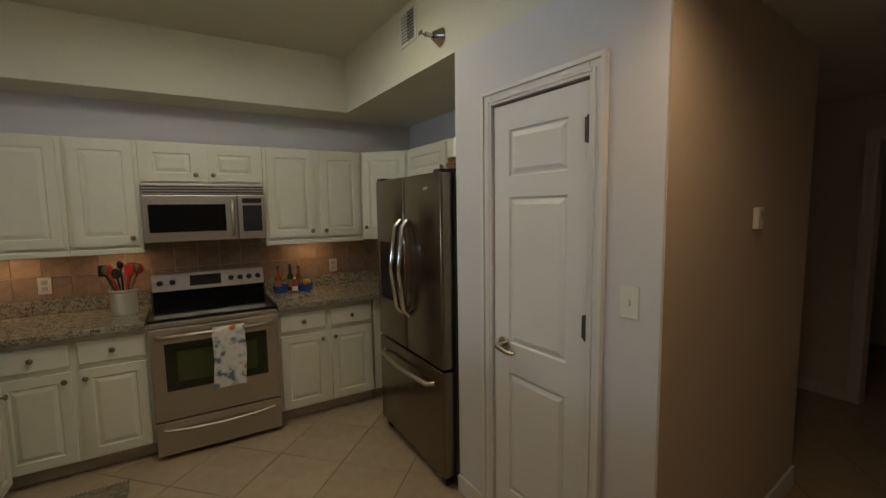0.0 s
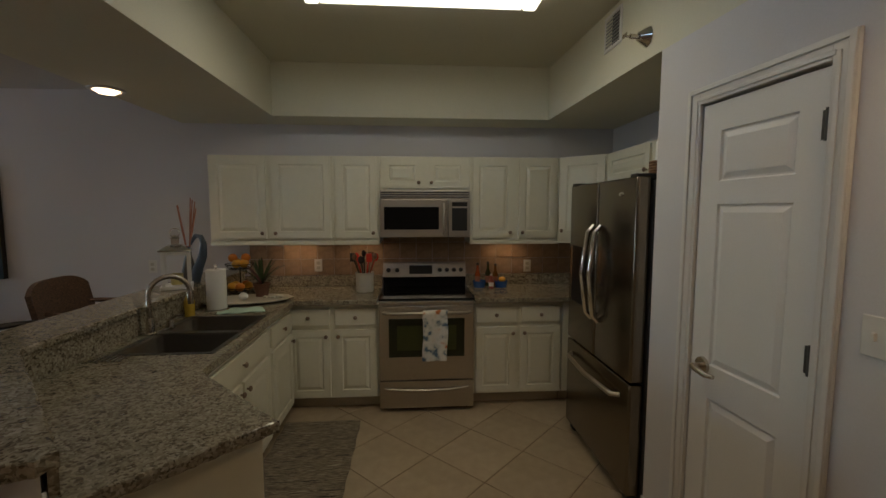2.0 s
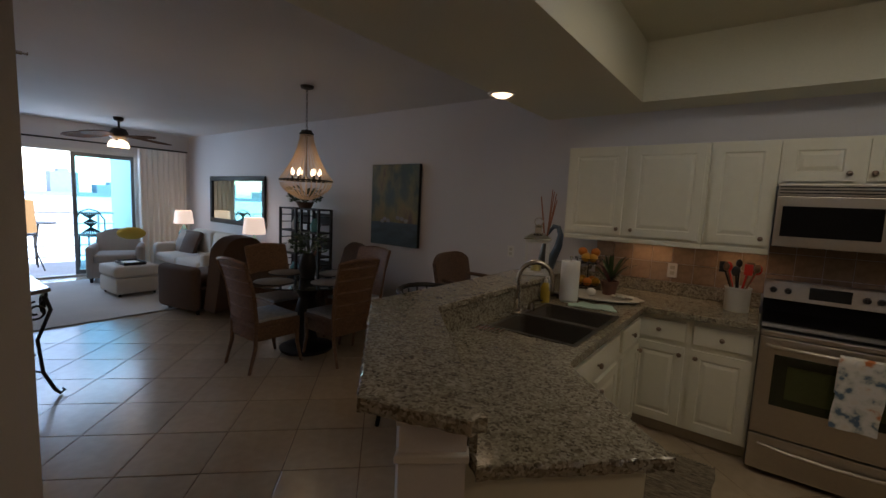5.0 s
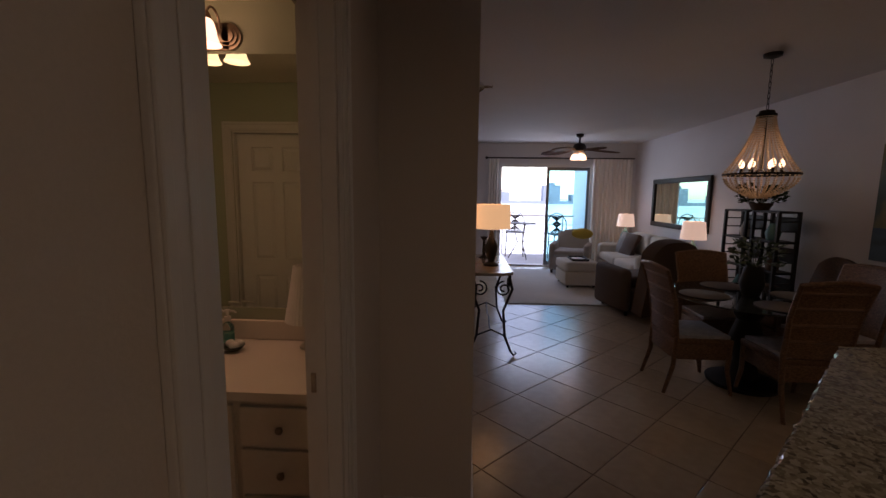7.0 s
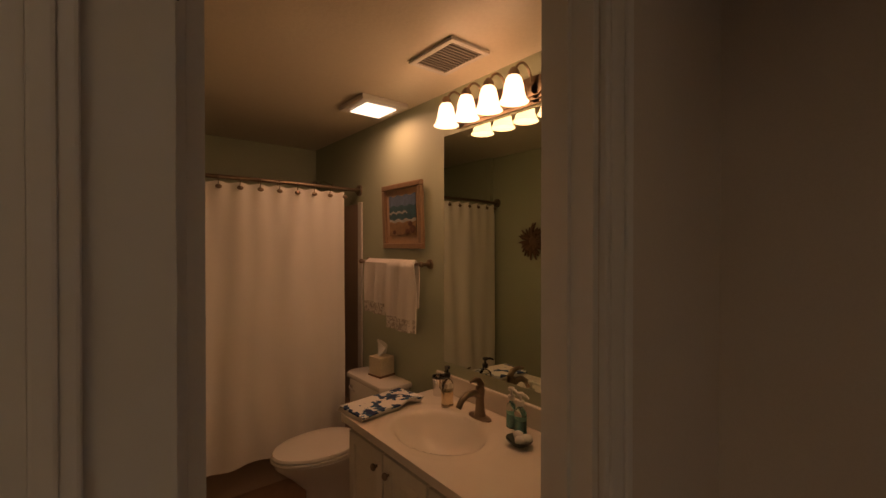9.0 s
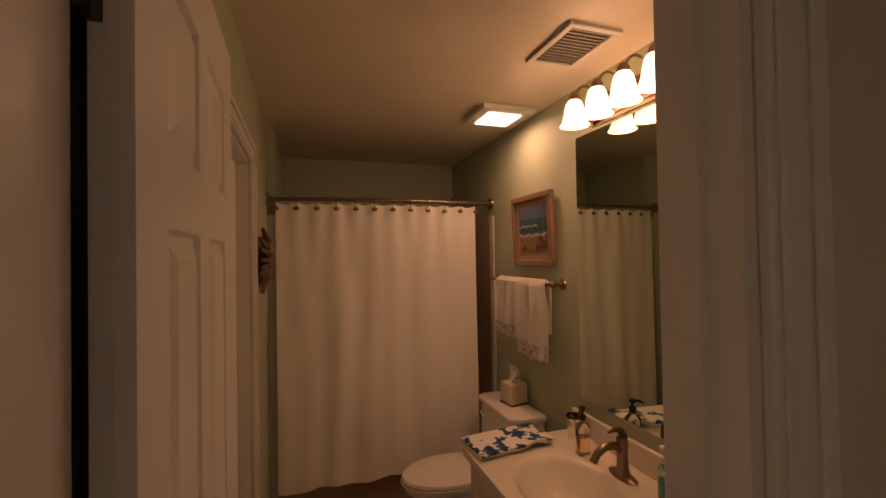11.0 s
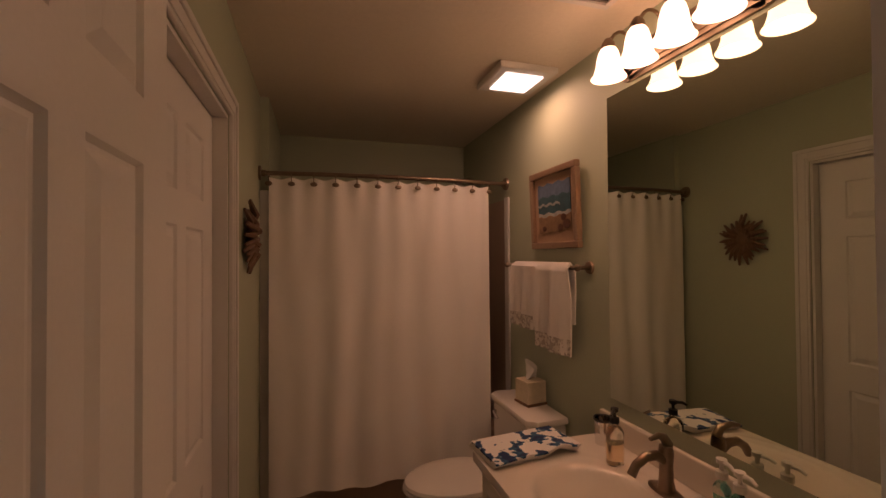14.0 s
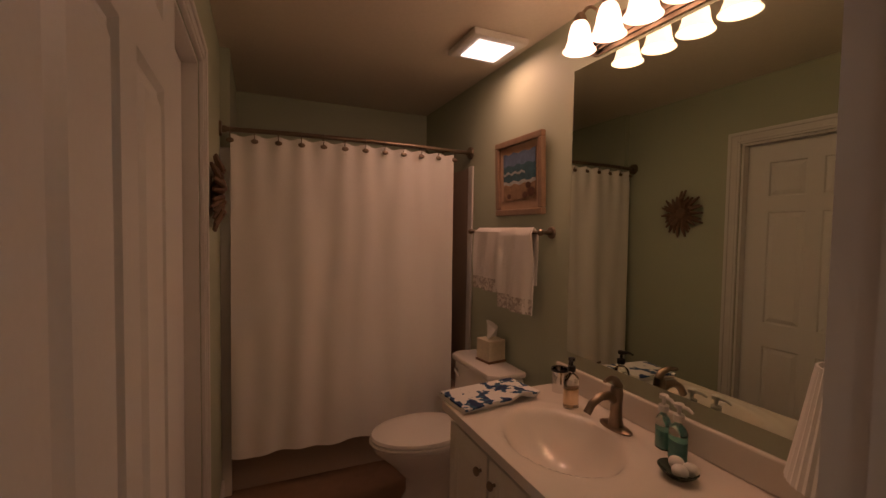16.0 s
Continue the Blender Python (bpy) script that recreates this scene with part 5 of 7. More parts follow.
lathe(bm, [(0, LIVE - 0.001), (0.065, LIVE - 0.001), (0.06, LIVE - 0.025), (0.015, LIVE - 0.04), (0, LIVE - 0.04)])
part("canopy", bm, IRON, ob, "", True)
bm = nb()
for k in range(11):
    z = LIVE - 0.045 - 0.042 * k
    tube(bm, [((0.009 * math.cos(a)) if k % 2 else 0, 0 if k % 2 else 0.009 * math.cos(a), z - 0.02 + 0.026 * math.sin(a)) for a in [2 * math.pi * q / 10 for q in range(10)]], 0.0025, 5, True)
part("chain", bm, IRON, ob, "", True)
bm = nb()
for r, z in ((0.06, 2.19), (0.255, 1.73)):
    tube(bm, [(r * math.cos(a), r * math.sin(a), z) for a in [2 * math.pi * k / 40 for k in range(40)]], 0.009 if r > 0.1 else 0.012, 6, True)
lathe(bm, [(0, 2.235), (0.05, 2.225), (0.06, 2.19), (0, 2.18)])
rod(bm, (0, 0, 1.76), (0, 0, 2.2), 0.008)
part("frame", bm, IRON, ob, "dark iron rings and crown", True)


def beads(bm, pts, r):
    for p in pts:
        bmesh.ops.create_uvsphere(bm, u_segments=6, v_segments=4, radius=r, matrix=Matrix.Translation(p))


for part_name, n, f in (("upper_bead_tier", 30, lambda s: (0.06 + 0.195 * (s ** 1.9 * 0.75 + 0.25 * s), 2.18 - 0.44 * s)), ("lower_bead_tier", 30, lambda s: (0.25 - 0.19 * s ** 1.6, 1.72 - 0.175 * s ** 0.75))):
    bm = nb()
    cnt = 24 if part_name[0] == "u" else 12
    for k in range(n):
        a = 2 * math.pi * k / n
        beads(bm, [(f(i / cnt)[0] * math.cos(a), f(i / cnt)[0] * math.sin(a), f(i / cnt)[1]) for i in range(cnt + 1)], 0.0078)
    tagged(part(part_name, bm, BEAD, ob, "strands of pale wooden beads", True), kind="stuff")
for k in range(6):
    a = 2 * math.pi * k / 6
    bm = nb()
    tube(bm, [(0, 0, 1.78), (0.07 * math.cos(a), 0.07 * math.sin(a), 1.72), (0.13 * math.cos(a), 0.13 * math.sin(a), 1.74)], 0.005, 6)
    rod(bm, (0.13 * math.cos(a), 0.13 * math.sin(a), 1.74), (0.13 * math.cos(a), 0.13 * math.sin(a), 1.78), 0.012)
    arm = part("arm", bm, IRON, ob, "", True)
    bm = nb()
    lathe(bm, [(0, 1.78), (0.012, 1.785), (0.021, 1.805), (0.016, 1.83), (0, 1.855)], (0.13 * math.cos(a), 0.13 * math.sin(a), 0), 12)
    part("bulb", bm, BULB, arm, "glowing bulb", True).visible_shadow = False
ob = thing("dining_table", pose(-4.1, -1.25, 0), "round dark glass dining table on a black pedestal", "dining table")
bm = nb()
lathe(bm, [(0, 0.735), (0.605, 0.735), (0.612, 0.741), (0.605, 0.747), (0, 0.747)], seg=48)
part("tabletop", bm, TABLEGLASS, ob, "", True)
bm = nb()
lathe(bm, [(0, 0), (0.26, 0.0), (0.27, 0.03), (0.12, 0.07), (0.08, 0.2), (0.13, 0.38), (0.08, 0.55), (0.16, 0.70), (0.2, 0.733), (0, 0.733)], seg=28)
part("pedestal", bm, BLACKWOOD, ob, "", True)
for k, (x, y) in enumerate(((-4.1, -1.62), (-3.73, -1.25), (-4.1, -0.88), (-4.47, -1.25))):
    bm = nb()
    lathe(bm, [(0, 0), (0.18, 0), (0.185, 0.004), (0.18, 0.008), (0, 0.008)], seg=28)
    single("placemat", bm, PLACEMAT, pose(x, y, 0.748), "round grey woven placemat on the glass table", "placemat", "placemats")
ob = thing("centrepiece", pose(-4.1, -1.25, 0.748), "dark vase of leafy greens on the dining table", "vase")
bm = nb()
lathe(bm, [(0, 0), (0.06, 0), (0.09, 0.1), (0.07, 0.22), (0.05, 0.25), (0.04, 0.24), (0, 0.2)])
part("vase", bm, BLACKWOOD, ob, "", True)


def leaves(ob, n, r, z0, h, seed, size=0.05):
    random.seed(seed)
    bm = nb()
    for k in range(n):
        a, q, z = random.uniform(0, 6.28), r * math.sqrt(random.random()), z0 + h * random.random()
        c = Vector((q * math.cos(a), q * math.sin(a), z))
        d = Vector((math.cos(a), math.sin(a), random.uniform(-0.4, 0.9))).normalized() * size * random.uniform(0.7, 1.4)
        s = d.cross(Vector((random.uniform(-1, 1), random.uniform(-1, 1), 1))).normalized() * size * 0.32
        bm.faces.new([bm.verts.new(p) for p in (c, c + d * 0.5 + s, c + d, c + d * 0.5 - s)])
    for k in range(8):
        a = 6.28 * k / 8
        tube(bm, [(0, 0, z0 - 0.03), (r * 0.4 * math.cos(a), r * 0.4 * math.sin(a), z0 + h * 0.5), (r * 0.8 * math.cos(a), r * 0.8 * math.sin(a), z0 + h * 0.8)], 0.003, 5)
    return part("foliage", bm, LEAF, ob)


leaves(ob, 160, 0.16, 0.24, 0.22, 21)


def dining_chair():
    ob = thing("dining_chair", pose(0, 0, 0), "rattan dining chair with a curved woven back and grey tufted cushion", "chair", "chairs round the table")
    bm = nb()
    prism(bm, [(-0.23, -0.22), (0.23, -0.22), (0.21, 0.22), (-0.21, 0.22)], 0.40, 0.45, 0.01)
    part("seat_frame", bm, RATTAN, ob, "", True)
    bm = nb()
    sheet(bm, 14, 14, lambda u, v: ((u - 0.5) * 0.42, (v - 0.5) * 0.41, 0.475 + 0.022 * (1 - (2 * u - 1) ** 4) * (1 - (2 * v - 1) ** 4) - 0.008 * abs(math.sin(3 * math.pi * u) * math.sin(3 * math.pi * v))), 0.03)
    part("cushion", bm, CUSHION, ob, "grey tufted cushion", True)
    bm = nb()
    sheet(bm, 14, 18, lambda u, v: ((u - 0.5) * (0.40 + 0.06 * v), 0.20 + 0.10 * v * v + 0.02 * math.cos((u - 0.5) * math.pi), 0.46 + 0.52 * v + 0.02 * math.cos((u - 0.5) * math.pi) * v), 0.02)
    part("backrest", bm, RATTAN, ob, "woven curved back", True)
    bm = nb()
    tube(bm, [((u - 0.5) * 0.47, 0.315 + 0.02 * math.cos((u - 0.5) * math.pi), 0.98 + 0.025 * math.cos((u - 0.5) * math.pi)) for u in [k / 8 for k in range(9)]], 0.018, 8)
    part("top_rail", bm, RATTAN, ob, "", True)
    for s in (-1, 1):
        bm = nb()
        tube(bm, [(s * 0.21, 0.27, 0.0), (s * 0.205, 0.21, 0.22), (s * 0.21, 0.20, 0.45), (s * 0.225, 0.24, 0.75), (s * 0.235, 0.32, 0.99)], [0.014, 0.018, 0.02, 0.018, 0.016], 8)
        part("back_post", bm, RATTAN, ob, "", True)
        bm = nb()
        tube(bm, [(s * 0.225, -0.24, 0.0), (s * 0.215, -0.20, 0.2), (s * 0.21, -0.205, 0.42)], [0.014, 0.018, 0.022], 8)
        part("leg", bm, RATTAN, ob, "", True)
    for y in (-0.2, 0.2):
        bm = nb()
        box(bm, -0.2, 0.2, y - 0.012, y + 0.012, 0.28, 0.40, 0.004)
        part("apron", bm, RATTAN, ob, "", True)
    for x in (-0.2, 0.2):
        bm = nb()
        box(bm, x - 0.012, x + 0.012, -0.185, 0.185, 0.28, 0.40, 0.004)
        part("apron", bm, RATTAN, ob, "", True)
    for z in (0.58, 0.70, 0.82, 0.93):
        v = (z - 0.46) / 0.52
        bm = nb()
        tube(bm, [((u - 0.5) * (0.42 + 0.05 * v), 0.20 + 0.10 * v * v + 0.02 * math.cos((u - 0.5) * math.pi) + 0.014, z) for u in [q / 6 for q in range(7)]], 0.011, 6)
        part("back_rail", bm, WOOD, ob, "", True)
    return ob


c1 = dining_chair()
c1.matrix_basis = pose(-4.07, -1.73, 0, 0, 0, 180)
copy_thing(c1, pose(-3.70, -1.18, 0, 0, 0, -90))
copy_thing(c1, pose(-4.62, -1.22, 0, 0, 0, 90))
copy_thing(c1, pose(-4.05, -0.66, 0, 0, 0, 4))


def armchair(m, mat, label, w=0.66, h=1.05, cushion=None, name="armchair", seat=0.44, depth=0.62):
    """An upholstered or wicker armchair that faces -y."""
    ob = thing(name, m, label, "armchair")
    bm = nb()
    box(bm, -w / 2 + 0.07, w / 2 - 0.07, -depth / 2, depth / 2, 0.10, seat - 0.10, 0.02)
    part("base", bm, mat, ob, "", True)
    bm = nb()
    box(bm, -w / 2 + 0.10, w / 2 - 0.10, -depth / 2 - 0.02, depth / 2 - 0.1, seat - 0.10, seat + 0.04, 0.05, 4)
    part("seat_cushion", bm, cushion or mat, ob, "", True)
    bm = nb()
    sheet(bm, 16, 14, lambda u, v: ((u - 0.5) * (w - 0.10) * (1 - 0.10 * v), depth / 2 - 0.10 + 0.14 * v, seat - 0.06 + (h - seat + 0.06 - 0.10 * (2 * u - 1) ** 2 * v) * v), 0.12)
    part("backrest", bm, mat, ob, "rounded high back", True)
    for s in (-1, 1):
        bm = nb()
        box(bm, s * (w / 2 - 0.06) - 0.055, s * (w / 2 - 0.06) + 0.055, -depth / 2, depth / 2 - 0.02, 0.08, seat + 0.17, 0.05, 4)
        part("arm", bm, mat, ob, "", True)
        for y in (-depth / 2 + 0.06, depth / 2 - 0.08):
            bm = nb()
            rod(bm, (s * (w / 2 - 0.07), y, 0), (s * (w / 2 - 0.07), y, 0.10), 0.02, 0.028)
            part("leg", bm, BLACKWOOD, ob)
    return ob


armchair(pose(-4.72, -0.42, 0, 0, 0, 0), WICKER, "brown wicker armchair with a rounded back by the wall", 0.60, 1.0)


def recliner(m):
    """A deep recliner that faces -y, with a tall rounded back down to the floor."""
    ob = thing("recliner", m, "dark brown high-backed recliner on the tile floor", "armchair")
    bm = nb()
    box(bm, -0.30, 0.30, -0.36, 0.28, 0.06, 0.34, 0.03, 3)
    part("base", bm, BROWNCLOTH, ob, "", True)
    bm = nb()
    box(bm, -0.29, 0.29, -0.40, 0.20, 0.345, 0.50, 0.06, 4)
    part("seat_cushion", bm, BROWNCLOTH, ob, "", True)
    bm = nb()
    sheet(bm, 18, 18, lambda u, v: ((u - 0.5) * (0.74 - 0.06 * v), 0.42 + 0.10 * v, 0.10 + (0.93 - 0.16 * abs(2 * u - 1) ** 3) * v), 0.20)
    part("backrest", bm, BROWNCLOTH, ob, "tall rounded back", True)
    for s in (-1, 1):
        bm = nb()
        box(bm, s * 0.37 - 0.075, s * 0.37 + 0.075, -0.42, 0.32, 0.05, 0.62, 0.07, 4)
        part("arm", bm, BROWNCLOTH, ob, "", True)
        for y in (-0.3, 0.26):
            bm = nb()
            rod(bm, (s * 0.34, y, 0), (s * 0.34, y, 0.07), 0.022)
            part("leg", bm, BLACKWOOD, ob)
    return ob


recliner(pose(-6.42, -1.20, 0, 0, 0, -78))
far = armchair(pose(-9.25, -1.45, 0, 0, 0, 70), GREYCLOTH, "grey beige club chair in front of the slider", 0.78, 0.86, depth=0.72, name="club_chair")
ob = thing("throw_pillow", pose(-9.05, -1.30, 0.50, 15, 0, 70), "mustard yellow throw on the club chair", "pillow")
bm = nb()
ball(bm, (0, 0.20, 0.26), (0.21, 0.06, 0.11), 18)
part("pillow", bm, YELLOWCLOTH, ob, "", True)


def bar_stool(m, back, label):
    ob = thing("bar_stool", m, label, "bar stool", "stools at the bar")
    bm = nb()
    box(bm, -0.22, 0.22, -0.21, 0.21, 0.66, 0.71, 0.02, 3)
    part("seat", bm, CUSHION, ob, "", True)
    for s in (-1, 1):
        for y0 in (-0.2, 0.2):
            bm = nb()
            tube(bm, [(s * 0.25, y0 * 1.2, 0), (s * 0.21, y0, 0.35), (s * 0.2, y0 * 0.95, 0.66)], 0.016, 8)
            part("leg", bm, IRON, ob, "", True)
    bm = nb()
    tube(bm, [(0.22 * math.cos(a), 0.21 * math.sin(a), 0.28) for a in [2 * math.pi * k / 20 for k in range(20)]], 0.009, 6, True)
    part("footrest", bm, IRON, ob, "", True)
    if back == "wicker":
        bm = nb()
        sheet(bm, 16, 12, lambda u, v: ((u - 0.5) * 0.58, 0.21 + 0.08 * v - 0.05 * (2 * u - 1) ** 2, 0.70 + (0.46 - 0.07 * (2 * u - 1) ** 4) * v), 0.03)
        part("backrest", bm, WICKER, ob, "", True)
        for s in (-1, 1):
            bm = nb()
            tube(bm, [(s * 0.23, 0.2, 0.96), (s * 0.26, 0.05, 0.95), (s * 0.25, -0.18, 0.93), (s * 0.22, -0.2, 0.70)], 0.016, 8)
            part("arm", bm, WICKER, ob, "", True)
    else:
        bm = nb()
        tube(bm, [(0.24 * math.sin(a), 0.22 * math.cos(a), 0.95 + 0.02 * math.cos(a)) for a in [-1.6 + 0.32 * k for k in range(11)]], 0.017, 8)
        part("top_rail", bm, IRON, ob, "", True)
        for k in range(9):
            a = -1.3 + 0.325 * k
            bm = nb()
            rod(bm, (0.21 * math.sin(a), 0.2 * math.cos(a), 0.69), (0.24 * math.sin(a), 0.22 * math.cos(a), 0.95), 0.006, seg=8)
            part("spindle", bm, IRON, ob, "", True)
    return ob


bar_stool(pose(-2.24, -0.93, 0, 0, 0, 98), "wicker", "tall bar stool with a brown wicker back")
bar_stool(pose(-2.19, -1.60, 0, 0, 0, 88), "rail", "dark iron bar stool with a curved spindle back")

# ---- living room ----
bm = nb()
box(bm, -4.465, -3.675, -0.040, -0.002, 1.015, 2.01, 0.002)
ob = tagged(part("wall_painting", bm, BLACKWOOD), "dark canvas painting of flowers on a pond", "painting")
PAINT = ramped("dark_pond_painting", [(0.30, (0.012, 0.028, 0.016)), (0.42, (0.04, 0.06, 0.022)), (0.5, (0.12, 0.11, 0.03)), (0.58, (0.19, 0.14, 0.035)), (0.68, (0.08, 0.04, 0.018)), (0.8, (0.05, 0.07, 0.03))], 5.5, "noise", 0.5, (1, 1, 0.5), bump=0.2)
bm = nb()
box(bm, -4.462, -3.678, -0.0425, -0.0402, 1.018, 2.007)
part("canvas", bm, PAINT, ob, "dark green and ochre brushwork")
bm = nb()
box(bm, -4.462, -3.678, -0.0445, -0.0427, 1.018, 1.30)
part("pond", bm, ramped("pond_paint", [(0.35, (0.01, 0.025, 0.035)), (0.6, (0.03, 0.06, 0.075))], 5, "noise", 0.5, (1, 1, 3)), ob, "dark blue water")
LILY = shader("pale_flower_paint", (0.24, 0.24, 0.21), 0.6, vary=0.4, grain=40)
for x, z in ((-4.22, 1.34), (-4.16, 1.32), (-4.0, 1.36), (-3.93, 1.35), (-4.26, 1.31), (-3.86, 1.33)):
    bm = nb()
    ball(bm, (x, -0.0455, z), (0.035, 0.002, 0.024), 10)
    part("lily", bm, LILY, ob, "pale lily", True)
ob = thing("wall_mirror", pose(-7.97, -0.002, 0), "long wall mirror in a dark bronze frame above the sofa", "mirror")
bm = nb()
for x0, x1, z0, z1 in ((-0.965, 0.965, 1.01, 1.095), (-0.965, 0.965, 1.79, 1.875), (-0.965, -0.88, 1.095, 1.79), (0.88, 0.965, 1.095, 1.79)):
    box(bm, x0, x1, -0.045, -0.001, z0, z1, 0.012)
part("frame", bm, BLACKWOOD, ob, "", True)
bm = nb()
box(bm, -0.882, 0.882, -0.02, -0.012, 1.093, 1.792)
part("glass", bm, MIRROR, ob)


def etagere(m):
    ob = thing("bookshelf", m, "tall open black lattice shelf against the wall", "shelf", "black shelves")
    for x in (-0.19, 0.19):
        for y in (-0.10, 0.10):
            bm = nb()
            box(bm, x - 0.016, x + 0.016, y - 0.016, y + 0.016, 0, 1.41, 0.003)
            part("post", bm, BLACKWOOD, ob)
    for z in (0.12, 0.44, 0.76, 1.08, 1.39):
        bm = nb()
        box(bm, -0.20, 0.20, -0.11, 0.11, z, z + 0.022, 0.003)
        part("shelf", bm, BLACKWOOD, ob)
    for x in (-0.19, 0.19):
        for z in (0.24, 0.34, 0.56, 0.66, 0.88, 0.98, 1.20, 1.30):
            bm = nb()
            box(bm, x - 0.006, x + 0.006, -0.09, 0.09, z, z + 0.012)
            part("slat", bm, BLACKWOOD, ob)
    for z in (0.24, 0.56, 0.88, 1.20):
        bm = nb()
        box(bm, -0.18, 0.18, 0.095, 0.105, z, z + 0.15)
        part("back_panel", bm, BLACKWOOD, ob)
    return ob


e1 = etagere(pose(-5.74, -0.32, 0))
copy_thing(e1, pose(-5.24, -0.32, 0))
random.seed(6)
for x in (-5.74, -5.24):
    for z in (0.142, 0.462, 0.782, 1.102):
        w = random.uniform(0.06, 0.10)
        bm = nb()
        if random.random() < 0.5:
            lathe(bm, [(0, 0), (w * 0.6, 0), (w * 0.8, 0.08), (w * 0.4, 0.16), (w * 0.3, 0.18), (0, 0.18)], seg=18)
            single("vase", bm, random.choice((TEALGLAZE, CERAMIC, WICKER)), pose(x + random.uniform(-0.06, 0.06), -0.32, z), "small ceramic vase on the black shelf", "vase", "shelf ornaments")
        else:
            box(bm, -0.10, 0.08, -0.06, 0.06, 0, 0.16, 0.006)
            single("box", bm, random.choice((RATTAN, PAPER, BROWNCLOTH)), pose(x, -0.32, z), "small storage box on the black shelf", "box", "shelf ornaments")
ob = thing("shelf_plant", pose(-5.49, -0.32, 1.413), "leafy green plant in a bowl on top of the shelves", "plant")
bm = nb()
lathe(bm, [(0, 0), (0.08, 0), (0.12, 0.08), (0.11, 0.08), (0.07, 0.02), (0, 0.02)])
part("bowl", bm, WICKER, ob, "", True)
leaves(ob, 260, 0.2, 0.08, 0.18, 31, 0.06)


def table_lamp(m, r0, r1, h, base, label, body=0.30):
    ob = thing("table_lamp", m, label, "table lamp")
    bm = nb()
    lathe(bm, [(0, 0), (0.07, 0), (0.07, 0.015), (0.03, 0.03), (0.075, body * 0.35), (0.09, body * 0.55), (0.03, body * 0.9), (0.012, body), (0.01, body + 0.08), (0, body + 0.08)])
    part("base", bm, base, ob, "", True)
    bm = nb()
    lathe(bm, [(r0, body + 0.03), (r1, body + 0.03 + h), (r1 - 0.004, body + 0.03 + h), (r0 - 0.004, body + 0.03)], seg=36)
    part("shade", bm, SHADEPALE, ob, "glowing cream drum shade", True).visible_shadow = False
    return ob


def side_table(m):
    ob = thing("side_table", m, "round dark wood side table beside the seat", "side table", "side tables")
    bm = nb()
    lathe(bm, [(0, 0.56), (0.27, 0.56), (0.28, 0.57), (0.27, 0.585), (0, 0.585)], seg=32)
    part("top", bm, WOOD, ob, "", True)
    for k in range(3):
        a = 2 * math.pi * k / 3
        bm = nb()
        tube(bm, [(0.22 * math.cos(a), 0.22 * math.sin(a), 0), (0.12 * math.cos(a), 0.12 * math.sin(a), 0.3), (0.2 * math.cos(a), 0.2 * math.sin(a), 0.56)], 0.015, 8)
        part("leg", bm, BLACKWOOD, ob, "", True)
    return ob


s1 = side_table(pose(-6.75, -0.36, 0))
copy_thing(s1, pose(-9.27, -0.38, 0))
table_lamp(pose(-6.75, -0.36, 0.586), 0.17, 0.14, 0.25, TEALGLAZE, "aqua ceramic table lamp with lit cream shade", 0.34)
table_lamp(pose(-9.27, -0.38, 0.586), 0.17, 0.14, 0.25, TEALGLAZE, "aqua ceramic table lamp with lit cream shade in the corner", 0.34)
ob = thing("sofa", pose(-8.15, -0.50, 0), "cream rolled-arm sofa under the wall mirror", "sofa")
bm = nb()
box(bm, -1.0, 1.0, -0.45, 0.40, 0.06, 0.32, 0.03)
part("base", bm, CREAMCLOTH, ob, "", True)
for x in (-0.42, 0.42):
    bm = nb()
    box(bm, x - 0.40, x + 0.40, -0.47, 0.22, 0.32, 0.48, 0.05, 4)
    part("seat_cushion", bm, CREAMCLOTH, ob, "", True)
    bm = nb()
    box(bm, x - 0.40, x + 0.40, 0.12, 0.32, 0.46, 0.88, 0.07, 4)
    part("back_cushion", bm, CREAMCLOTH, ob, "", True)
for s in (-1, 1):
    bm = nb()
    box(bm, s * 0.93 - 0.09, s * 0.93 + 0.09, -0.45, 0.40, 0.06, 0.64, 0.07, 4)
    part("arm", bm, CREAMCLOTH, ob, "", True)
bm = nb()
box(bm, -1.0, 1.0, 0.28, 0.42, 0.3, 0.86, 0.05, 3)
part("backrest", bm, CREAMCLOTH, ob, "", True)
for x, mt in ((-8.85, GREYCLOTH), (-7.5, CREAMCLOTH), (-8.62, BROWNCLOTH)):
    ob = thing("throw_pillow", pose(x, -0.55, 0.67, 68, 0, 8), "square woven throw pillow on the cream sofa", "pillow", "sofa pillows")
    bm = nb()
    sheet(bm, 12, 12, lambda u, v: ((u - 0.5) * 0.42, (v - 0.5) * 0.42, 0.07 * (1 - (2 * u - 1) ** 2) * (1 - (2 * v - 1) ** 2)), 0.10)
    part("pillow", bm, mt, ob, "", True)
ob = thing("ottoman", pose(-7.97, -1.65, 0.012, 0, 0, 3), "cream upholstered square ottoman with a welt on the rug", "ottoman")
bm = nb()
box(bm, -0.32, 0.32, -0.28, 0.28, 0.04, 0.27, 0.03, 3)
part("base", bm, CREAMCLOTH, ob, "", True)
bm = nb()
box(bm, -0.33, 0.33, -0.29, 0.29, 0.275, 0.44, 0.05, 4)
part("cushion", bm, CREAMCLOTH, ob, "", True)
for x in (-0.26, 0.26):
    for y in (-0.22, 0.22):
        bm = nb()
        rod(bm, (x, y, 0), (x, y, 0.05), 0.02)
        part("foot", bm, BLACKWOOD, ob)
ob = thing("serving_tray", pose(-7.95, -1.64, 0.453), "dark tray with magazines on the ottoman", "tray")
bm = nb()
box(bm, -0.2, 0.2, -0.14, 0.14, 0, 0.012, 0.003)
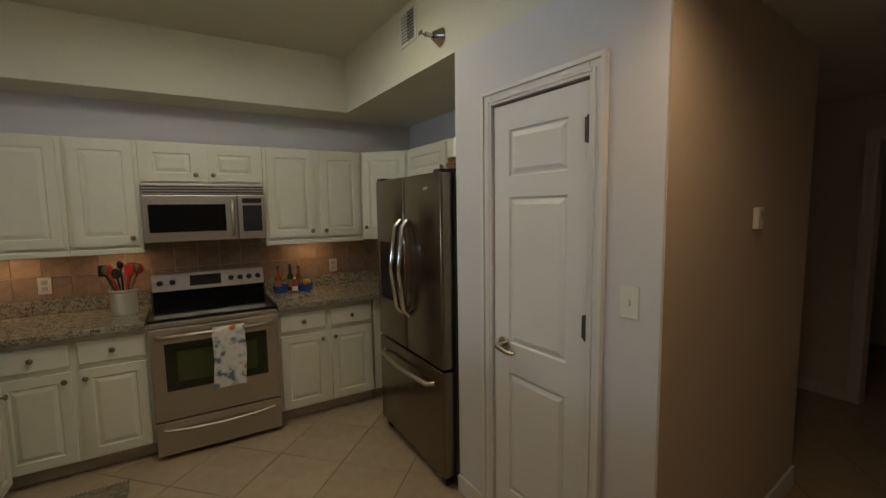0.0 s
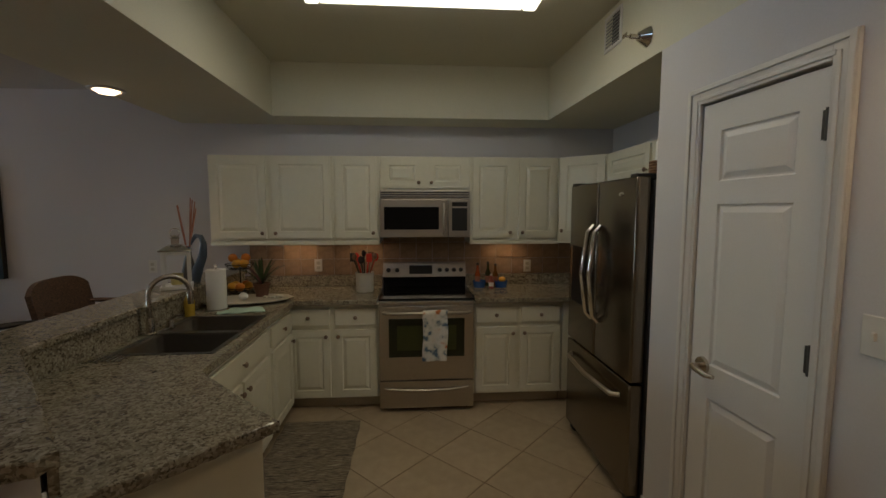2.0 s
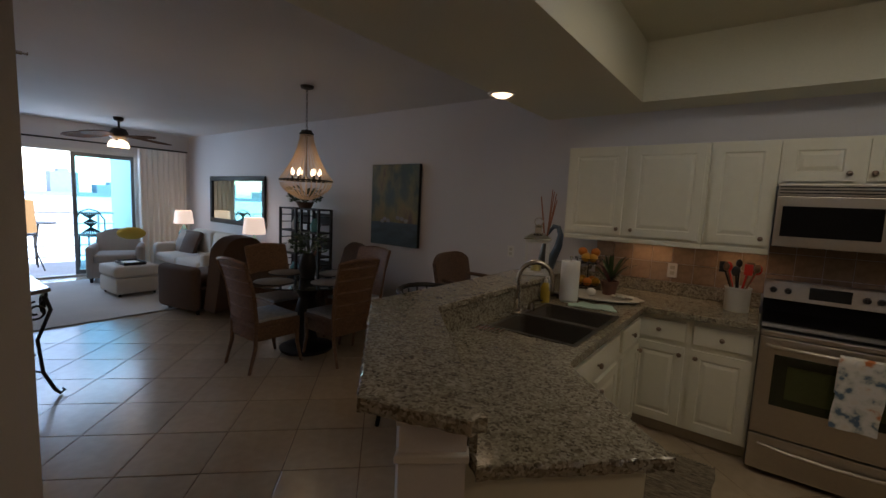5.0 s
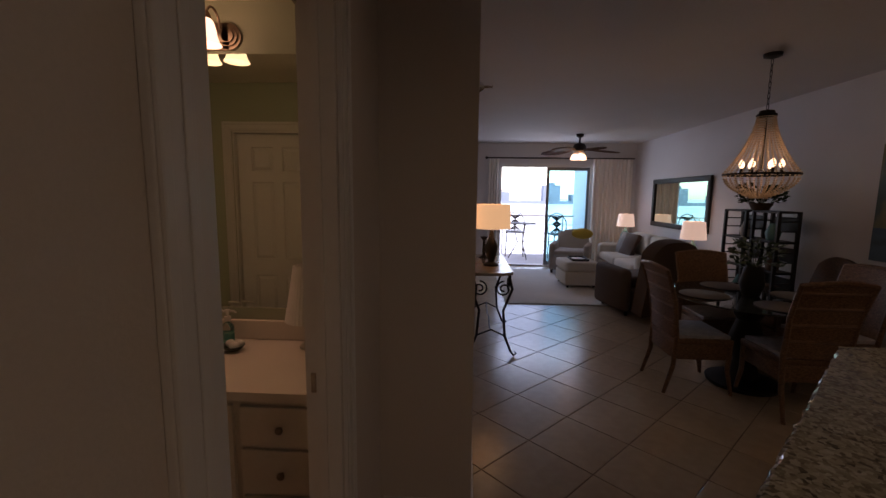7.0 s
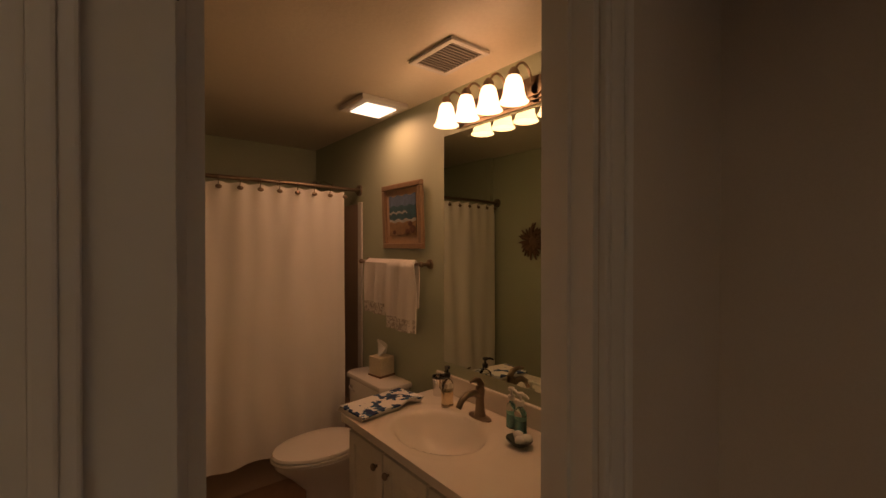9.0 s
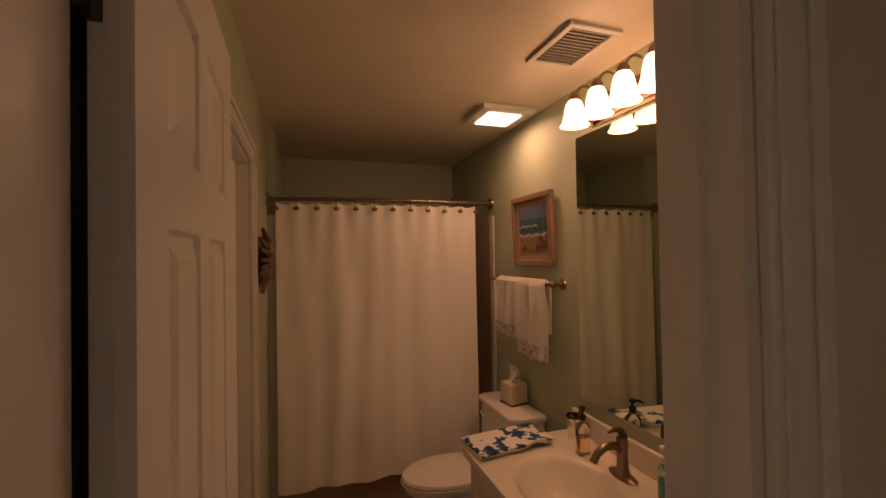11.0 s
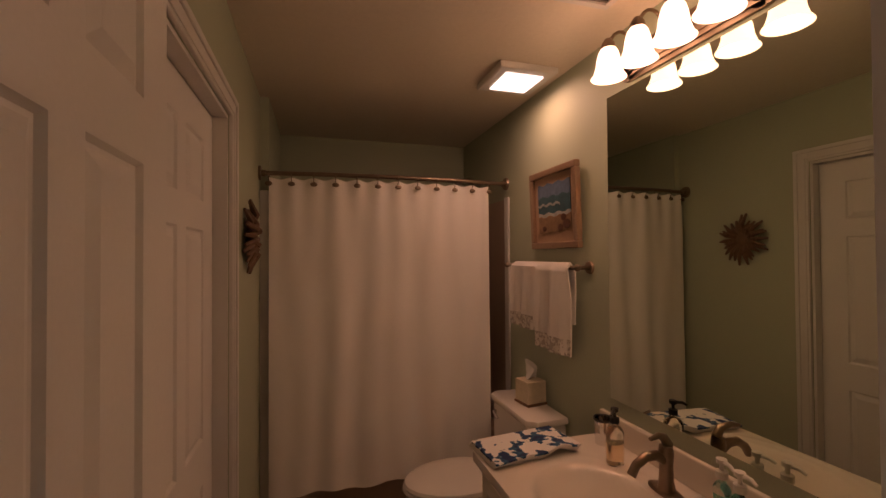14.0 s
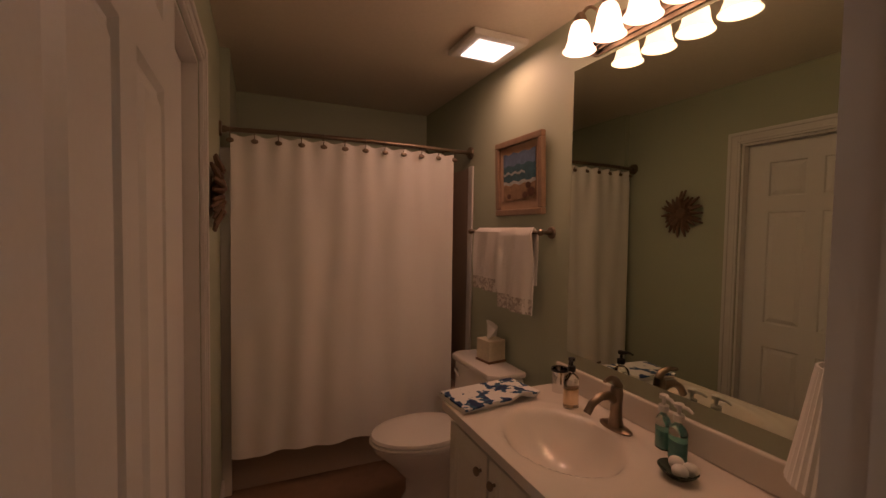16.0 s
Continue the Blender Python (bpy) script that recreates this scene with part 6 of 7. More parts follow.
for x0, x1, y0, y1 in ((-0.2, 0.2, -0.14, -0.13), (-0.2, 0.2, 0.13, 0.14), (-0.2, -0.19, -0.13, 0.13), (0.19, 0.2, -0.13, 0.13)):
    box(bm, x0, x1, y0, y1, 0.012, 0.04)
part("tray", bm, BLACKWOOD, ob)
bm = nb()
box(bm, -0.1, 0.12, -0.09, 0.08, 0.013, 0.03, 0.002)
part("magazine", bm, PAPER, ob)
ob = thing("area_rug", pose(-8.0, -2.0, 0.0), "pale cream shag rug in the sitting area", "rug")
bm = nb()
sheet(bm, 60, 40, lambda u, v: (-1.45 + 2.9 * u + 0.006 * math.sin(40 * v), -1.0 + 2.0 * v, 0.014 + 0.004 * noise.noise((u * 43.7, v * 31.3, 0.5))), 0.006)
part("shag_sheet", bm, RUGPALE, ob, "", True)

# console table with scrolled legs
ob = thing("console_table", pose(-5.05, -3.33, 0), "wrought iron console table with scrolled legs and stone top", "console table")
bm = nb()
prism(bm, [(-0.62, 0.19), (-0.62, -0.20), (0.62, -0.20), (0.62, 0.10), (0.55, 0.19)], 0.80, 0.83, 0.006)
part("tabletop", bm, shader("polished_stone_top", (0.30, 0.25, 0.20), 0.12, vary=0.2, grain=20), ob)
bm = nb()
for y in (-0.17, 0.16):
    box(bm, -0.58, 0.58, y - 0.01, y + 0.01, 0.775, 0.80)
part("apron", bm, IRON, ob)


def scroll(cx, cz, r0, turns, start, sign, x_or_y, fixed):
    pts = []
    n = int(16 * turns)
    for k in range(n + 1):
        a = start + sign * 2 * math.pi * k / 16
        r = r0 * (1 - 0.75 * k / n)
        u, z = cx + r * math.cos(a), cz + r * math.sin(a)
        pts.append((u, fixed, z) if x_or_y == "x" else (fixed, u, z))
    return pts


for x in (-0.52, 0.52):
    for y, s in ((0.16, 1), (-0.17, -1)):
        bm = nb()
        tube(bm, [(x, y, 0.775), (x, y + s * 0.03, 0.66), (x, y - s * 0.05, 0.45), (x, y - s * 0.03, 0.2), (x, y + s * 0.03, 0.05), (x, y + s * 0.06, 0.012), (x, y + s * 0.085, 0.03), (x, y + s * 0.07, 0.05)], [0.014, 0.013, 0.012, 0.012, 0.013, 0.012, 0.009, 0.006], 8)
        part("leg", bm, IRON, ob, "", True)
        bm = nb()
        tube(bm, scroll(y - s * 0.05, 0.66, 0.075, 1.6, 1.57, s, "y", x), 0.008, 7)
        part("scroll", bm, IRON, ob, "", True)
        bm = nb()
        tube(bm, scroll(x - 0.09 * (1 if x > 0 else -1), 0.68, 0.085, 1.6, 0.0 if x > 0 else 3.14, -1 if x < 0 else 1, "x", y), 0.008, 7)
        part("scroll", bm, IRON, ob, "", True)
    bm = nb()
    tube(bm, [(x, -0.14, 0.2), (x, 0.0, 0.26), (x, 0.13, 0.2)], 0.008, 7)
    part("stretcher", bm, IRON, ob, "", True)
bm = nb()
tube(bm, [(-0.52, 0, 0.26), (-0.25, 0, 0.2), (0, 0, 0.24), (0.25, 0, 0.2), (0.52, 0, 0.26)], 0.009, 7)
part("stretcher", bm, IRON, ob, "", True)
ob = thing("console_lamp", pose(-4.85, -3.33, 0.831), "dark urn lamp with a lit cream drum shade on the console", "table lamp")
bm = nb()
lathe(bm, [(0, 0), (0.075, 0), (0.075, 0.02), (0.03, 0.04), (0.055, 0.12), (0.065, 0.2), (0.03, 0.28), (0.015, 0.36), (0, 0.36)])
part("base", bm, BLACKWOOD, ob, "", True)
bm = nb()
lathe(bm, [(0.19, 0.38), (0.18, 0.62), (0.176, 0.62), (0.186, 0.38)], seg=40)
part("shade", bm, SHADELOW, ob, "glowing cream drum shade", True).visible_shadow = False
ob = thing("console_vase", pose(-5.4, -3.38, 0.831), "dark iron candle stand on the console", "candle holder")
bm = nb()
lathe(bm, [(0, 0), (0.06, 0), (0.02, 0.03), (0.015, 0.2), (0.05, 0.24), (0, 0.25)])
part("stand", bm, IRON, ob, "", True)

# ceiling fan
BLADE = shader("dark_woven_blade", (0.10, 0.05, 0.028), 0.7, vary=0.25, grain=60, bump=0.4, spec=0.15)
ob = thing("ceiling_fan", pose(-8.50, -1.57, 0), "bronze ceiling fan with woven leaf blades and lit glass bowls", "ceiling fan")
bm = nb()
lathe(bm, [(0, LIVE - 0.001), (0.07, LIVE - 0.001), (0.06, LIVE - 0.05), (0.015, LIVE - 0.07), (0.015, 2.50), (0.09, 2.48), (0.12, 2.42), (0.12, 2.36), (0.07, 2.32), (0, 2.32)])
part("motor", bm, IRON, ob, "", True)
for k in range(5):
    a = 2 * math.pi * k / 5 + 0.35
    bm = nb()
    prof = [(0.16, 0.035), (0.28, 0.085), (0.42, 0.12), (0.56, 0.11), (0.68, 0.065), (0.74, 0.0)]
    poly = [(r, w) for r, w in prof] + [(r, -w) for r, w in prof[-2::-1]]
    prism(bm, poly, -0.006, 0.006)
    box(bm, 0.09, 0.2, -0.02, 0.02, -0.012, -0.004)
    part("blade", bm, BLADE, ob, "", False, pose(0, 0, 2.385, 14, 4, math.degrees(a)))
for k in range(3):
    a = 2 * math.pi * k / 3
    bm = nb()
    lathe(bm, [(0.02, 2.31), (0.05, 2.29), (0.075, 2.23), (0.07, 2.2), (0, 2.2)], (0.08 * math.cos(a), 0.08 * math.sin(a), 0), 16)
    part("light_bowl", bm, BULB, ob, "glowing glass bowl", True).visible_shadow = False

# slider curtain and pole
ob = thing("curtain_pole", pose(-9.86, 0, 2.345), "dark iron curtain pole over the slider", "curtain rod")
bm = nb()
rod(bm, (0, -3.15, 0), (0, -0.06, 0), 0.014)
ball(bm, (0, -3.17, 0), 0.03)
part("pole", bm, IRON, ob, "", True)
for y in (-3.0, -0.2):
    bm = nb()
    box(bm, -0.06, 0, y - 0.01, y + 0.01, -0.012, 0.012)
    part("bracket", bm, IRON, ob)
for y0, y1 in ((-0.92, -0.10), (-3.12, -2.9)):
    ob = thing("drape", pose(-9.83, 0, 0), "off-white drape gathered beside the slider", "curtain", "slider curtains")
    n = 9 if y0 > -1 else 4
    bm = nb()
    sheet(bm, 80, 12, lambda u, v: (0.035 * math.sin(u * 2 * math.pi * n) * (0.6 + 0.4 * v), y0 + (y1 - y0) * u, 2.325 - 2.31 * v), 0.004)
    part("cloth", bm, DRAPE, ob, "", True)


# balcony furniture
def patio_chair(m, h):
    ob = thing("patio_chair", m, "black cast iron patio chair with a lattice back", "patio chair", "patio chairs")
    bm = nb()
    box(bm, -0.24, 0.24, -0.22, 0.22, h, h + 0.03, 0.01)
    part("seat", bm, IRON, ob)
    for s in (-1, 1):
        for y in (-0.2, 0.2):
            bm = nb()
            rod(bm, (s * 0.23, y, 0), (s * 0.21, y, h), 0.013)
            part("leg", bm, IRON, ob)
    bm = nb()
    tube(bm, [(-0.23, 0.21, h), (-0.25, 0.26, h + 0.3), (-0.15, 0.29, h + 0.48), (0, 0.30, h + 0.53), (0.15, 0.29, h + 0.48), (0.25, 0.26, h + 0.3), (0.23, 0.21, h)], 0.013, 7)
    part("back_frame", bm, IRON, ob, "", True)
    for k in range(9):
        x = -0.19 + 0.0475 * k
        bm = nb()
        tube(bm, [(x, 0.22, h + 0.02), (-x * 0.6, 0.26, h + 0.25), (x * 0.9, 0.285, h + 0.46)], 0.011, 6)
        part("lattice_bar", bm, IRON, ob, "", True)
    return ob


pc = patio_chair(pose(-11.2, -1.25, -0.03, 0, 0, 98), 0.62)
copy_thing(pc, pose(-11.78, -2.3, -0.03, 0, 0, 84))
ob = thing("patio_table", pose(-11.3, -2.2, -0.03), "tall black iron bistro table on the balcony", "patio table")
bm = nb()
lathe(bm, [(0, 0.88), (0.36, 0.88), (0.365, 0.89), (0.36, 0.90), (0, 0.90)], seg=32)
part("top", bm, IRON, ob, "", True)
for k in range(3):
    a = 2 * math.pi * k / 3 + 0.4
    bm = nb()
    tube(bm, [(0.3 * math.cos(a), 0.3 * math.sin(a), 0), (0.08 * math.cos(a), 0.08 * math.sin(a), 0.4), (0.2 * math.cos(a), 0.2 * math.sin(a), 0.88)], 0.012, 7)
    part("leg", bm, IRON, ob, "", True)

# ---- bathroom ----
lamp("fan_bulb", "AREA", (-2.44, -5.815, 2.39), 0.37, (1.0, 0.60, 0.38), 0.2)

ob = thing("vanity", pose(-2.655, -5.45, 0, 0, 0, EAST), "cream painted vanity with bronze knobs under a moulded sink top", "vanity")
VW, VD, VZ = 1.35, 0.57, 0.745
bm = nb()
box(bm, 0.012, VW - 0.006, -VD + 0.02, -0.004, 0.10, 0.56, 0.002)
for x0, x1, y0, y1 in ((0.012, VW - 0.006, -VD + 0.02, -VD + 0.036), (0.012, VW - 0.006, -0.020, -0.004), (0.012, 0.030, -VD + 0.036, -0.020), (VW - 0.024, VW - 0.006, -VD + 0.036, -0.020)):
    box(bm, x0, x1, y0, y1, 0.56, VZ)
part("body", bm, VANITYPAINT, ob)
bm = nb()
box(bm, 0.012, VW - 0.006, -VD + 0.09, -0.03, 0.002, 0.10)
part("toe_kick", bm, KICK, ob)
for x0, x1, kx in ((0.03, 0.33, 0.29), (0.345, 0.645, 0.385), (0.66, 0.96, 0.92)):
    bm = nb()
    panelled(bm, x0, x1, 0.13, 0.71, -VD, -VD + 0.019, [(x0 + 0.045, x1 - 0.045, 0.18, 0.66)])
    dr = part("door", bm, VANITYPAINT, ob)
    knob(dr, kx, 0.64, -VD)
for z0, z1 in ((0.13, 0.33), (0.345, 0.53), (0.545, 0.71)):
    bm = nb()
    box(bm, 0.99, 1.32, -VD, -VD + 0.019, z0, z1, 0.004)
    dr = part("drawer_front", bm, VANITYPAINT, ob)
    knob(dr, 1.155, (z0 + z1) / 2, -VD)


def basin_top():
    """Moulded top: a slab whose surface dips smoothly into an oval basin."""
    bm = nb()
    x0, x1, y0, y1, cx, cy, ax, ay = -2.655, -2.06, -5.452, -4.105, -2.315, -5.02, 0.185, 0.235
    nx, ny = 46, 92

    def z(x, y):
        q = math.hypot((x - cx) / ax, (y - cy) / ay)
        if q < 1.0:
            return 0.782 - 0.145 * (1 - q ** 2.3) - 0.004
        ring = math.exp(-((q - 1.32) / 0.05) ** 2) * 0.0025
        return 0.782 + ring - 0.004 * max(0, 1 - (q - 1) / 0.1)
    vs = [[bm.verts.new((x0 + (x1 - x0) * i / nx, y0 + (y1 - y0) * j / ny, z(x0 + (x1 - x0) * i / nx, y0 + (y1 - y0) * j / ny))) for j in range(ny + 1)] for i in range(nx + 1)]
    for i in range(nx):
        for j in range(ny):
            bm.faces.new((vs[i][j], vs[i + 1][j], vs[i + 1][j + 1], vs[i][j + 1]))
    edge = [vs[i][0] for i in range(nx + 1)] + [vs[nx][j] for j in range(1, ny + 1)] + [vs[i][ny] for i in range(nx - 1, -1, -1)] + [vs[0][j] for j in range(ny - 1, 0, -1)]
    low = [bm.verts.new((v.co.x, v.co.y, 0.747)) for v in edge]
    n = len(edge)
    for i in range(n):
        bm.faces.new((edge[i], low[i], low[(i + 1) % n], edge[(i + 1) % n]))
    return bm


top = thing("moulded_basin_counter", pose(0, 0, 0), "glossy cream moulded marble top with an oval basin", "vanity top")
part("basin", basin_top(), MARBLE, top, "", True)
bm = nb()
box(bm, -2.656, -2.634, -5.452, -4.105, 0.783, 0.885, 0.006)
part("backsplash", bm, MARBLE, top)
bm = nb()
lathe(bm, [(0, 0.0), (0.028, 0.0), (0.026, 0.007), (0.014, 0.005), (0, 0.005)], (-2.335, -5.0, 0.637))
part("drain", bm, BRONZE, top, "bronze drain", True)

ob = thing("bath_faucet", pose(-2.545, -5.0, 0.782), "brushed bronze single-lever faucet on the vanity top", "faucet")
bm = nb()
lathe(bm, [(0, 0), (0.031, 0), (0.031, 0.006), (0.026, 0.012), (0, 0.012)], sy=2.3)
part("base_plate", bm, BRONZE, ob, "", True)
bm = nb()
lathe(bm, [(0.028, 0.01), (0.022, 0.04), (0.02, 0.09), (0.023, 0.125), (0.02, 0.15), (0, 0.155)])
part("body", bm, BRONZE, ob, "", True)
bm = nb()
tube(bm, [(0, 0, 0.10), (0.04, 0, 0.125), (0.08, 0, 0.125), (0.115, 0, 0.105), (0.135, 0, 0.075)], [0.017, 0.016, 0.015, 0.014, 0.014], 12)
part("spout", bm, BRONZE, ob, "", True)
bm = nb()
tube(bm, [(-0.01, 0, 0.15), (0.01, 0, 0.178), (0.04, 0.01, 0.19), (0.075, 0.015, 0.185)], [0.016, 0.014, 0.010, 0.006], 10)
part("lever", bm, BRONZE, ob, "", True)

# mirror and lights over the vanity
bm = nb()
box(bm, BX0 + 0.001, BX0 + 0.007, -5.40, -4.11, 0.945, 2.197)
tagged(part("vanity_mirror", bm, MIRROR), "large frameless mirror above the vanity backsplash", "mirror")
ob = thing("vanity_light", pose(BX0, -5.0, 2.275), "bronze four-light bath bar with lit bell shades", "wall light")
bm = nb()
rod(bm, (0.001, -0.26, 0), (0.012, -0.26, 0), 0.062, 0.06, 28)
rod(bm, (0.001, 0.26, 0), (0.012, 0.26, 0), 0.062, 0.06, 28)
box(bm, 0.001, 0.012, -0.26, 0.26, -0.062, 0.062)
for k, h in enumerate((0.045, 0.030)):
    x0 = 0.012 + k * 0.008
    box(bm, x0, x0 + 0.008, -0.27, 0.27, -h, h, 0.003)
    rod(bm, (x0, -0.26, 0), (x0 + 0.008, -0.26, 0), h, seg=24)
    rod(bm, (x0, 0.26, 0), (x0 + 0.008, 0.26, 0), h, seg=24)
part("back_plate", bm, BRONZE, ob, "stepped bronze back plate", True)
for y in (-0.225, -0.075, 0.075, 0.225):
    bm = nb()
    pts = [(0.02, y, 0.0)] + [(0.075 - 0.055 * math.cos(a), y, 0.03 + 0.075 * math.sin(a)) for a in [math.pi * k / 10 for k in range(0, 10)]] + [(0.135, y, 0.05)]
    tube(bm, pts, 0.006, 8)
    lathe(bm, [(0, 0.07), (0.012, 0.068), (0.024, 0.05), (0.026, 0.03), (0, 0.03)], (0.135, y, 0))
    arm = part("arm", bm, BRONZE, ob, "", True)
    bm = nb()
    lathe(bm, [(0.026, 0.032), (0.034, 0.02), (0.042, -0.01), (0.046, -0.04), (0.054, -0.065), (0.064, -0.078), (0.060, -0.078), (0.05, -0.062), (0.04, -0.01), (0.02, 0.02), (0, 0.022)], (0.135, y, 0))
    part("shade", bm, SHADE, arm, "glowing frosted glass bell shade", True).visible_shadow = False
    lamp("vanity_bulb", "SPOT", (BX0 + 0.135, -5.0 + y, 2.215), 0.22, (1.0, 0.66, 0.40), 0.03, spot=150)

# ceiling fittings
SLAT = shader("grey_vent_metal", (0.22, 0.2, 0.18), 0.5, 0.3)
ob = thing("ceiling_vent", pose(-2.38, -5.035, BATH), "white square ceiling air vent with slats", "vent")
bm = nb()
for x0, x1, y0, y1 in ((-0.11, 0.11, -0.155, -0.13), (-0.11, 0.11, 0.13, 0.155), (-0.11, -0.085, -0.13, 0.13), (0.085, 0.11, -0.13, 0.13)):
    box(bm, x0, x1, y0, y1, -0.014, -0.001, 0.003)
part("frame", bm, TRIM, ob)
# Black sheet in place of the unlit duct above the slats.
bm = nb()
box(bm, -0.085, 0.085, -0.13, 0.13, -0.003, -0.001)
part("backing", bm, BLACK, ob)
for k in range(12):
    bm = nb()
    y = -0.12 + k * 0.0215
    prism(bm, [(-0.085, y), (0.085, y), (0.085, y + 0.009), (-0.085, y + 0.009)], -0.012, -0.004)
    part("slat", bm, SLAT, ob)
ob = thing("exhaust_fan_light", pose(-2.44, -5.815, BATH), "white ceiling exhaust fan with a lit square lens", "exhaust fan")
bm = nb()
prism(bm, [(-0.15, -0.15), (0.15, -0.15), (0.15, 0.15), (-0.15, 0.15)], -0.035, -0.001, 0.01)
part("housing", bm, PLASTICWHITE, ob)
bm = nb()
box(bm, -0.098, 0.098, -0.10, 0.10, -0.043, -0.034, 0.003)
part("lens", bm, LIGHTLENS, ob, "glowing white lens").visible_shadow = False

# tub, surround, rod and curtain
TY = -6.47
bm = nb()
x0, x1, y0, y1 = BX0 + 0.003, BX1 - 0.003, -7.217, TY
rings = []
for inset, z in ((0, 0.002), (0, 0.40), (0.012, 0.412), (0.07, 0.412), (0.09, 0.39), (0.14, 0.12), (0.2, 0.08)):
    rings.append([bm.verts.new(p) for p in ((x0 + inset, y0 + inset, z), (x1 - inset, y0 + inset, z), (x1 - inset, y1 - inset, z), (x0 + inset, y1 - inset, z))])
for a, b in zip(rings, rings[1:]):
    for i in range(4):
        bm.faces.new((a[i], a[(i + 1) % 4], b[(i + 1) % 4], b[i]))
bm.faces.new(rings[-1])
tagged(part("bathtub", bm, shader("tan_acrylic_tub", (0.44, 0.34, 0.27), 0.2, vary=0.03)), "tan alcove bathtub behind the shower curtain", "bathtub")
bm = nb()
box(bm, BX0 + 0.001, BX0 + 0.006, -7.215, -6.41, 0.413, 1.90)
box(bm, BX1 - 0.054, BX1 - 0.049, -7.210, -6.46, 0.414, 1.90)
box(bm, BX0 + 0.006, BX1 - 0.055, -7.217, -7.211, 0.413, 1.90)
setting("tub_surround", bm, TUBWALL, "tan shower wall panels", "shower wall")
bm = nb()
box(bm, BX0 + 0.001, BX0 + 0.014, -6.41, -6.35, 0.0, 1.91, 0.004)
box(bm, BX1 - 0.050, BX1 - 0.001, -6.454, -6.43, 0.0, 1.91, 0.004)
setting("trim_tub", bm, TRIM, "pale trim strip at the edge of the shower panels", "trim")
ob = thing("shower_rod", pose(0, -6.40, 2.0), "brushed metal curtain rod with round flanges", "curtain rod")
bm = nb()
tube(bm, [(BX0 + 0.02, 0, 0), (-2.3, 0.03, 0.002), (-1.92, 0.04, 0.003), (-1.5, 0.03, 0.002), (BX1 - 0.02, 0, 0)], 0.0125, 10)
part("rod", bm, BRONZE, ob, "", True)
for x, s in ((BX0 + 0.001, 1), (BX1 - 0.001, -1)):
    bm = nb()
    rod(bm, (x, 0, 0), (x + s * 0.012, 0, 0), 0.042, 0.038, 22)
    rod(bm, (x + s * 0.012, 0, 0), (x + s * 0.035, 0, 0), 0.018, seg=16)
    part("flange", bm, BRONZE, ob, "", True)


def curtain_at(u, v):
    """Pinched at the rings along the top, opening into a few broad uneven folds below."""
    x = -1.232 - 1.30 * u
    pinch = math.exp(-v * 9)
    y = -6.405 + 0.04 * (1 - (2 * u - 1) ** 2) + 0.012 * v
    y += 0.008 * math.cos(u * 2 * math.pi * 11) * pinch
    w = u + 0.018 * math.sin(5 * v + 9 * u)
    broad = 0.55 * math.sin(w * 27 + 0.8) + 0.45 * math.sin(w * 43 + 2.1) + 0.35 * math.sin(w * 11)
    y += 0.021 * broad * (1 - pinch) * (0.5 + 0.6 * v) + 0.0035 * noise.noise((u * 16, v * 9, 1.7))
    scallop = 0.010 * (0.5 - 0.5 * math.cos(u * 2 * math.pi * 11)) * (1 - v)
    hem = 0.012 * math.sin(u * 21) * v
    return (x, y, 1.978 - scallop - (1.745 + hem) * v)


ob = thing("shower_curtain", pose(0, 0, 0), "white waffle-weave shower curtain hanging in soft folds", "shower curtain")
bm = nb()
sheet(bm, 150, 40, curtain_at, 0.003)
part("cloth", bm, CURTAINCLOTH, ob, "", True)
for k in range(12):
    bm = nb()
    u = k / 11
    x = -1.232 - 1.30 * u
    yy = -6.40 + 0.04 * (1 - (2 * u - 1) ** 2)
    tube(bm, [(x, yy + 0.022 * math.cos(a), 1.985 + 0.03 * math.sin(a)) for a in [2 * math.pi * q / 12 for q in range(12)]], 0.0025, 6, True)
    ball(bm, (x, yy + 0.018, 1.942), (0.019, 0.004, 0.013), 12)
    part("ring", bm, BRONZE, ob, "round bronze curtain ring", True)
ob = thing("shower_fixture", pose(BX0 + 0.006, -6.85, 2.08), "chrome shower head on a bent arm", "shower head")
bm = nb()
tube(bm, [(0, 0, 0), (0.08, 0, 0.03), (0.14, 0, 0.01)], 0.009, 8)
lathe(bm, [(0, 0.03), (0.015, 0.03), (0.045, -0.02), (0, -0.022)], (0.16, 0, -0.005))
part("head", bm, CHROME, ob, "", True)
bm = nb()
rod(bm, (0.001, 0, 0), (0.008, 0, 0), 0.03, 0.022, 18)
part("flange", bm, CHROME, ob, "", True)
ob = thing("tub_valve", pose(BX0 + 0.007, -6.85, 0.95), "dark round shower valve with a lever", "shower valve")
bm = nb()
rod(bm, (0, 0, 0), (0.012, 0, 0), 0.08, 0.075, 28)
part("plate", bm, BRONZE, ob, "", True)
bm = nb()
rod(bm, (0.012, 0, 0), (0.06, 0, 0), 0.022, 0.018)
tube(bm, [(0.05, 0, 0), (0.055, 0.04, -0.02), (0.05, 0.08, -0.03)], 0.008)
part("lever", bm, BRONZE, ob, "", True)

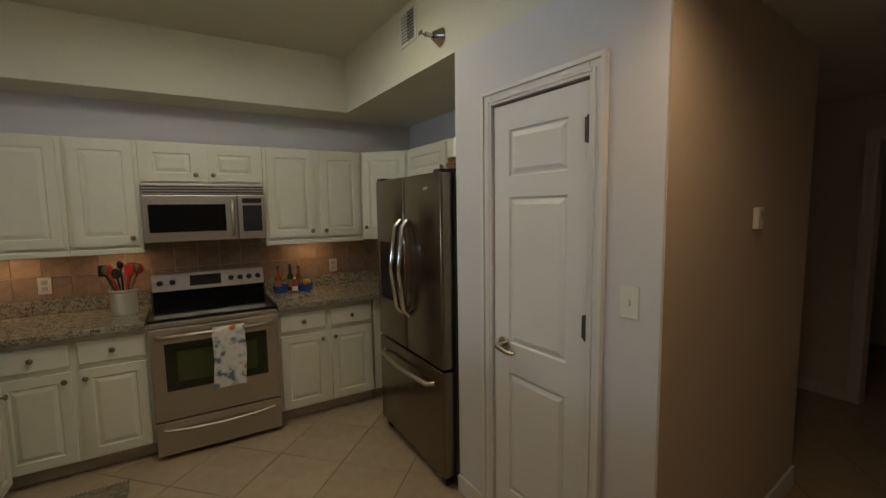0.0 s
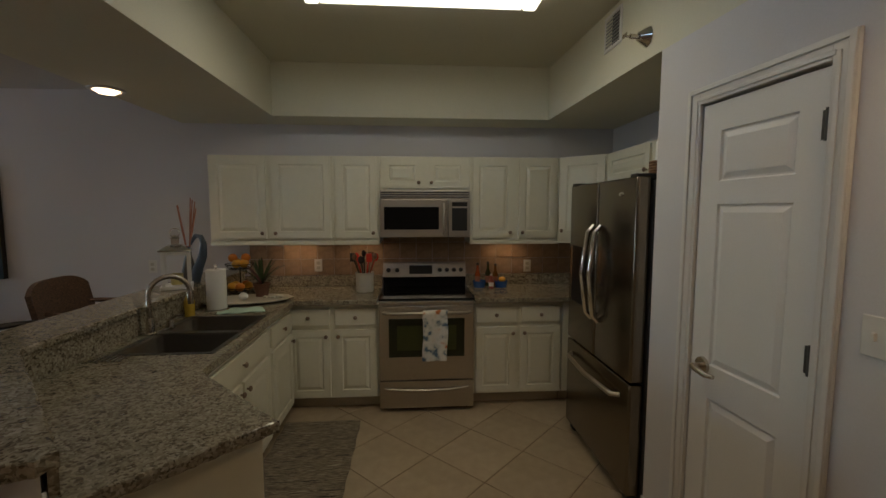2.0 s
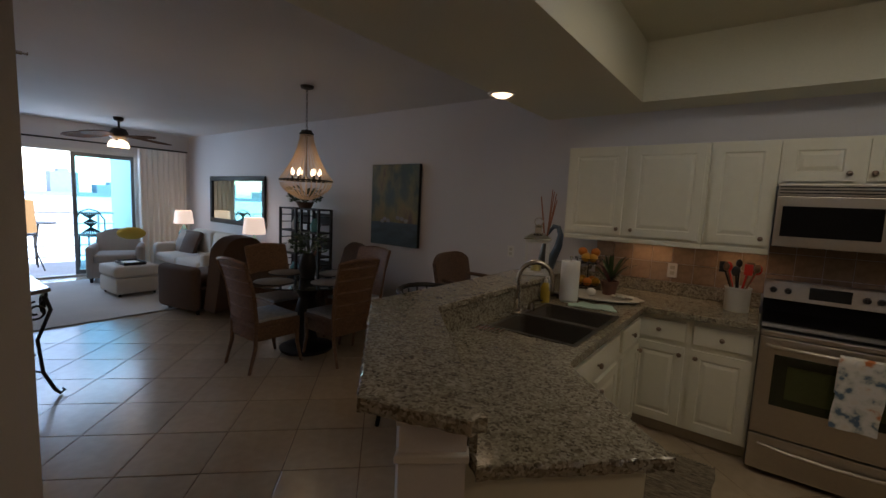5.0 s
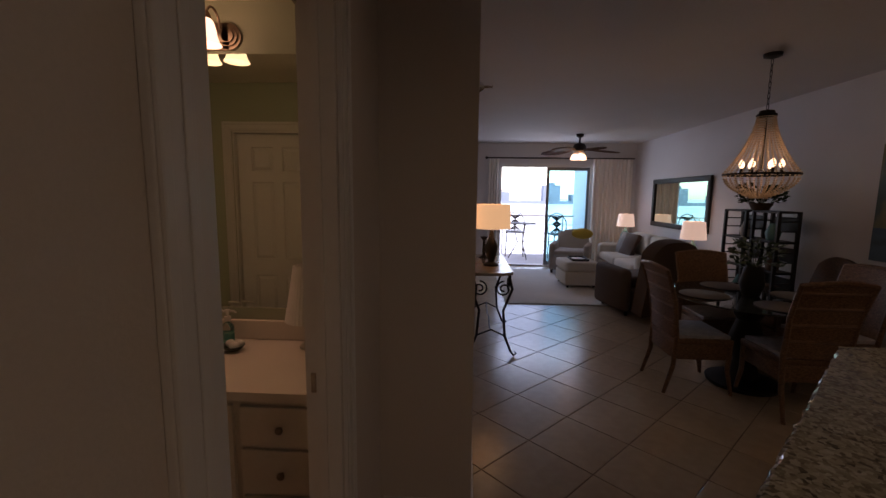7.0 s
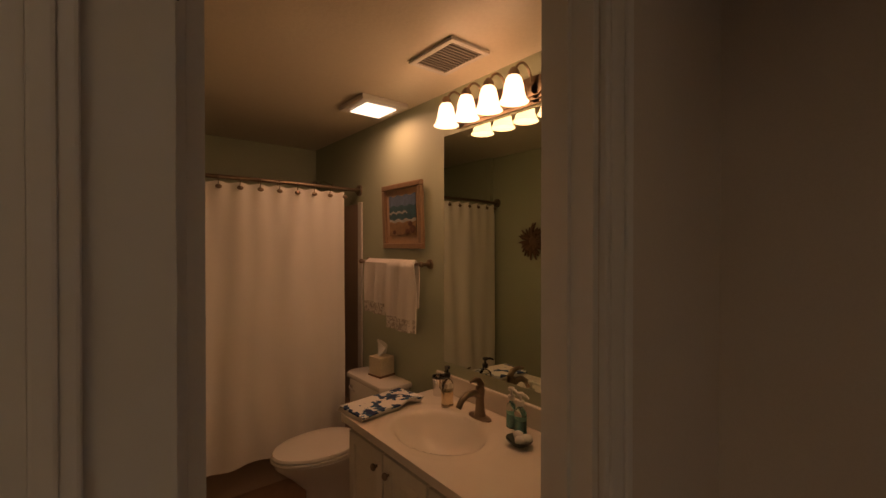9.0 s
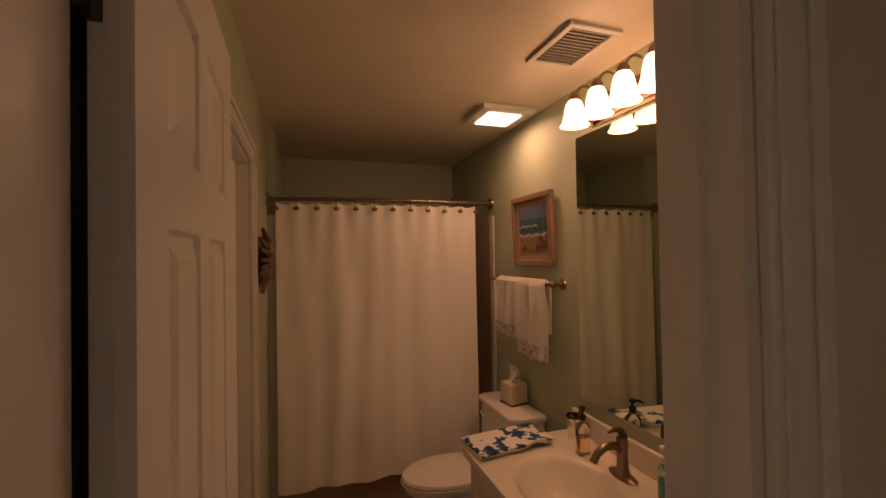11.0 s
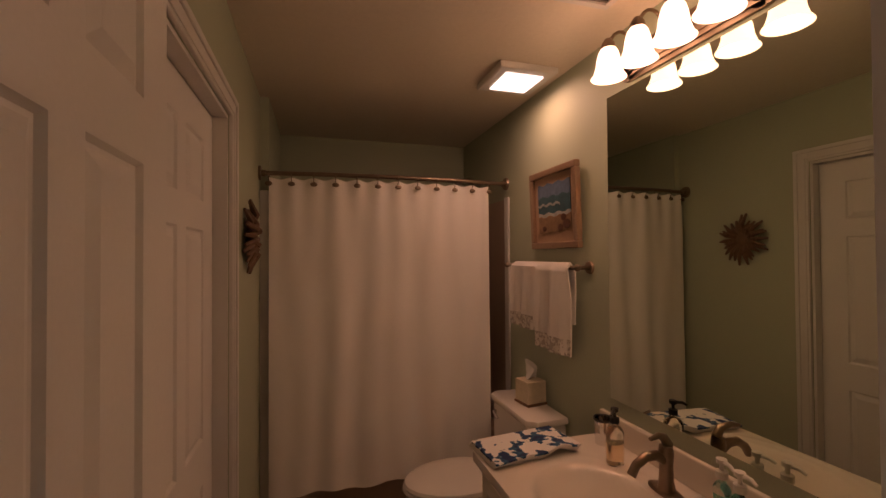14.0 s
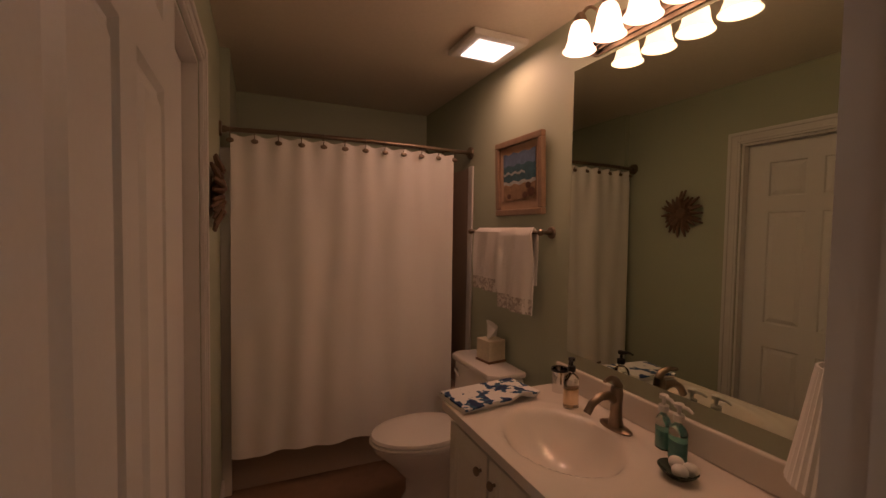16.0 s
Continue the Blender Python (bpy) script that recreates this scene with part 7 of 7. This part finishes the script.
# toilet
ob = thing("toilet", pose(-2.655, -5.945, 0, 0, 0, EAST), "white two-piece toilet with closed lid beside the vanity", "toilet")
bm = nb()
prism(bm, [(-0.225, -0.012), (-0.235, -0.17), (-0.20, -0.205), (0.20, -0.205), (0.235, -0.17), (0.225, -0.012)], 0.38, 0.715, 0.012)
part("tank", bm, PORCELAIN, ob, "", True)
bm = nb()
prism(bm, [(-0.24, -0.006), (-0.25, -0.175), (-0.21, -0.222), (0.21, -0.222), (0.25, -0.175), (0.24, -0.006)], 0.716, 0.752, 0.010)
part("tank_lid", bm, PORCELAIN, ob, "", True)


def oval(bm, cy, a, b, levels, seg=32):
    rings = []
    for s, z, dy in levels:
        rings.append([bm.verts.new((a * s * math.cos(t), cy + dy + b * s * math.sin(t) * (1.0 if math.sin(t) < 0 else 0.82), z)) for t in [2 * math.pi * i / seg for i in range(seg)]])
    for p, q in zip(rings, rings[1:]):
        for i in range(seg):
            bm.faces.new((p[i], p[(i + 1) % seg], q[(i + 1) % seg], q[i]))
    bm.faces.new(rings[0])
    bm.faces.new(rings[-1])
    return bm


bm = nb()
oval(bm, -0.46, 0.185, 0.30, [(0.62, 0.002, 0.02), (0.60, 0.03, 0.02), (0.52, 0.10, 0.04), (0.56, 0.18, 0.05), (0.80, 0.28, 0.03), (0.98, 0.36, 0.0), (1.0, 0.385, 0.0), (0.97, 0.39, 0.0)])
part("bowl", bm, PORCELAIN, ob, "", True)
bm = nb()
oval(bm, -0.48, 0.188, 0.29, [(1.0, 0.392, 0), (1.02, 0.40, 0), (1.01, 0.41, 0)])
part("seat", bm, PORCELAIN, ob, "", True)
bm = nb()
oval(bm, -0.48, 0.185, 0.286, [(1.0, 0.413, 0), (1.015, 0.42, 0), (0.99, 0.434, 0), (0.85, 0.441, 0), (0.4, 0.445, 0)])
part("lid", bm, PORCELAIN, ob, "", True)
bm = nb()
rod(bm, (-0.17, -0.206, 0.66), (-0.17, -0.222, 0.66), 0.012)
tube(bm, [(-0.17, -0.22, 0.66), (-0.13, -0.226, 0.655), (-0.10, -0.226, 0.65)], 0.006)
part("flush_lever", bm, CHROME, ob, "", True)
ob = thing("tissue_box", pose(-2.575, -5.945, 0.753, 0, 0, 8), "square cream tissue box on the toilet tank", "tissue box")
bm = nb()
box(bm, -0.062, 0.062, -0.062, 0.062, 0, 0.012, 0.002)
part("base", bm, WOOD, ob)
bm = nb()
box(bm, -0.058, 0.058, -0.058, 0.058, 0.012, 0.125, 0.004)
part("box", bm, shader("cream_woven_cover", (0.62, 0.54, 0.40), 0.7, vary=0.12, grain=60), ob)
bm = nb()
sheet(bm, 8, 8, lambda u, v: (0.05 * (u - 0.5) * (1.3 - v), 0.035 * math.sin(u * 6 + v * 2) * (0.4 + v), 0.12 + 0.085 * v + 0.02 * math.sin(u * 5)), 0.002)
part("tissue", bm, PAPER, ob, "crumpled white tissue", True)

# picture, towel bar, towels, wall ornament
ob = thing("beach_picture", pose(BX0 + 0.012, -5.795, 1.572, 0, 2.0, 0), "wood-framed beach painting hung above the towel bar", "picture")
bm = nb()
for y0, y1, z0, z1 in ((-0.218, 0.218, 0, 0.034), (-0.218, 0.218, 0.376, 0.41), (-0.218, -0.184, 0.034, 0.376), (0.184, 0.218, 0.034, 0.376)):
    box(bm, -0.008, 0.022, y0, y1, z0, z1, 0.006)
part("frame", bm, shader("pale_oak_frame", (0.26, 0.16, 0.10), 0.45, vary=0.2, grain=30), ob)


def band(name, y0, y1, z0, z1, colour, parent, x=0.006, **kw):
    bm = nb()
    n = 12
    low = [(y0 + (y1 - y0) * i / n, z0 + 0.006 * math.sin(i * 1.7 + z0 * 40)) for i in range(n + 1)]
    high = [(y0 + (y1 - y0) * i / n, z1 + 0.006 * math.sin(i * 1.7 + z1 * 40)) for i in range(n + 1)]
    vs = [bm.verts.new((x, y, z)) for y, z in low + high[::-1]]
    bm.faces.new(vs)
    bm.normal_update()
    bmesh.ops.solidify(bm, geom=bm.faces[:], thickness=0.002)
    return part(name, bm, shader(name + "_paint", colour, 0.6, vary=0.35, grain=30, broad=12, bump=0.2, **kw), parent)


bm = nb()
box(bm, -0.004, 0.002, -0.186, 0.186, 0.032, 0.378)
part("mat", bm, shader("tan_picture_mat", (0.45, 0.30, 0.20), 0.8, vary=0.1), ob)
band("sky", -0.15, 0.15, 0.27, 0.335, (0.10, 0.15, 0.24), ob)
band("sea", -0.15, 0.15, 0.185, 0.27, (0.03, 0.10, 0.13), ob)
band("surf", -0.15, 0.15, 0.168, 0.184, (0.42, 0.44, 0.42), ob)
band("breaker", -0.15, 0.06, 0.222, 0.234, (0.34, 0.37, 0.37), ob, x=0.0085)
band("sand", -0.15, 0.15, 0.085, 0.165, (0.28, 0.17, 0.09), ob)
ROCK = shader("rock_paint", (0.12, 0.05, 0.03), 0.6, vary=0.3)
for y, z, r in ((0.115, 0.12, 0.034), (0.06, 0.105, 0.026), (0.09, 0.155, 0.024), (-0.09, 0.105, 0.02)):
    bm = nb()
    ball(bm, (0.009, y, z), (0.002, r, r * 0.7), 10)
    part("rock", bm, ROCK, ob)
ob = thing("towel_bar", pose(BX0 + 0.001, -5.895, 1.482), "bronze towel bar with round posts", "towel bar")
bm = nb()
rod(bm, (0.065, -0.36, 0), (0.065, 0.36, 0), 0.009, seg=12)
part("bar", bm, BRONZE, ob, "", True)
for y in (-0.36, 0.36):
    bm = nb()
    rod(bm, (0, y, 0), (0.01, y, 0), 0.03, 0.026, 20)
    rod(bm, (0.01, y, 0), (0.058, y, 0), 0.009, 0.011, 14)
    ball(bm, (0.066, y, 0), 0.017, 14)
    part("post", bm, BRONZE, ob, "", True)
for y0, w, drop, back, label in ((-6.15, 0.28, 0.36, 0.30, "white terry towel with a lace hem folded over the bar"), (-5.862, 0.275, 0.43, 0.26, "longer white terry towel with a lace hem folded over the bar")):
    ob = thing("hand_towel", pose(BX0 + 0.066, y0, 1.478), label, "towel", "towels on the bar")

    def drape(u, v, w=w, drop=drop, back=back):
        s = v * (drop + back)
        wob = (0.014 * math.sin(u * 9 + v * 2 + 0.5) + 0.006 * math.sin(u * 21 + v * 4)) * min(1, abs(s - back) * 6)
        flare = 0.02 * (abs(s - back)) * (u - 0.5)
        if s < back:
            return (-0.017 - 0.01 * (back - s) + wob, u * w + flare, s - back + 0.002)
        if s < back + 0.03:
            a = (s - back) / 0.03 * math.pi
            return (-0.017 * math.cos(a), u * w, 0.014 * math.sin(a) + 0.003)
        return (0.018 + 0.02 * (s - back) + wob, u * w + flare + 0.03 * (s - back), -(s - back - 0.03))
    bm = nb()
    sheet(bm, 20, 40, drape, 0.008)
    part("cloth", bm, TERRY, ob, "", True)
    bm = nb()
    sheet(bm, 20, 4, lambda u, v: tuple(a + b for a, b in zip(drape(u, 1 - 0.11 * (1 - v)), (0.006, 0, 0))), 0.003)
    part("lace_hem", bm, ramped("lace_hem", [(0.40, (0.40, 0.36, 0.32)), (0.55, (0.66, 0.62, 0.57))], 90, "cells", 0.9), ob, "grey and white lace band", True)
ob = thing("wall_ornament", pose(BX1 - 0.004, -5.95, 1.63), "round dark driftwood sunburst on the green wall", "wall ornament")
bm = nb()
ball(bm, (-0.018, 0, 0), (0.016, 0.05, 0.05), 14)
part("core", bm, DARKRES, ob, "", True)
random.seed(5)
for k in range(26):
    a = 2 * math.pi * k / 26 + random.uniform(-0.08, 0.08)
    r = random.uniform(0.125, 0.17)
    h = random.uniform(0.016, 0.04)
    bm = nb()
    tube(bm, [(-0.012, 0.03 * math.cos(a), 0.03 * math.sin(a)), (-h - 0.01, 0.6 * r * math.cos(a), 0.6 * r * math.sin(a)), (-h * 0.5, r * math.cos(a), r * math.sin(a))], [0.012, 0.014, 0.006], 6)
    part("twig", bm, DARKRES, ob, "", True)

# things on the vanity top
def pump_bottle(m, r, h, liquid, pump, label, squash=0.7):
    ob = thing("soap_bottle", m, label, "soap bottle")
    bm = nb()
    lathe(bm, [(0, 0), (r, 0), (r, h * 0.9), (r * 0.8, h), (0.012, h + 0.012), (0.012, h + 0.02), (0, h + 0.02)], sy=squash)
    part("bottle", bm, CLEAR, ob, "clear bottle", True)
    bm = nb()
    lathe(bm, [(0, 0.004), (r * 0.92, 0.004), (r * 0.92, h * 0.6), (0, h * 0.6)], sy=squash)
    part("liquid", bm, liquid, ob, "", True)
    bm = nb()
    lathe(bm, [(0, 0.02), (0.016, 0.02), (0.016, 0.04), (0.006, 0.042), (0.006, 0.06), (0.014, 0.062), (0.014, 0.074), (0, 0.076)], (0, 0, h))
    tube(bm, [(0, 0, h + 0.068), (0.03, 0.01, h + 0.068), (0.045, 0.014, h + 0.06)], [0.007, 0.006, 0.004])
    part("pump", bm, pump, ob, "", True)
    return ob


pump_bottle(pose(-2.52, -5.21, 0.783, 0, 0, 20), 0.036, 0.125, AMBERSOAP, BLACK, "clear soap bottle with amber soap and black pump", 0.8)
pump_bottle(pose(-2.585, -4.84, 0.783, 0, 0, 60), 0.031, 0.10, AQUASOAP, PLASTICWHITE, "clear bottle of green soap with a white pump")
pump_bottle(pose(-2.565, -4.77, 0.783, 0, 0, 70), 0.034, 0.10, AQUASOAP, PLASTICWHITE, "clear bottle of aqua soap with a white pump")
ob = thing("tumbler", pose(-2.585, -5.36, 0.783), "silver rimmed bathroom tumbler holding brushes", "tumbler")
bm = nb()
lathe(bm, [(0, 0), (0.033, 0), (0.036, 0.10), (0.033, 0.10), (0.03, 0.006), (0, 0.006)])
part("cup", bm, CHROME, ob, "", True)
bm = nb()
lathe(bm, [(0.037, 0.092), (0.039, 0.096), (0.037, 0.104), (0.034, 0.1)])
part("rim", bm, BLACK, ob, "dark rim", True)
bm = nb()
tube(bm, [(0, 0, 0.02), (0.02, 0.02, 0.1), (0.05, 0.05, 0.125)], [0.004, 0.004, 0.006])
part("brush", bm, BRONZE, ob, "", True)
ob = thing("soap_dish", pose(-2.475, -4.70, 0.783), "dark shell dish with white egg soaps", "soap dish")
bm = nb()
lathe(bm, [(0, 0), (0.025, 0), (0.044, 0.016), (0.05, 0.026), (0.046, 0.026), (0.025, 0.006), (0, 0.006)], sy=1.15)
part("dish", bm, shader("dark_shell", (0.05, 0.06, 0.045), 0.25, vary=0.3), ob, "", True)
for x, y in ((-0.018, -0.018), (0.015, 0.018), (-0.02, 0.025)):
    bm = nb()
    ball(bm, (x, y, 0.028), (0.020, 0.024, 0.019), 14)
    part("soap", bm, STONE, ob, "", True)
ob = thing("folded_towel", pose(-2.27, -5.42, 0.784, 0, 0, 6), "white folded hand towel with blue coral pattern hanging over the edge", "towel")
SPOT = ramped("blue_coral_print", [(0.40, (0.012, 0.03, 0.10)), (0.475, (0.03, 0.12, 0.22)), (0.50, (0.74, 0.72, 0.70))], 20, "noise", 0.9, bump=0.2, detail=2)
for k in range(3):
    bm = nb()
    sheet(bm, 18, 12, lambda u, v, k=k: (-0.17 + 0.37 * u, -0.10 + 0.2 * v + 0.01 * k, 0.006 + 0.011 * k + 0.004 * math.sin(9 * u + k) * v + 0.02 * math.exp(-((u - 0.25) / 0.12) ** 2) * v), 0.008)
    part("fold", bm, SPOT if k == 2 else TERRY, ob, "", True)
ob = thing("small_lamp", pose(-2.55, -4.352, 0.783), "small unlit lamp with a white pleated shade on the vanity", "table lamp")
bm = nb()
lathe(bm, [(0, 0), (0.045, 0), (0.045, 0.012), (0.012, 0.03), (0.02, 0.08), (0.012, 0.15), (0, 0.16)])
part("base", bm, CERAMIC, ob, "", True)
bm = nb()
seg = 72
prof = ((0.108, 0.14), (0.085, 0.27), (0.062, 0.41), (0.058, 0.41), (0.08, 0.27), (0.103, 0.14))
rings = [[bm.verts.new(((r + 0.003 * (k % 2)) * math.cos(2 * math.pi * k / seg), (r + 0.003 * (k % 2)) * math.sin(2 * math.pi * k / seg), z)) for k in range(seg)] for r, z in prof]
for a, b in zip(rings, rings[1:] + rings[:1]):
    for k in range(seg):
        bm.faces.new((a[k], a[(k + 1) % seg], b[(k + 1) % seg], b[k]))
part("shade", bm, PAPER, ob, "white pleated cone shade")
ob = thing("robe_hook", pose(BX1 - 0.001, -4.30, 1.62), "black double robe hook on the wall behind the door", "hook")
bm = nb()
box(bm, -0.006, 0, -0.02, 0.02, -0.05, 0.05, 0.002)
tube(bm, [(-0.005, 0, 0.03), (-0.03, 0, 0.03), (-0.04, 0, 0.06)], 0.005)
tube(bm, [(-0.005, 0, -0.03), (-0.03, 0, -0.04), (-0.04, 0, -0.01)], 0.005)
part("hook", bm, IRON, ob, "", True)

# ---- wall tiles behind the counters and the diagonal floor tiles ----
floor_ob, back_ob = bpy.data.objects["floor"], bpy.data.objects["wall_north"]
W = 0.152


def flat_tile(bm, poly, z0, z1, chamfer=0.004):
    """A low tile over a convex outline with a chamfered rim."""
    n = len(poly)
    cx, cy = sum(p[0] for p in poly) / n, sum(p[1] for p in poly) / n
    k = [1 - chamfer / max(0.02, math.hypot(p[0] - cx, p[1] - cy)) for p in poly]
    low = [bm.verts.new((x, y, z0)) for x, y in poly]
    mid = [bm.verts.new((x, y, z1 - 0.0015)) for x, y in poly]
    top = [bm.verts.new((cx + (x - cx) * q, cy + (y - cy) * q, z1)) for (x, y), q in zip(poly, k)]
    for a, b in ((low, mid), (mid, top)):
        for i in range(n):
            bm.faces.new((a[i], a[(i + 1) % n], b[(i + 1) % n], b[i]))
    bm.faces.new(top)


bm = nb()
flat_tile(bm, [(-W / 2 + 0.0015, -W / 2 + 0.0015), (W / 2 - 0.0015, -W / 2 + 0.0015), (W / 2 - 0.0015, W / 2 - 0.0015), (-W / 2 + 0.0015, W / 2 - 0.0015)], 0, 0.006, 0.003)
wall_tile = bpy.data.meshes.new("wall_tile")
bmesh.ops.recalc_face_normals(bm, faces=bm.faces)
bm.to_mesh(wall_tile)
bm.free()
wall_tile.materials.append(SPLASH)
for i in range(-11, 12):
    x = i * W + 0.0
    if x - W / 2 < -1.68 or x + W / 2 > 1.78:
        continue
    for j in range(3):
        z = 1.015 + W / 2 + j * W
        if z + W / 2 > 1.50:
            continue
        t = new("tile", wall_tile)
        t.parent = back_ob
        t.matrix_basis = pose(x, -0.0005, z, 90, 0, 0)


def clip(poly, axis, limit, sign):
    """The part of a convex outline on one side of an upright plane."""
    out = []
    for a, b in zip(poly, poly[1:] + poly[:1]):
        da, db = sign * (a[axis] - limit), sign * (b[axis] - limit)
        if da >= 0:
            out.append(a)
        if da * db < 0:
            s = da / (da - db)
            out.append((a[0] + s * (b[0] - a[0]), a[1] + s * (b[1] - a[1])))
    return out


P, G = 0.44, 0.0035
H = P / math.sqrt(2)


def diamond(cx, cy):
    q = H - G
    return [(cx - q, cy), (cx, cy - q), (cx + q, cy), (cx, cy + q)]


bm = nb()
flat_tile(bm, diamond(0, 0), -0.004, 0.0)
whole = bpy.data.meshes.new("floor_tile")
bmesh.ops.recalc_face_normals(bm, faces=bm.faces)
bm.to_mesh(whole)
bm.free()
whole.materials.append(TILE)
rest = nb()
for i in range(-34, 18):
    for j in range(-16, 4):
        for o in (0, 1):
            cx, cy = i * 2 * H + o * H, -1.30 + H + j * 2 * H + o * H
            x0, x1, y0, y1 = -9.92, 6.4, (-3.57 if cx < -2.45 else HY if cx < -0.86 else -4.75), 0.0
            if cx < x0 - H or cx > x1 + H or cy < y0 - H or cy > y1 + H:
                continue
            inside = x0 + H < cx < x1 - H and y0 + H < cy < y1 - H
            if inside and -9.9 < cx < 1.3:
                t = new("tile", whole)
                t.parent = floor_ob
                t.matrix_basis = pose(cx, cy, 0)
                continue
            poly = diamond(cx, cy)
            for axis, limit, sign in ((0, x0, 1), (0, x1, -1), (1, y0, 1), (1, y1, -1)):
                poly = clip(poly, axis, limit, sign) if poly else poly
            if len(poly) > 2:
                flat_tile(rest, poly, -0.004, 0.0, 0.002)
tagged(part("edge_tiles", rest, TILE, floor_ob), kind="stuff")
